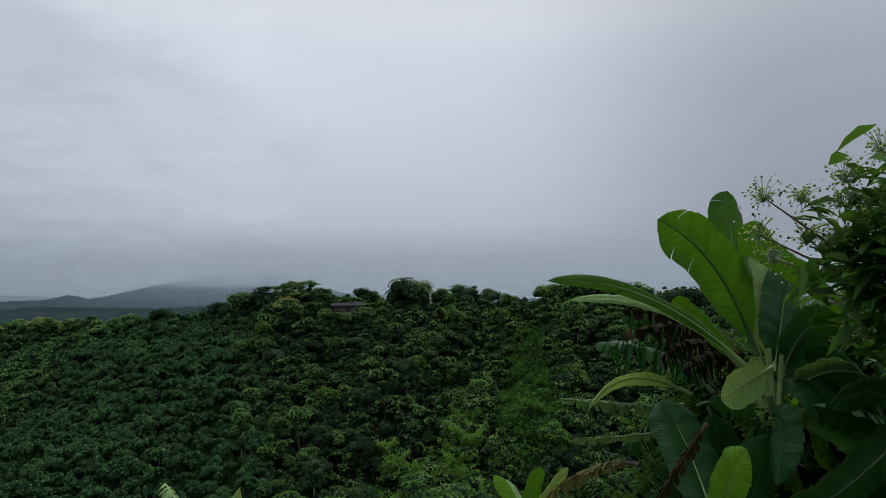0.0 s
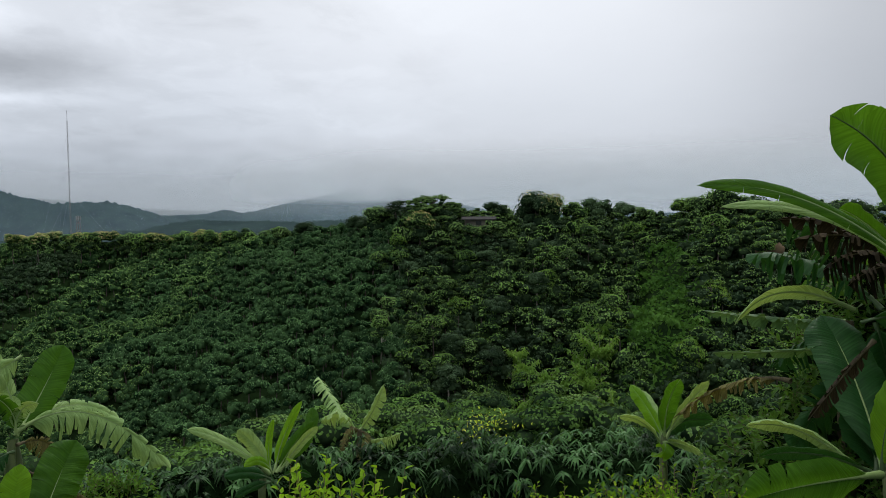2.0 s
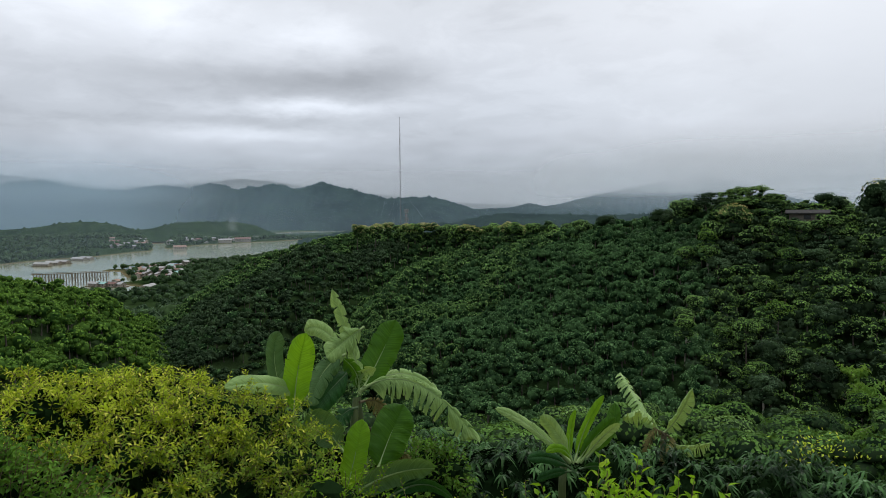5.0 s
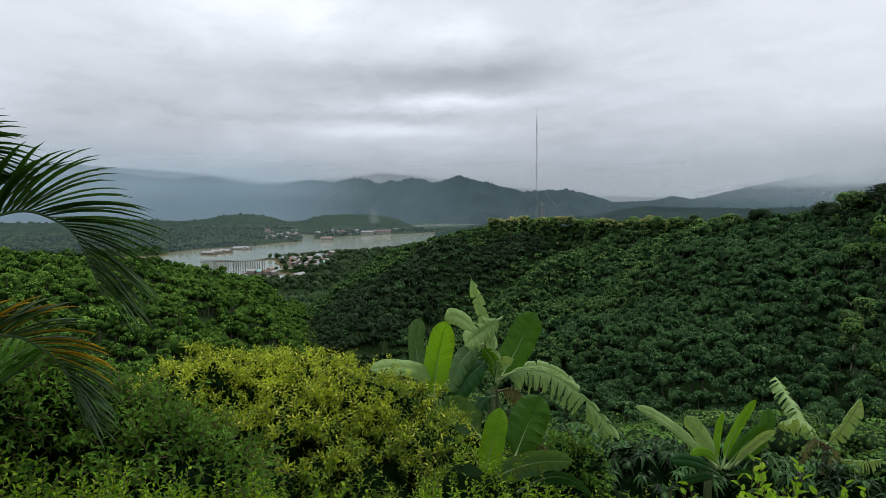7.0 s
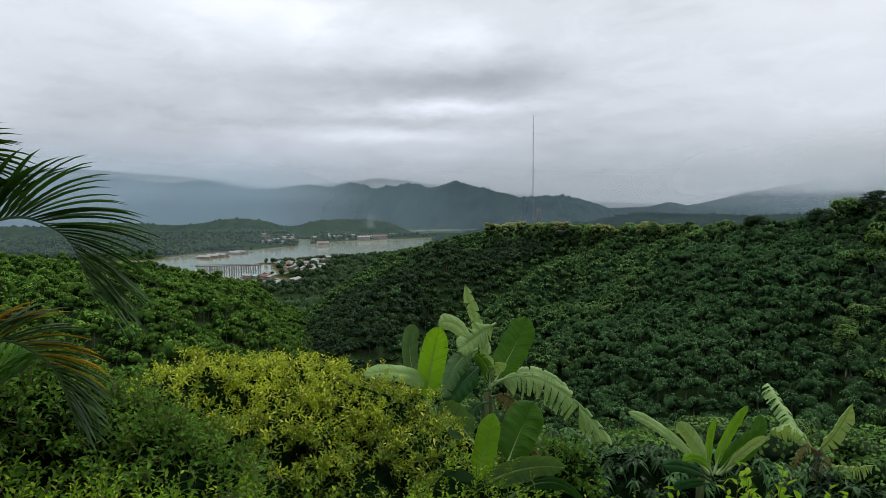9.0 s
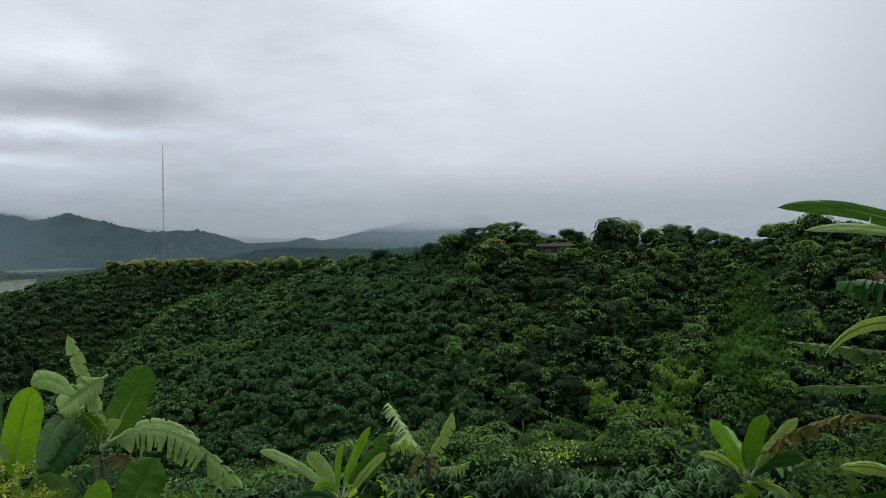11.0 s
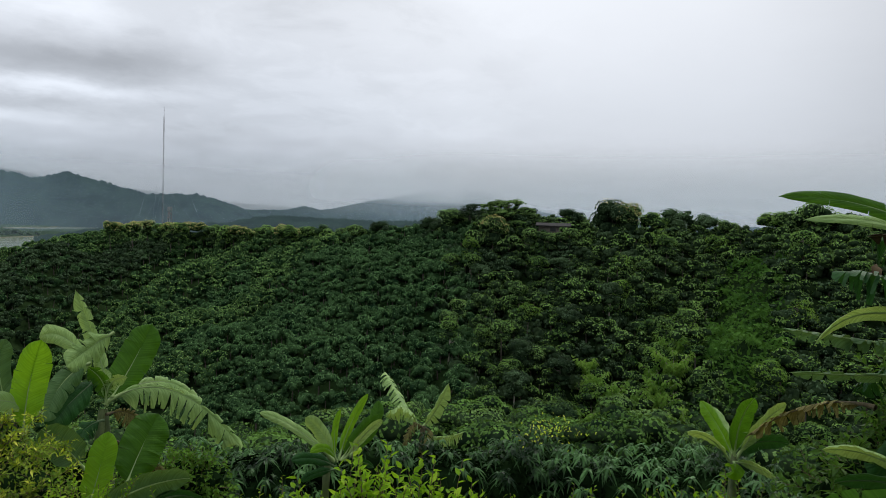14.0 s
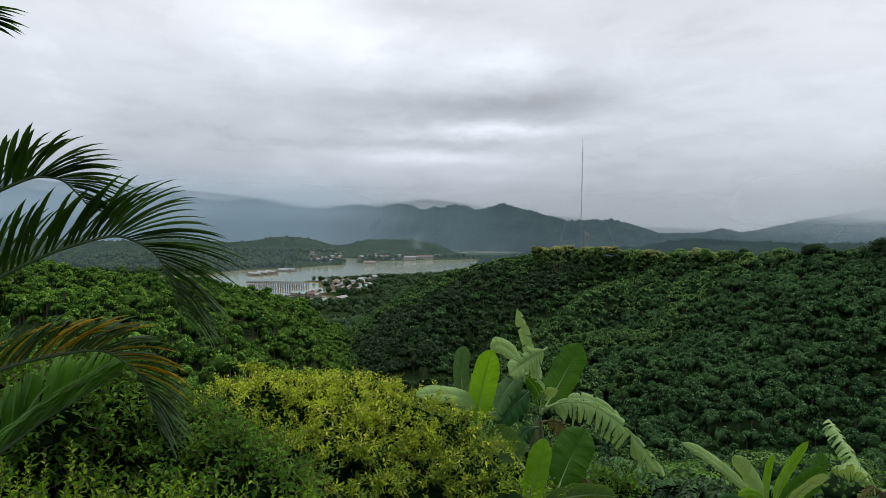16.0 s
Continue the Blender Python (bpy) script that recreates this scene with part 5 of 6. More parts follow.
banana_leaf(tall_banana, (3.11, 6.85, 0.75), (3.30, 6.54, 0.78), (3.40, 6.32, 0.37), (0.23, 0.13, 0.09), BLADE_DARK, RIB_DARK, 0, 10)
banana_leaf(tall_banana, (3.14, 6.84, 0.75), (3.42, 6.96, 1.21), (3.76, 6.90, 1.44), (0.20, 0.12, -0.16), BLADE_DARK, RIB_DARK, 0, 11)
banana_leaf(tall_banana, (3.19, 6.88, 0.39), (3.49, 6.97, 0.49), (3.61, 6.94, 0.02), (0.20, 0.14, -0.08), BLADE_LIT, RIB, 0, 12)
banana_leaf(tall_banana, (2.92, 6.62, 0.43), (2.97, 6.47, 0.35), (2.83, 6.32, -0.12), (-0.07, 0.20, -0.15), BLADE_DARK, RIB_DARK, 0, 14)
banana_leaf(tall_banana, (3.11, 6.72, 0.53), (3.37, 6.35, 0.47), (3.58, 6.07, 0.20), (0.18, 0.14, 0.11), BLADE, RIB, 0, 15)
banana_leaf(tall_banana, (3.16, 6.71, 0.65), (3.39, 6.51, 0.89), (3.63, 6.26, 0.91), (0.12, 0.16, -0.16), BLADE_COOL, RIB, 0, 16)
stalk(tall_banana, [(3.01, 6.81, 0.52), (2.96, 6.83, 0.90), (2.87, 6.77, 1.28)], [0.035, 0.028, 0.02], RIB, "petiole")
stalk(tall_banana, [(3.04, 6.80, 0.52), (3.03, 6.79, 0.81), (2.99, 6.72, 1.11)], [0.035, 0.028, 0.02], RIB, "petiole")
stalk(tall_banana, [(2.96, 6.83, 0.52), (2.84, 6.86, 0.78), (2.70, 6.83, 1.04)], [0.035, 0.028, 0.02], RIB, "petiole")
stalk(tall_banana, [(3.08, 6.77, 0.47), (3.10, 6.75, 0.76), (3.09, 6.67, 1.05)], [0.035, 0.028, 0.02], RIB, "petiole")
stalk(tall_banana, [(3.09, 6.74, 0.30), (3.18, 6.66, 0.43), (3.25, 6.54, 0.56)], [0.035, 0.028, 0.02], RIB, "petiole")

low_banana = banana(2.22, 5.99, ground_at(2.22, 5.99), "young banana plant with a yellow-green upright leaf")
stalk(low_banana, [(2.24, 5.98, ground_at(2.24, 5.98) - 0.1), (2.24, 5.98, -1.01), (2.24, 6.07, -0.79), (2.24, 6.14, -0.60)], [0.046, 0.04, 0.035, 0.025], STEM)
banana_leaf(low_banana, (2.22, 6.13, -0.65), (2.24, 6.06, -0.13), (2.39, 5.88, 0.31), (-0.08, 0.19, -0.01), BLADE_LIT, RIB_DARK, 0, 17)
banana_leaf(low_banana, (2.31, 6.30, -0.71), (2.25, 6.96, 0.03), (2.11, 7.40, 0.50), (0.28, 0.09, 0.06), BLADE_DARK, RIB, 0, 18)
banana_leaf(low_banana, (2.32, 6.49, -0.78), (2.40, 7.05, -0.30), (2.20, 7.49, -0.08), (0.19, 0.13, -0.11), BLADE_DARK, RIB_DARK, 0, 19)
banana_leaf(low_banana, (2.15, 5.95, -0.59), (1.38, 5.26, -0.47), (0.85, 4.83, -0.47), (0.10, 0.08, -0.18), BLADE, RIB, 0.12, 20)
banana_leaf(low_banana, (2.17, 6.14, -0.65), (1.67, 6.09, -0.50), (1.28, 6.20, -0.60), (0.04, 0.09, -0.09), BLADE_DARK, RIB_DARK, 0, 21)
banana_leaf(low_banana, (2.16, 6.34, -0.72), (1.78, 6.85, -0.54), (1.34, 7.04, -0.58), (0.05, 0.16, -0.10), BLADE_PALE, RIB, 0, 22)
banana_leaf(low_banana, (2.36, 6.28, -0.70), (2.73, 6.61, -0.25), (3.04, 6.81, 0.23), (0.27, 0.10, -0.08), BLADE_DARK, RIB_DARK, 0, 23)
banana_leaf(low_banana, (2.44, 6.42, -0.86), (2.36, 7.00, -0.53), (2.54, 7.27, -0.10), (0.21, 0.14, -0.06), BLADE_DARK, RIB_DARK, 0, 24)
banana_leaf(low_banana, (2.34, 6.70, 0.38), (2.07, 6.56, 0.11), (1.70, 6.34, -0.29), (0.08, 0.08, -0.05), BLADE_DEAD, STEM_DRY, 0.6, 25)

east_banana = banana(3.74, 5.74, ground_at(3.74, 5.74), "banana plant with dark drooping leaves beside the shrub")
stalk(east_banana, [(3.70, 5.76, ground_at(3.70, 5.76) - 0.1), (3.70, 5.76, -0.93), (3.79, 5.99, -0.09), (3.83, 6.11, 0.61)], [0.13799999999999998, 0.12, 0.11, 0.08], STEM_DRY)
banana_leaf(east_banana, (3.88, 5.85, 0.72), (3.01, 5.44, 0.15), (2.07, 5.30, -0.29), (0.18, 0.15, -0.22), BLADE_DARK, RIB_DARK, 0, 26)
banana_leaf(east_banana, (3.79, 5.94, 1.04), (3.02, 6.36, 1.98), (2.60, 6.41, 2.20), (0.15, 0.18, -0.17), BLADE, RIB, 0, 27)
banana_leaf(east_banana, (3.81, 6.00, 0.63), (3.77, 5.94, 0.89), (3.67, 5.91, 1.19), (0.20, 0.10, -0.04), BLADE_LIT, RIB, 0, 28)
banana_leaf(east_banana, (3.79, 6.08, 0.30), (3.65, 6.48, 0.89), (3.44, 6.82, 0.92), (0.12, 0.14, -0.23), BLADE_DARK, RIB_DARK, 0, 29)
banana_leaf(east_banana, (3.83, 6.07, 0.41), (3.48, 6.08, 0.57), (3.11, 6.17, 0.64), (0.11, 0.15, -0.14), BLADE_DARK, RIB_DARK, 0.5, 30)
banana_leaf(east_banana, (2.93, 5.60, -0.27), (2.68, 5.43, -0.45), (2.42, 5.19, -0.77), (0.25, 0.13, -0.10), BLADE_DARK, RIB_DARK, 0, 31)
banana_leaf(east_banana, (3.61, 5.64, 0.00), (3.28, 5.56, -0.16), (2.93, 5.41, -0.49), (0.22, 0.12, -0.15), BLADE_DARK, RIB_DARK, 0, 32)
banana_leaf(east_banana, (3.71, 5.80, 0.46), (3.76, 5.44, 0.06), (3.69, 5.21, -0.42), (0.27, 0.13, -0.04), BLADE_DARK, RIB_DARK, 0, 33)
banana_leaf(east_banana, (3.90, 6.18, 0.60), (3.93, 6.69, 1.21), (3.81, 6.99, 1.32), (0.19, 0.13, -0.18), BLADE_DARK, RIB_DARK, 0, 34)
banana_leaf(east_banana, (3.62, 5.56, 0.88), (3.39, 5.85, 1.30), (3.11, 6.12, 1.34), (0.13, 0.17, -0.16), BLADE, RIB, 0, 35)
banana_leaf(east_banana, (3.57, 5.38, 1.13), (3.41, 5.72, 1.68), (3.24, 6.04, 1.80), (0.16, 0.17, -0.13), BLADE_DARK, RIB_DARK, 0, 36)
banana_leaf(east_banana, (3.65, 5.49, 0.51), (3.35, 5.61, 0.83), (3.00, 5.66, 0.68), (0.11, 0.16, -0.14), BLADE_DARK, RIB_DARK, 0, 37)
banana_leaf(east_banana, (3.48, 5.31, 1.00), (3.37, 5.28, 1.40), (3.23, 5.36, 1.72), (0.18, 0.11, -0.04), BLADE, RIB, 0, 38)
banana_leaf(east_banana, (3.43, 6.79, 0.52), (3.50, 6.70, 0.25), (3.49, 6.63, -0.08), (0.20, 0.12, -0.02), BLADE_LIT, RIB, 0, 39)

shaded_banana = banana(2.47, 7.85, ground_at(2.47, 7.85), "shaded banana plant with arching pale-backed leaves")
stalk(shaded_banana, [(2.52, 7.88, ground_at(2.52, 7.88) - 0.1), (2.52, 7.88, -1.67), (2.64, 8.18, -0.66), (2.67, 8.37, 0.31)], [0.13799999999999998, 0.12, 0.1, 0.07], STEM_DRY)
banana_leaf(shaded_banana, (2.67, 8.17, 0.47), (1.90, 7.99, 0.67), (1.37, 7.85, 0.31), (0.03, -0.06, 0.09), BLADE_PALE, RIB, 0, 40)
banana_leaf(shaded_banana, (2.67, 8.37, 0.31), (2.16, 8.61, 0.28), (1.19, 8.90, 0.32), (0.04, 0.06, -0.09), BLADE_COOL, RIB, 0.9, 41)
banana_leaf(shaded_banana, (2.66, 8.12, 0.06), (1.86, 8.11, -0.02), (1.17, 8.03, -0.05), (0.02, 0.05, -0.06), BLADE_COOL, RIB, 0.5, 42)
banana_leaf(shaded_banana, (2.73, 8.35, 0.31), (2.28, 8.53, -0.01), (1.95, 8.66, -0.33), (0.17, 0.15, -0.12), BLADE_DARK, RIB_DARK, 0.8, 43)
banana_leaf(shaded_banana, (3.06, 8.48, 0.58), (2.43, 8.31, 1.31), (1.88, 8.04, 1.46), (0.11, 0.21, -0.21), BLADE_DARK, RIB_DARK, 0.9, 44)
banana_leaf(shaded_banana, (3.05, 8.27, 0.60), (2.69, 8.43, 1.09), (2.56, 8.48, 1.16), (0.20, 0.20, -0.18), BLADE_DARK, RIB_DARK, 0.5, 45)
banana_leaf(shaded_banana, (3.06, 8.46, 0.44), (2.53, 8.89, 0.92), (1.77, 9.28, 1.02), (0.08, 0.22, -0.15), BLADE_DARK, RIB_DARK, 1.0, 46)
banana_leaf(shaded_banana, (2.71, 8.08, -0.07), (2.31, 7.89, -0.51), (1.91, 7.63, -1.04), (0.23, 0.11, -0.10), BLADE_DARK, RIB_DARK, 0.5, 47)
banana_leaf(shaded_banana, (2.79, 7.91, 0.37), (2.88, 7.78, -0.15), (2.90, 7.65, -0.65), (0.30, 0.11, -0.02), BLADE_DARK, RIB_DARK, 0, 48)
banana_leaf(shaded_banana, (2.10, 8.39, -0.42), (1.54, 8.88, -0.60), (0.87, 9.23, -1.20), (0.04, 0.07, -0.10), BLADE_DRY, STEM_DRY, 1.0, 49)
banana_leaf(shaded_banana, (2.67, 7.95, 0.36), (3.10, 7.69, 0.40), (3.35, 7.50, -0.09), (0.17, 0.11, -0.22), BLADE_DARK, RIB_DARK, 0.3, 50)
banana_leaf(shaded_banana, (3.07, 7.69, 0.99), (2.46, 7.76, 1.40), (1.78, 7.79, 1.48), (0.03, 0.08, -0.10), BLADE_DEAD, STEM_DRY, 1.0, 110, "dead brown leaf hanging in shreds")
banana_leaf(shaded_banana, (3.03, 7.59, 0.99), (2.54, 7.63, 1.29), (1.91, 7.65, 1.27), (0.04, 0.10, -0.13), BLADE_DEAD, STEM_DRY, 1.0, 111, "dead brown leaf hanging in shreds")
banana_leaf(shaded_banana, (3.02, 7.49, 0.95), (2.56, 7.51, 1.14), (2.14, 7.47, 0.96), (0.05, 0.12, -0.16), BLADE_DEAD, STEM_DRY, 1.0, 112, "dead brown leaf hanging in shreds")
banana_leaf(shaded_banana, (3.03, 7.37, 0.89), (2.68, 7.35, 1.02), (2.31, 7.30, 0.82), (0.05, 0.13, -0.17), BLADE_DEAD, STEM_DRY, 1.0, 113, "dead brown leaf hanging in shreds")

small_banana = banana(0.80, 9.75, ground_at(0.80, 9.75), "small bright green banana plant among mango trees")
stalk(small_banana, [(0.79, 9.61, ground_at(0.79, 9.61) - 0.1), (0.79, 9.61, -2.28), (0.80, 9.77, -1.83), (0.81, 9.84, -1.64)], [0.06899999999999999, 0.06, 0.055, 0.045], STEM)
banana_leaf(small_banana, (0.79, 9.82, -1.68), (0.60, 9.95, -1.30), (0.35, 10.05, -0.98), (0.096, 0.148, 0.015), BLADE_LIT, RIB, 0, 51)
banana_leaf(small_banana, (0.81, 9.82, -1.68), (0.86, 9.77, -1.15), (1.02, 9.74, -0.78), (0.126, 0.118, -0.059), BLADE, RIB, 0, 52)
banana_leaf(small_banana, (0.83, 9.82, -1.68), (1.15, 10.03, -1.22), (1.49, 10.27, -0.95), (0.074, 0.126, -0.096), BLADE_PALE, RIB, 0, 53)
banana_leaf(small_banana, (0.76, 9.81, -1.72), (0.50, 9.62, -1.40), (0.18, 9.45, -1.28), (0.022, 0.118, -0.081), BLADE_PALE, RIB, 0, 54)
banana_leaf(small_banana, (0.80, 10.01, -1.76), (0.72, 10.42, -1.46), (0.54, 10.70, -1.21), (0.089, 0.141, -0.000), BLADE_PALE, RIB, 0, 55)
banana_leaf(small_banana, (0.80, 9.72, -1.69), (0.78, 9.49, -1.74), (0.60, 9.38, -1.80), (0.081, 0.096, 0.022), BLADE_LIT, RIB, 0, 56)
banana_leaf(small_banana, (0.82, 9.71, -1.69), (1.04, 9.59, -1.67), (1.29, 9.44, -1.74), (0.030, 0.096, -0.096), BLADE_PALE, RIB, 0, 57)
banana_leaf(small_banana, (0.81, 9.91, -1.75), (1.10, 10.16, -1.52), (1.56, 10.31, -1.52), (0.037, 0.089, -0.133), BLADE_DARK, RIB_DARK, 0, 58)

torn_banana = banana(-6.67, 6.00, ground_at(-6.67, 6.00), "banana clump with wind-torn and upright leaves")
stalk(torn_banana, [(-6.81, 6.08, ground_at(-6.81, 6.08) - 0.1), (-6.81, 6.08, -2.46), (-7.01, 6.31, -1.67), (-7.09, 6.46, -1.14)], [0.0805, 0.07, 0.06, 0.045], STEM)
stalk(torn_banana, [(-6.83, 6.37, ground_at(-6.83, 6.37) - 0.1), (-6.83, 6.37, -2.46), (-7.06, 6.54, -1.73), (-7.22, 6.61, -1.19)], [0.06899999999999999, 0.06, 0.055, 0.045], STEM)
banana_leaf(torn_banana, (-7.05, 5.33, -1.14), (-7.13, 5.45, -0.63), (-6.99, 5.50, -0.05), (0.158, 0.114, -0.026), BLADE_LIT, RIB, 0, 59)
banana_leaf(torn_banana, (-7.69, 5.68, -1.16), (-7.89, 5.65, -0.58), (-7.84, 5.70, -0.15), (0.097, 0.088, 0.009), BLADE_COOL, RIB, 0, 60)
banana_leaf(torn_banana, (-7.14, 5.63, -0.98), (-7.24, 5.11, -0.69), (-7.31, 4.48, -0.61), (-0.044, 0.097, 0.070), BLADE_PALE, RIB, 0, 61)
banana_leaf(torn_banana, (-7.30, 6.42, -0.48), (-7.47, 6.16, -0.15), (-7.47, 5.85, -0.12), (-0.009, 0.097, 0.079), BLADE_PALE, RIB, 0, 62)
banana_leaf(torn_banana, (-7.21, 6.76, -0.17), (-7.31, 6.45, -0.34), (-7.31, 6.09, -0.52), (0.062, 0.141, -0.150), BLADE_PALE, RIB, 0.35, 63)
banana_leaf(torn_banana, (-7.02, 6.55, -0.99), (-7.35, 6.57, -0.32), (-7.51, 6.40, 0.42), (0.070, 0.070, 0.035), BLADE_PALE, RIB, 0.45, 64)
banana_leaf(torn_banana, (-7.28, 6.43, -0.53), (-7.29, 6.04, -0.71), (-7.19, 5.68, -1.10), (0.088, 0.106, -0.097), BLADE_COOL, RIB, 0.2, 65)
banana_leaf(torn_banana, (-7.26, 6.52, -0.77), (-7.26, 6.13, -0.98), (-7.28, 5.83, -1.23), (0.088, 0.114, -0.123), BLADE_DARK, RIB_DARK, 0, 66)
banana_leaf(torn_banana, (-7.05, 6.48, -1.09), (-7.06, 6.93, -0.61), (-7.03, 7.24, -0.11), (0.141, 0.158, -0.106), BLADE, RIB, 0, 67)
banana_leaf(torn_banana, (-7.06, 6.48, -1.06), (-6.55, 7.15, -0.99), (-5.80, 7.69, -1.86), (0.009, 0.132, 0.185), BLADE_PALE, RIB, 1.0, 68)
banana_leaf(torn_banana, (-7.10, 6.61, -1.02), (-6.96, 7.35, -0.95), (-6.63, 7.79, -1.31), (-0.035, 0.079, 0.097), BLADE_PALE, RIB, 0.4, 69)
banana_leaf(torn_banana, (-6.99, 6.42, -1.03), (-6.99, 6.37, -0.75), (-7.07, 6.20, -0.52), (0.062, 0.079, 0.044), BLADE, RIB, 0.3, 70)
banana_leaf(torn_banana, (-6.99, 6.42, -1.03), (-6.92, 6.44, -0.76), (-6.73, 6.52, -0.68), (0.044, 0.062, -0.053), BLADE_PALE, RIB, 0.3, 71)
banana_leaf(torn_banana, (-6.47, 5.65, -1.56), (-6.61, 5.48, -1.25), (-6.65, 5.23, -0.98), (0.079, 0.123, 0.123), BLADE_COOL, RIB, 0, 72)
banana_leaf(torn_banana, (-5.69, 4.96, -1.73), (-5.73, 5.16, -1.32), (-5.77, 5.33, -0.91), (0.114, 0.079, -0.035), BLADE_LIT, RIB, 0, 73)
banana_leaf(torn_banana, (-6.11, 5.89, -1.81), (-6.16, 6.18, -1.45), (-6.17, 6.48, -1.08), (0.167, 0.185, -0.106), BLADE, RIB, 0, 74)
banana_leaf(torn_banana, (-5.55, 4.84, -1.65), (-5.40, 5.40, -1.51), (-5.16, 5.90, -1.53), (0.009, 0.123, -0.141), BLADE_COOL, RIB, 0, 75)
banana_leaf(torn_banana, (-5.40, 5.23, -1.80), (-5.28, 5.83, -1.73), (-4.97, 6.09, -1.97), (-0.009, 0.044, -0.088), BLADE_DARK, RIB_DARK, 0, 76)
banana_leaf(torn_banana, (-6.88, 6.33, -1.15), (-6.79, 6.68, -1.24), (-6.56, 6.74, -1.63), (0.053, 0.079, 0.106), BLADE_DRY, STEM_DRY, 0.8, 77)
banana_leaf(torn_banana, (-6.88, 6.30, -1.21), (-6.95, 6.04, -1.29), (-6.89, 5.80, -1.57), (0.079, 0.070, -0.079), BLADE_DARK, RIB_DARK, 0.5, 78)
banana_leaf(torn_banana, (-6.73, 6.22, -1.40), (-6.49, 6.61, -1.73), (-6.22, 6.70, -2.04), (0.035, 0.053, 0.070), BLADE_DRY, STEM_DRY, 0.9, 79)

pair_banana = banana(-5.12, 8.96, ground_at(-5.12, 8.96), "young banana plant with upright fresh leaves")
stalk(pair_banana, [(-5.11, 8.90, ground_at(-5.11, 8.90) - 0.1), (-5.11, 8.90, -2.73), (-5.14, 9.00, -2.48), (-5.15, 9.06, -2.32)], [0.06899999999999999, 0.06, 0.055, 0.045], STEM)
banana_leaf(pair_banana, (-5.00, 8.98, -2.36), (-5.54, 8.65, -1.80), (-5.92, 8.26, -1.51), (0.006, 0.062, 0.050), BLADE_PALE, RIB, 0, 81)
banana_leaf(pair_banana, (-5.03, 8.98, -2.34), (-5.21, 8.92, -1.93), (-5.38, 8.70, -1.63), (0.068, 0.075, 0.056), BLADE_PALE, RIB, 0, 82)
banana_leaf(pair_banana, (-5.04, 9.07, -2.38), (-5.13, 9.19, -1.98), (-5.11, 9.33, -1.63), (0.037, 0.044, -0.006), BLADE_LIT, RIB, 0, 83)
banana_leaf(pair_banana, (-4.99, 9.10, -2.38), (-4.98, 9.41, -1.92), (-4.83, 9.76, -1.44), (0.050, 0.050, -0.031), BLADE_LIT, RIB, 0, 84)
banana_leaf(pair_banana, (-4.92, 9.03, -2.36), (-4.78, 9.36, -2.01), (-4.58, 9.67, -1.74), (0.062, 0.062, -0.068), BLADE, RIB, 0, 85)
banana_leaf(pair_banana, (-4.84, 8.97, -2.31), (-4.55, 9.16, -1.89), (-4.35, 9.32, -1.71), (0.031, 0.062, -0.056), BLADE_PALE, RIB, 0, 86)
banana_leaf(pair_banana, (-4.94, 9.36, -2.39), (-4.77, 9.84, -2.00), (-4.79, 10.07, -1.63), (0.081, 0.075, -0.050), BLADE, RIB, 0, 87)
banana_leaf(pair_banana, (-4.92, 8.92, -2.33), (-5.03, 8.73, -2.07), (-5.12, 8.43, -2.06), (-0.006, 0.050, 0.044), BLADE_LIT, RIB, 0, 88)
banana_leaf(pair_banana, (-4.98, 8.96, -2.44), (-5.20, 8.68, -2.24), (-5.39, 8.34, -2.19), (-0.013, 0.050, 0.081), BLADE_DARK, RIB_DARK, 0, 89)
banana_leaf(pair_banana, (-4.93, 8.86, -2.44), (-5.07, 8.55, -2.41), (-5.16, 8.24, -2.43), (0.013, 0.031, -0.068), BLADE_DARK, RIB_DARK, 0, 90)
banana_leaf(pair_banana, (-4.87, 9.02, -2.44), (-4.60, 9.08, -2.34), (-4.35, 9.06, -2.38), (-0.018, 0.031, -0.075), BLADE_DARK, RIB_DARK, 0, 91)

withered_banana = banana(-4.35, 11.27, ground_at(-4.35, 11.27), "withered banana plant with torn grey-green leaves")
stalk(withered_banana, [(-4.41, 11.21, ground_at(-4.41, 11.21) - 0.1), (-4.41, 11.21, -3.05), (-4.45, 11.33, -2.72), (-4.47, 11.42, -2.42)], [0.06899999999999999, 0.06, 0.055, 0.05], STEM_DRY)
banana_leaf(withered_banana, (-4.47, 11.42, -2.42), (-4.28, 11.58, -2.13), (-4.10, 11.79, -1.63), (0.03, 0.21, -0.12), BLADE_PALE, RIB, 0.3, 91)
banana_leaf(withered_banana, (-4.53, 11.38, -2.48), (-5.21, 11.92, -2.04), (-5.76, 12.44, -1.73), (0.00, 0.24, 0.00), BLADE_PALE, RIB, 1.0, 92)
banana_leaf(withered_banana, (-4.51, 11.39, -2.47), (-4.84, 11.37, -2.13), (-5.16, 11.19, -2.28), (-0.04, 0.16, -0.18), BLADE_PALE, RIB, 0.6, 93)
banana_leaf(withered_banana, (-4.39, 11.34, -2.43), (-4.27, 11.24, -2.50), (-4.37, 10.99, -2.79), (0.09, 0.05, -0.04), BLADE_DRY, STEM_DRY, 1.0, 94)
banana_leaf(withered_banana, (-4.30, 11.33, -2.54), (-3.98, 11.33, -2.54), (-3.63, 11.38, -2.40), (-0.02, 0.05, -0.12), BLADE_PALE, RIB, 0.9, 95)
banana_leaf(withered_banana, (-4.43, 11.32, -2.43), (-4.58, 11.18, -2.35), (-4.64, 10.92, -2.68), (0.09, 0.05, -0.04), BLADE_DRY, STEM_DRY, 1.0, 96)


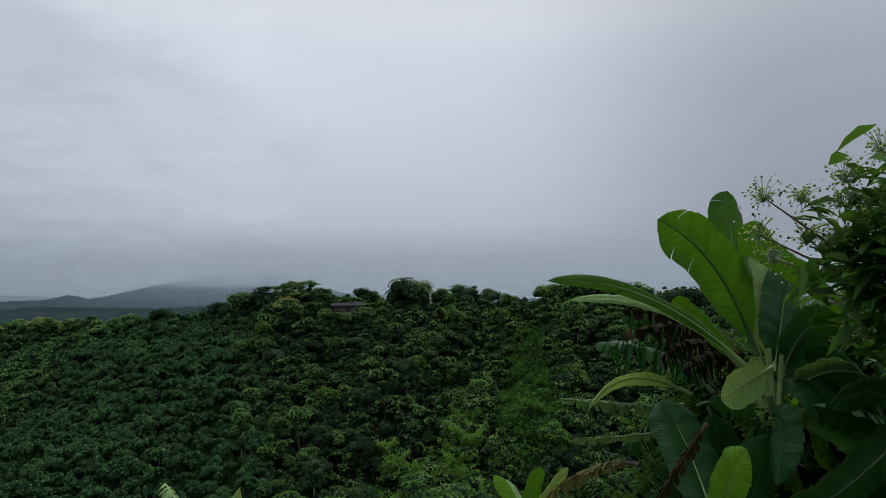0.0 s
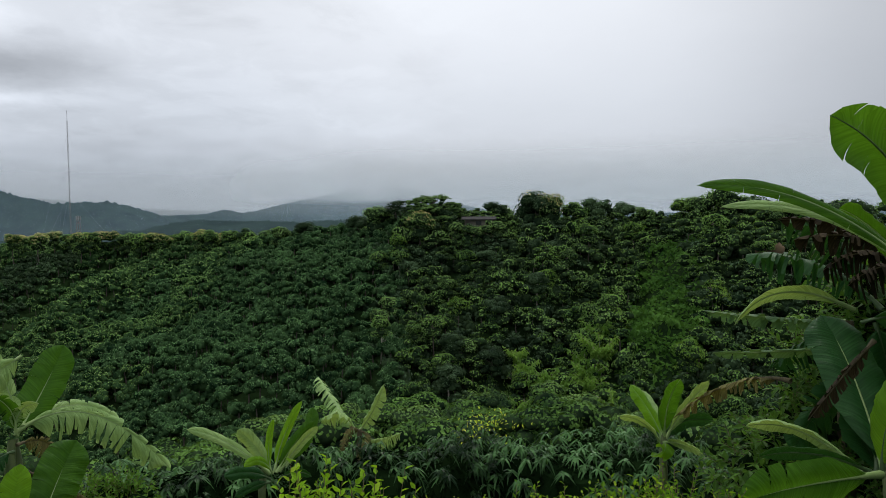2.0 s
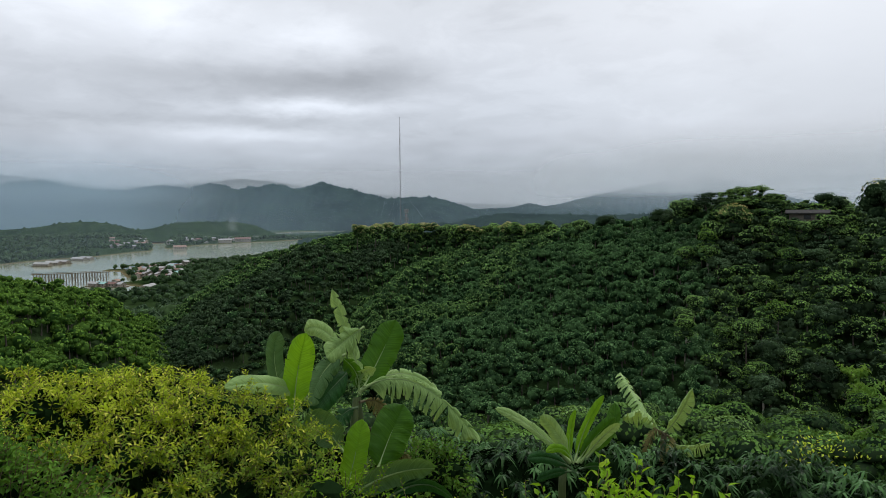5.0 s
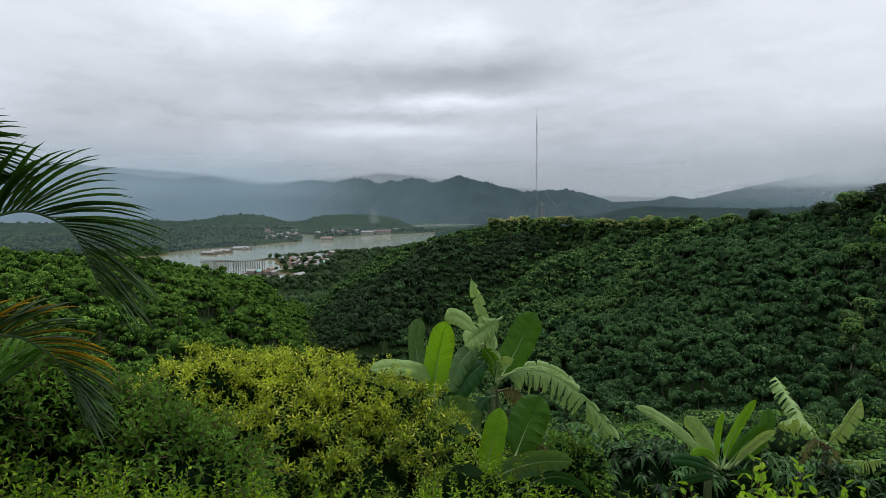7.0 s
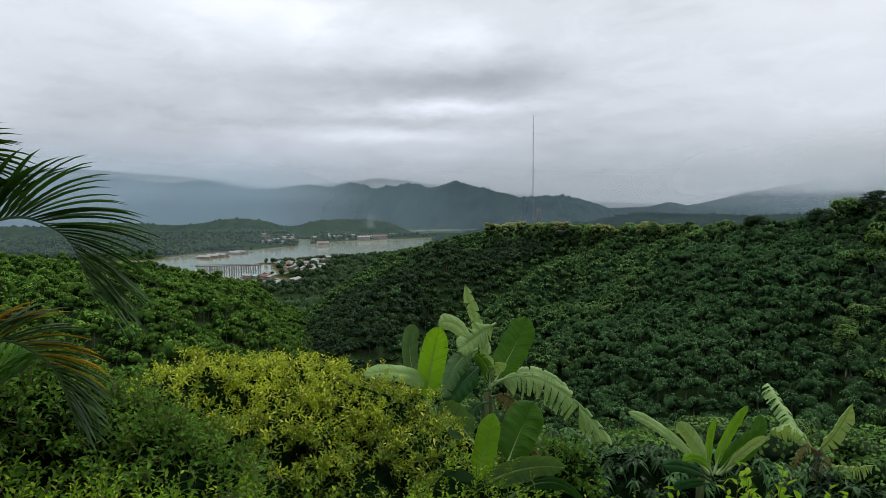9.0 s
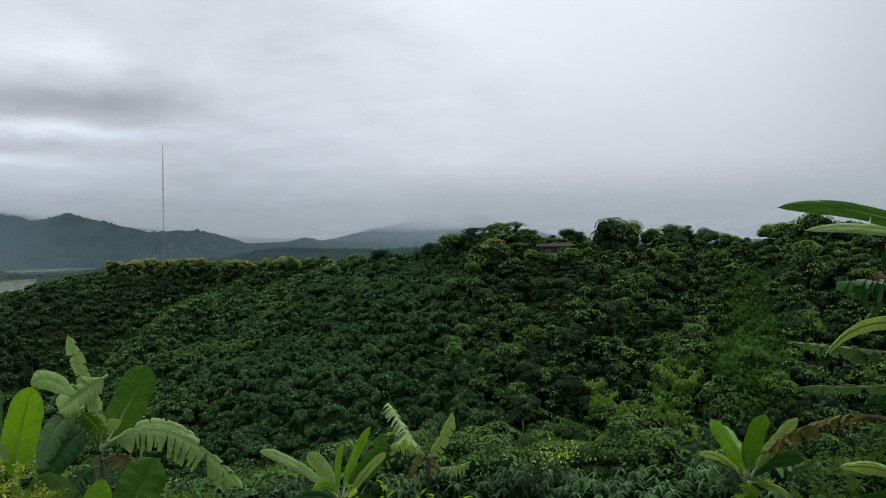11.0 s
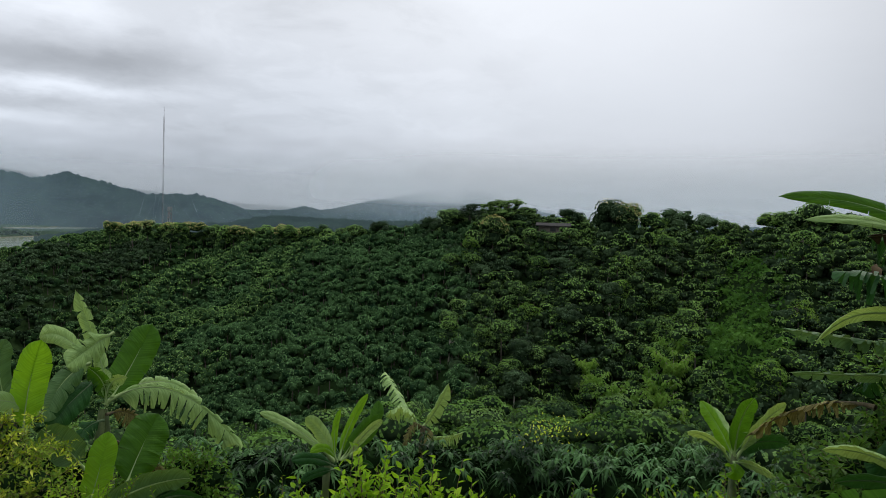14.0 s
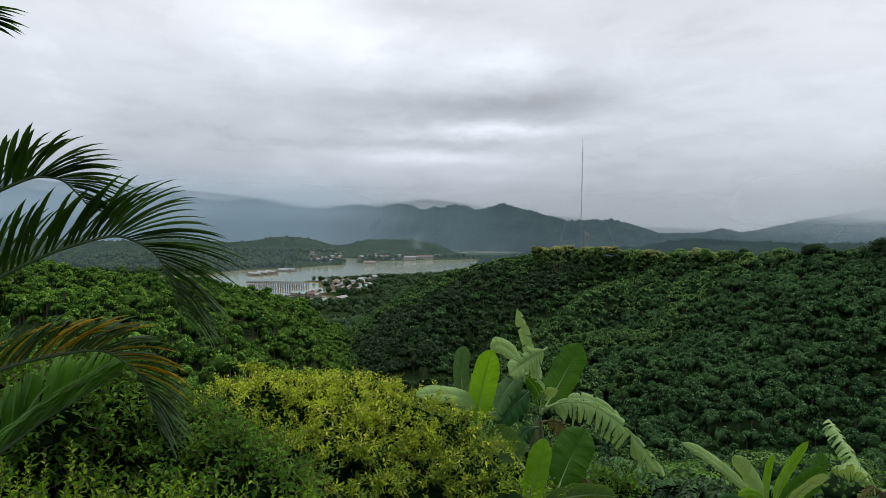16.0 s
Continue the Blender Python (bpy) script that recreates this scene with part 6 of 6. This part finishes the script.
# ---- shrubs ----
def sprigs(r, at, way, length, pairs, leaf, width, droop=0.15, spread=0.9, long=False):
    """Twigs from the points at along way, set with leaves. Gives the leaves and the twigs."""
    at, way = np.asarray(at, float), unit(way)
    n0 = len(at)
    length = np.broadcast_to(length, n0)
    s = (np.arange(pairs) + 0.6) / pairs
    p = at[:, None] + way[:, None] * (s[None, :, None] * length[:, None, None])
    ref = unit(np.cross(way, r.normal(size=(n0, 3))))
    other = np.cross(way, ref)
    ang = np.arange(pairs)[None] * 2.4 + r.uniform(0, 6.28, (n0, 1))
    out = np.cos(ang)[..., None] * ref[:, None] + np.sin(ang)[..., None] * other[:, None]
    d = unit(out * spread + way[:, None] * 0.7 + r.normal(size=out.shape) * 0.2)
    size = (0.75 + 0.5 * r.uniform(size=(n0, pairs))) * (1.0 - 0.35 * s)[None]
    face = np.tile(np.array([0.0, 0.0, 1.0]), (n0 * pairs, 1)) + r.normal(size=(n0 * pairs, 3)) * 0.35 + d.reshape(-1, 3) * 0.01
    lv = leaves(p.reshape(-1, 3), d.reshape(-1, 3), face, leaf * size.ravel(), width * size.ravel(), droop=droop, long=long)
    # thin three-sided twigs
    e = at + way * length[:, None]
    k = np.array([0.004, 0.0015])
    tv = np.concatenate([np.stack([q + ref * w, q - ref * w * 0.5 + other * w * 0.8, q - ref * w * 0.5 - other * w * 0.8], 1) for q, w in ((at, k[0]), (e, k[1]))], 1).reshape(-1, 3)
    b = np.arange(n0)[:, None] * 6
    tf = np.concatenate([b + list(t) for t in ((0, 1, 4), (0, 4, 3), (1, 2, 5), (1, 5, 4), (2, 0, 3), (2, 3, 5))])
    return lv, (tv, tf)


def shrub(name, label, blobs, mat, count, length, pairs, leaf, width, seed, lift=0.6, category="shrub", root_at=None, dim=0.72, group="", long=False, inner=None, low_mat=None, shoots=None):
    """A leafy bush over several rounded masses (x, y, z, rx, rz): twigs outside, leaves coloured shade-dark within,
    stems to the ground.
    """
    r = np.random.RandomState(seed)
    blobs = np.array(blobs, float)
    side = unit(r.normal(size=(len(blobs) * 2, 3)) + [0, 0, 0.5])
    twice = np.repeat(blobs, 2, 0)
    blobs = np.concatenate([blobs, np.c_[twice[:, :3] + side * np.c_[twice[:, 3], twice[:, 3], twice[:, 4]] * 0.72, twice[:, 3:] * r.uniform(0.28, 0.5, (len(twice), 1))]])
    root = tagged(new(name), label, category, group)
    gx, gy = root_at or blobs[:, :2].mean(0)
    gz = ground_at(gx, gy)
    root.location = (gx, gy, gz)
    o = np.array([gx, gy, gz])
    area = blobs[:, 3] ** 2
    pick = r.choice(len(blobs), count, p=area / area.sum())
    out = unit(r.normal(size=(count, 3)) + [0, 0, 0.35])
    out[:, 2] = np.maximum(out[:, 2], -0.5)
    rad = np.c_[blobs[pick, 3], blobs[pick, 3], blobs[pick, 4]]
    at = blobs[pick, :3] + out * rad * r.uniform(0.62, 1.0, (count, 1))
    way = unit(out + [0, 0, lift] + r.normal(size=out.shape) * 0.45)
    size = length * r.uniform(0.6, 1.4, count)
    if shoots:  # long arching shoots, each carrying many twigs
        k, reach = shoots
        which = r.randint(0, k, count)
        skin_at, skin_way = at.copy(), way.copy()
        s = r.uniform(0.0, 1.0, (count, 1)) ** 0.8
        run = (reach * r.uniform(0.35, 1.2, k))[which][:, None]
        axis = way[which]
        at = at[which] + axis * run * s - np.array([0, 0, 0.42]) * run * s ** 2.2
        way = unit(axis * 0.5 + r.normal(size=out.shape) * [0.7, 0.7, 0.45] + [0, 0, 0.1])
        size = size * (1.1 - 0.5 * s[:, 0])
        flush = r.uniform(size=count) < 0.42
        at[flush], way[flush] = skin_at[flush], skin_way[flush]
    # upper shoots are yellower; lower twigs take low_mat, darkened as if shaded
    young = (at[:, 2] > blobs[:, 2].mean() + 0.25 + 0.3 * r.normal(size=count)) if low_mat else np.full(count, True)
    lv, tw = sprigs(r, at[young] - o, way[young], size[young], pairs, leaf, width, long=long)
    cores = []
    bv, bf = ball(7, 12)
    for x, y, z, rx, rz in blobs:
        bump = bv * (1 + 0.10 * np.sin(bv @ r.normal(size=(3, 3)) * 4).sum(1, keepdims=True))
        cores.append((bump * [rx * dim, rx * dim, rz * dim] + [x, y, z] - o, bf))
    stems = [tube([(r.uniform(-0.15, 0.15), r.uniform(-0.15, 0.15), -0.1), (np.array([x, y, z]) - o) * [0.6, 0.6, 0.5], np.array([x, y, z + rz * 0.3]) - o], [0.04, 0.028, 0.01], 5) for x, y, z, rx, rz in blobs]
    c = piece("foliage", mesh_of("foliage", *lv, mat), root)
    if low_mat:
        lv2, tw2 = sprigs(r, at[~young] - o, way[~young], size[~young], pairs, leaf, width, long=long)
        piece("older_foliage", mesh_of("older_foliage", *lv2, low_mat), root, "olive-green lower leaves, darkened to stand for shade")
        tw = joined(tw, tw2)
    piece("twig_growth", mesh_of("twig_growth", *tw, TWIG), c)["kind"] = "stuff"
    fill = r.choice(len(blobs), count, p=area / area.sum())
    deep = unit(r.normal(size=(count, 3)) + [0, 0, 0.3])
    hang = leaves(blobs[fill, :3] - o + deep * np.c_[blobs[fill, 3], blobs[fill, 3], blobs[fill, 4]] * dim * r.uniform(0.9, 1.15, (count, 1)), deep + r.normal(size=deep.shape) * 0.8, deep + [0, 0, 0.3], leaf * 1.3, width * 1.4)
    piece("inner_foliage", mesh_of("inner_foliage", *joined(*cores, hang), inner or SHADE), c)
    piece("stem", mesh_of("stem", *joined(*stems), BARK, True), root)
    return root


def mango(x, y, top, radius, seed, label="dark glossy mango tree with drooping lance leaves"):
    """A mango: whorls of long drooping leaves over a rounded crown."""
    r = np.random.RandomState(seed)
    z = ground_at(x, y)
    root = tagged(new("mango_tree"), label, "mango tree", "mango trees")
    root.location = (x, y, z)
    mid = top - z - radius * 1.05
    count = int(92 * radius * radius)
    out = unit(r.normal(size=(count, 3)) + [0, 0, 0.6])
    out[:, 2] = np.maximum(out[:, 2], -0.35)
    lump = 1 + 0.13 * np.sin(out * 5 + seed).sum(1, keepdims=True) / 1.5
    at = out * lump * [radius, radius, radius * 0.95] * r.uniform(0.74, 1.06, (count, 1)) + [0, 0, mid]
    per = 11
    a = r.uniform(0, 6.28, (count, 1)) + np.arange(per)[None] * 2.4
    flat = np.stack([np.cos(a), np.sin(a), np.zeros_like(a)], -1)
    way = unit(flat * 0.75 + out[:, None] * 0.4 + [0, 0, 0.1] + r.normal(size=flat.shape) * 0.36)
    pos = np.repeat(at, per, 0)
    face = np.tile([0, 0, 1.0], (count * per, 1)) + np.repeat(out, per, 0) * 0.6
    lv = leaves(pos, way.reshape(-1, 3), face, 0.215 * r.uniform(0.7, 1.25, count * per), 0.046, droop=1.0, fold=0.12, long=True)
    bv, bf = ball(8, 14)
    core = bv * (1 + 0.10 * np.sin(bv * 5 + seed).sum(1, keepdims=True) / 1.5) * [radius * 0.72, radius * 0.72, radius * 0.68] + [0, 0, mid]
    piece("trunk", mesh_of("trunk", *trunk_of(seed, mid, 0.13, 5, radius * 0.7), BARK, True), root)
    c = piece("crown", mesh_of("crown", *lv, MANGO), root)
    # near-black leaves and core paint the shade between the whorls
    deep = unit(r.normal(size=(count * 9, 3)) + [0, 0, 0.4])
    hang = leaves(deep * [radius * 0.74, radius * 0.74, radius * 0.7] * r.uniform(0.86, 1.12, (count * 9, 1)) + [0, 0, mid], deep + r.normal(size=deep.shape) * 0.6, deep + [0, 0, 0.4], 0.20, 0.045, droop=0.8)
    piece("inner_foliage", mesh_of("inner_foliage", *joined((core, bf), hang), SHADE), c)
    return root


rm = random.Random(12)
for k in range(22):
    az = 41 - 58 * (k + rm.uniform(-0.25, 0.25)) / 21
    r0 = 11.0 + 1.6 * (k % 2) + rm.uniform(-0.3, 0.3)
    el = -18.5 + (1.3 if -6 < az < 1 else 0.0) + rm.uniform(-0.5, 0.5) - (0.6 if k % 2 == 0 else 0)
    x, y = polar(az, r0)
    mango(x, y, EYE + r0 * math.tan(radians(el)), rm.uniform(0.85, 1.25), 500 + k)

fl = tagged(new("mango_blossom"), "yellow blossom sprays on top of a mango crown", "blossom")
x, y = polar(10.3, 11.2)
fl.location = (x, y, EYE + 11.2 * math.tan(radians(-18.0)))
r = np.random.RandomState(3)
pts = r.normal(size=(110, 3)) * [0.28, 0.3, 0.07]
piece("petal_sprays", mesh_of("petals", *leaves(pts, r.normal(size=(110, 3)) + [0, 0, 1], np.tile([0, 0, 1.0], (110, 1)) + r.normal(size=(110, 3)) * 0.3, 0.06, 0.03), GOLD), fl)

# trees on the viewer's own slope, below the mangoes
rn = random.Random(9)
for k in range(140):
    az, r0 = -20 + 100 * (k + rn.random()) / 140, rn.uniform(25, 50)
    el = -14.4 - 2.6 * rn.random() if az < 16 else -15.4 - 2.0 * rn.random() if az < 30 else -17.0 - 2.0 * rn.random() if az < 48 else -15.5 - 3 * rn.random()
    x, y = polar(az, r0)
    top = EYE + r0 * math.tan(radians(el))
    if top - ground_at(x, y) < 2.5:
        continue
    tree(x, y, top, rn.uniform(1.4, 2.3), (NEAR, NEAR, BROAD)[k % 3], "leafy tree on the near slope below the mangoes", "fine", 330 + k % 9, BARK, "near slope trees")

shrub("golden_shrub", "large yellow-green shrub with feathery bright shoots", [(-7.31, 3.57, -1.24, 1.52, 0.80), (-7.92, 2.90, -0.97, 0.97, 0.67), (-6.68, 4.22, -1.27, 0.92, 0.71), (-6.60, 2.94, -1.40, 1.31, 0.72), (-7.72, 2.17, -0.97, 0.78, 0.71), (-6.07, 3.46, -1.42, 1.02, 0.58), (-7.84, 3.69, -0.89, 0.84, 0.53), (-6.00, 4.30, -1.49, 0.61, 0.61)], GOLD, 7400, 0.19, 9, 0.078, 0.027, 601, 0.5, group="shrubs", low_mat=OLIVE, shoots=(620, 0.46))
shrub("leafy_shrub", "dark green shrub with oval leaves under the palm", [(-6.46, 0.70, -0.52, 0.85, 0.74), (-6.10, 1.23, -0.69, 0.72, 0.61), (-7.16, 0.49, -0.31, 0.75, 0.56), (-6.54, -0.08, -0.36, 0.97, 0.85), (-5.54, 1.52, -0.82, 0.73, 0.47)], WEED, 3600, 0.24, 8, 0.085, 0.038, 602, 0.3, group="shrubs", inner=SHADE)
shrub("near_hedge", "bright green hedge with upright shoots", [(-4.30, 0.51, -0.56, 0.68, 0.36), (-4.03, 1.08, -0.64, 0.62, 0.33), (-3.64, 1.71, -0.68, 0.57, 0.32), (-3.37, 2.43, -0.81, 0.52, 0.36), (-4.42, 3.68, -1.18, 0.37, 0.48), (-3.07, 3.03, -0.90, 0.50, 0.33), (-4.41, -0.08, -0.38, 0.75, 0.40)], HEDGE, 820, 0.24, 15, 0.056, 0.024, 603, 1.6, group="hedges", long=True)
shrub("hedge", "bright yellow-green hedge below the viewpoint", [(-2.37, 3.43, -0.84, 0.52, 0.36), (-1.89, 3.74, -0.76, 0.28, 0.38), (-1.49, 3.77, -0.78, 0.43, 0.33), (-0.98, 3.80, -0.78, 0.49, 0.30), (-0.52, 3.90, -0.72, 0.49, 0.32), (-0.10, 3.96, -0.63, 0.49, 0.32), (0.27, 3.98, -0.54, 0.53, 0.32)], HEDGE, 820, 0.24, 15, 0.056, 0.024, 604, 1.6, group="hedges", long=True)
shrub("hedge", "bright yellow-green hedge below the viewpoint", [(0.18, 3.90, -0.65, 0.46, 0.30), (0.65, 3.86, -0.63, 0.42, 0.30)], HEDGE, 180, 0.24, 11, 0.07, 0.032, 605, 1.6, group="hedges", long=True)
shrub("corner_hedge", "light green leafy hedge beside the banana plants", [(2.27, 3.73, -0.13, 0.24, 0.32), (2.58, 3.86, 0.04, 0.21, 0.41)], HEDGE, 66, 0.24, 9, 0.075, 0.038, 606, 1.2, group="hedges", long=True)
# the last mass stands out of view, added to shade the banana corner
shrub("undergrowth", "tangled dark undergrowth behind the banana plants, one mass added out of view", [(4.43, 7.74, -0.15, 1.17, 0.93), (3.96, 8.10, -0.64, 1.11, 0.95), (3.21, 8.49, -1.18, 1.22, 0.97), (2.35, 8.79, -1.73, 0.99, 0.66), (4.86, 7.61, 0.66, 1.17, 1.01), (4.44, 8.53, 0.56, 0.99, 0.91), (3.50, 7.68, -1.20, 1.06, 0.84), (4.29, 6.96, -0.70, 1.09, 0.94), (2.99, 9.38, -0.57, 0.78, 0.86), (3.52, 9.33, 0.17, 0.78, 0.86), (3.73, 6.93, 0.26, 0.55, 0.55), (3.48, 4.15, 0.75, 0.65, 0.84)], OVATE, 3200, 0.3, 8, 0.16, 0.075, 607, 0.2, group="shrubs")
shrub("creeper_bank", "leafy bank of creepers under the banana clump", [(-7.31, 5.27, -2.25, 0.83, 0.75), (-6.93, 6.76, -2.68, 0.90, 0.54), (-6.74, 7.54, -2.66, 0.75, 0.56), (-7.29, 5.97, -2.01, 0.60, 0.60)], WEED, 900, 0.24, 8, 0.1, 0.05, 608, 0.4, group="shrubs")
shrub("citrus_shoots", "tall light green shoots with broad leaves above the hedge", [(-1.77, 3.61, -0.45, 0.17, 0.22), (-1.45, 3.70, -0.52, 0.19, 0.22), (-1.20, 3.77, -0.53, 0.19, 0.22), (-2.02, 3.53, -0.59, 0.19, 0.19)], HEDGE, 70, 0.34, 9, 0.1, 0.045, 611, 3.0, group="hedges", long=True)

fs = tagged(new("flowering_shrub"), "tall shrub with oval leaves and green bud clusters", "shrub")
FX, FY = 1.70, 2.40
fs.location = (FX, FY, ground_at(FX, FY))
EDGE = 1.33
FO = np.array(fs.location)
r = np.random.RandomState(71)
wood, sprays, stems, buds, white = [], [], [], [], []
heart = np.array([FX - 0.1, FY, 1.41]) - FO
wood.append(tube([(0, 0, -0.1), heart * 0.5 + [0.1, 0, 0], heart], [0.035, 0.03, 0.018], 7))
bv, bf = ball(4, 6)
for p in ((1.13, 2.52, 1.99), (1.12, 2.55, 1.85), (1.19, 2.60, 1.76), (1.25, 2.47, 1.98), (1.34, 2.35, 2.03), (1.40, 2.23, 2.10), (1.35, 2.44, 1.82), (1.42, 2.33, 1.90), (1.44, 2.23, 1.98), (1.51, 2.37, 1.60), (1.45, 2.47, 1.67), (1.51, 2.57, 1.47), (1.55, 2.34, 1.43), (1.39, 2.47, 1.96), (1.29, 2.54, 1.83), (1.48, 2.44, 1.79), (1.50, 2.35, 1.84)):
    tip = np.array(p) - FO
    mid = heart * 0.45 + tip * 0.55 + [0.03, 0, 0.05]
    line = np.array([heart, mid, tip])
    wood.append(tube(line, [0.010, 0.006, 0.0025], 5))
    count = 52 if tip[0] + FX > EDGE else 18
    s = r.uniform(0.25, 0.98 if count > 20 else 0.72, count)[:, None]
    at = np.where(s < 0.55, heart + (mid - heart) * s / 0.55, mid + (tip - mid) * (s - 0.55) / 0.45) + r.normal(size=(count, 3)) * 0.055
    way = unit(tip - heart) * 0.4 + r.normal(size=(count, 3)) * [1, 1, 0.6]
    sprays.append(leaves(at, way, np.tile([0.0, -0.2, 1.0], (count, 1)) + r.normal(size=(count, 3)) * 0.35, 0.125 * r.uniform(0.6, 1.2, count), 0.056 * r.uniform(0.8, 1.1, count), droop=0.25, long=True))
    white.append(leaves(tip + r.normal(size=(26, 3)) * 0.045, r.normal(size=(26, 3)) + [0, 0, 0.4], np.tile([0.0, -0.4, 1.0], (26, 1)), 0.013, 0.009))
    for k in range(56):
        d = unit(r.normal(size=3) + [0, 0, 0.5]) * r.uniform(0.02, 0.085)
        stems.append(tube([tip - [0, 0, 0.02], tip + d * 0.6 + [0, 0, 0.005], tip + d], [0.0015, 0.001, 0.0008], 3))
        buds.append((bv * r.uniform(0.003, 0.0062) + tip + d, bf))
piece("branch_growth", mesh_of("branch_growth", *joined(*wood), TWIG, True), fs)
piece("foliage", mesh_of("foliage", *joined(*sprays), OVATE), fs)
spray = piece("flower_spray", mesh_of("flower_spray", *joined(*stems), RIB), fs)
piece("bud_growth", mesh_of("bud_growth", *joined(*buds), BUD, True), spray, "yellow-green flower buds, some dark")["kind"] = "stuff"
piece("petal_growth", mesh_of("petal_growth", *joined(*white), PETAL), spray, "tiny white petals")["kind"] = "stuff"


# ---- palm fronds ----
def frond(palm, points, reach, mat_fn, seed, pairs=46, sag=0.24, label=""):
    """A feather frond: rachis through the points, with two ranks of narrow drooping leaflets."""
    r = np.random.RandomState(seed)
    p = np.array(points, float)
    k = np.linspace(0, len(p) - 1, 60)
    line = np.stack([np.interp(k, np.arange(len(p)), p[:, i]) for i in range(3)], -1)
    for _ in range(14):
        line[1:-1] = (line[:-2] + 2 * line[1:-1] + line[2:]) / 4
    o = np.array(palm.location)
    body = piece("frond", mesh_of("frond", *tube(line - o, np.linspace(0.016, 0.003, 60), 6), RIB_DARK, True), palm, label)
    tang = unit(np.gradient(line, axis=0))
    for side in (-1, 1):
        for j in range(pairs):
            q = 0.10 + 0.9 * (j + r.uniform(-0.2, 0.2)) / pairs
            i = min(59, int(q * 59))
            lat = unit(np.cross(tang[i], [0.0, 0.0, 1.0]))
            length = reach * (0.26 + 1.12 * math.sin(math.pi * min(1, 0.14 + 0.80 * q)) ** 0.8) * r.uniform(0.85, 1.1)
            rise = unit(np.cross(lat, tang[i])) if np.cross(lat, tang[i])[2] > 0 else -unit(np.cross(lat, tang[i]))
            way = unit(lat * side * 0.40 + tang[i] * (0.50 + 0.5 * q) + rise * 0.58 + r.normal(size=3) * 0.05)
            s = np.linspace(0, 1, 7)[:, None]
            mid = line[i] + way * s * length + np.array([0, 0, -1.0]) * sag * length * s ** 2.4
            w = (0.017 * np.sin(np.pi * (0.12 + 0.88 * s)) ** 0.7 + 0.0008) * (length / 0.4) ** 0.5
            flat = unit(np.cross(unit(np.gradient(mid, axis=0)), rise))
            up = rise * w * 0.5
            v = np.stack([mid + flat * w + up, mid, mid - flat * w + up], 1).reshape(-1, 3) - o
            idx = np.arange(21).reshape(7, 3)
            f = np.concatenate([np.stack([idx[:-1, c], idx[1:, c], idx[1:, c + 1], idx[:-1, c + 1]], -1) for c in (0, 1)])
            m = mat_fn(q, side, r)
            piece("leaflet", mesh_of("leaflet", v, f, m, True), body, "yellow and orange dying leaflet" if m is PALM_DRY else "")
    return body


palm = tagged(new("areca_palm"), "areca palm with arching fronds, some leaflets yellow and orange", "palm")
palm.location = (-4.39, -0.83, ground_at(-4.39, -0.83))
for k, (ox, oy, hh) in enumerate(((0, 0, 1.9), (0.22, 0.1, 1.5), (-0.15, 0.2, 1.7))):
    piece("cane", mesh_of("cane", *tube([(ox, oy, -0.1), (ox * 1.3, oy * 1.3, hh * 0.5), (ox * 1.5, oy * 1.5, hh)], [0.05, 0.045, 0.035], 9), STEM, True), palm)


def fresh(q, side, r):
    return PALM_LEAF


def young(q, side, r):
    return PALM_FRESH


def dying(q, side, r):
    return PALM_DRY if r.uniform() < 0.05 + 0.42 * (side > 0) * (0.1 < q < 0.75) else PALM_LEAF


frond(palm, [(-4.33, -0.66, 0.84), (-4.30, -0.24, 1.16), (-4.20, 0.13, 1.38), (-4.07, 0.44, 1.49), (-4.03, 0.65, 1.37), (-3.98, 0.75, 1.02)], 0.46, fresh, 1, 50)
frond(palm, [(-4.56, -0.69, 1.04), (-4.51, -0.39, 1.45), (-4.41, -0.14, 1.68), (-4.30, 0.06, 1.79), (-4.29, 0.20, 1.78), (-4.29, 0.34, 1.61)], 0.34, fresh, 2, 46)
frond(palm, [(-3.90, -0.61, 0.70), (-3.95, -0.23, 0.78), (-4.00, 0.07, 0.85), (-4.03, 0.37, 0.87), (-4.02, 0.56, 0.70), (-3.96, 0.65, 0.35)], 0.30, dying, 3, 50, label="frond with yellowing leaflets")
frond(palm, [(-3.89, -0.42, 0.21), (-4.05, -0.12, 0.36), (-4.18, 0.08, 0.47), (-4.29, 0.31, 0.57), (-4.38, 0.52, 0.67)], 0.36, young, 4, 48)
frond(palm, [(-4.47, -0.68, 1.16), (-4.38, -0.51, 1.93), (-4.22, -0.44, 2.39), (-4.08, -0.34, 2.53), (-4.09, -0.23, 2.50)], 0.36, fresh, 5, 40)
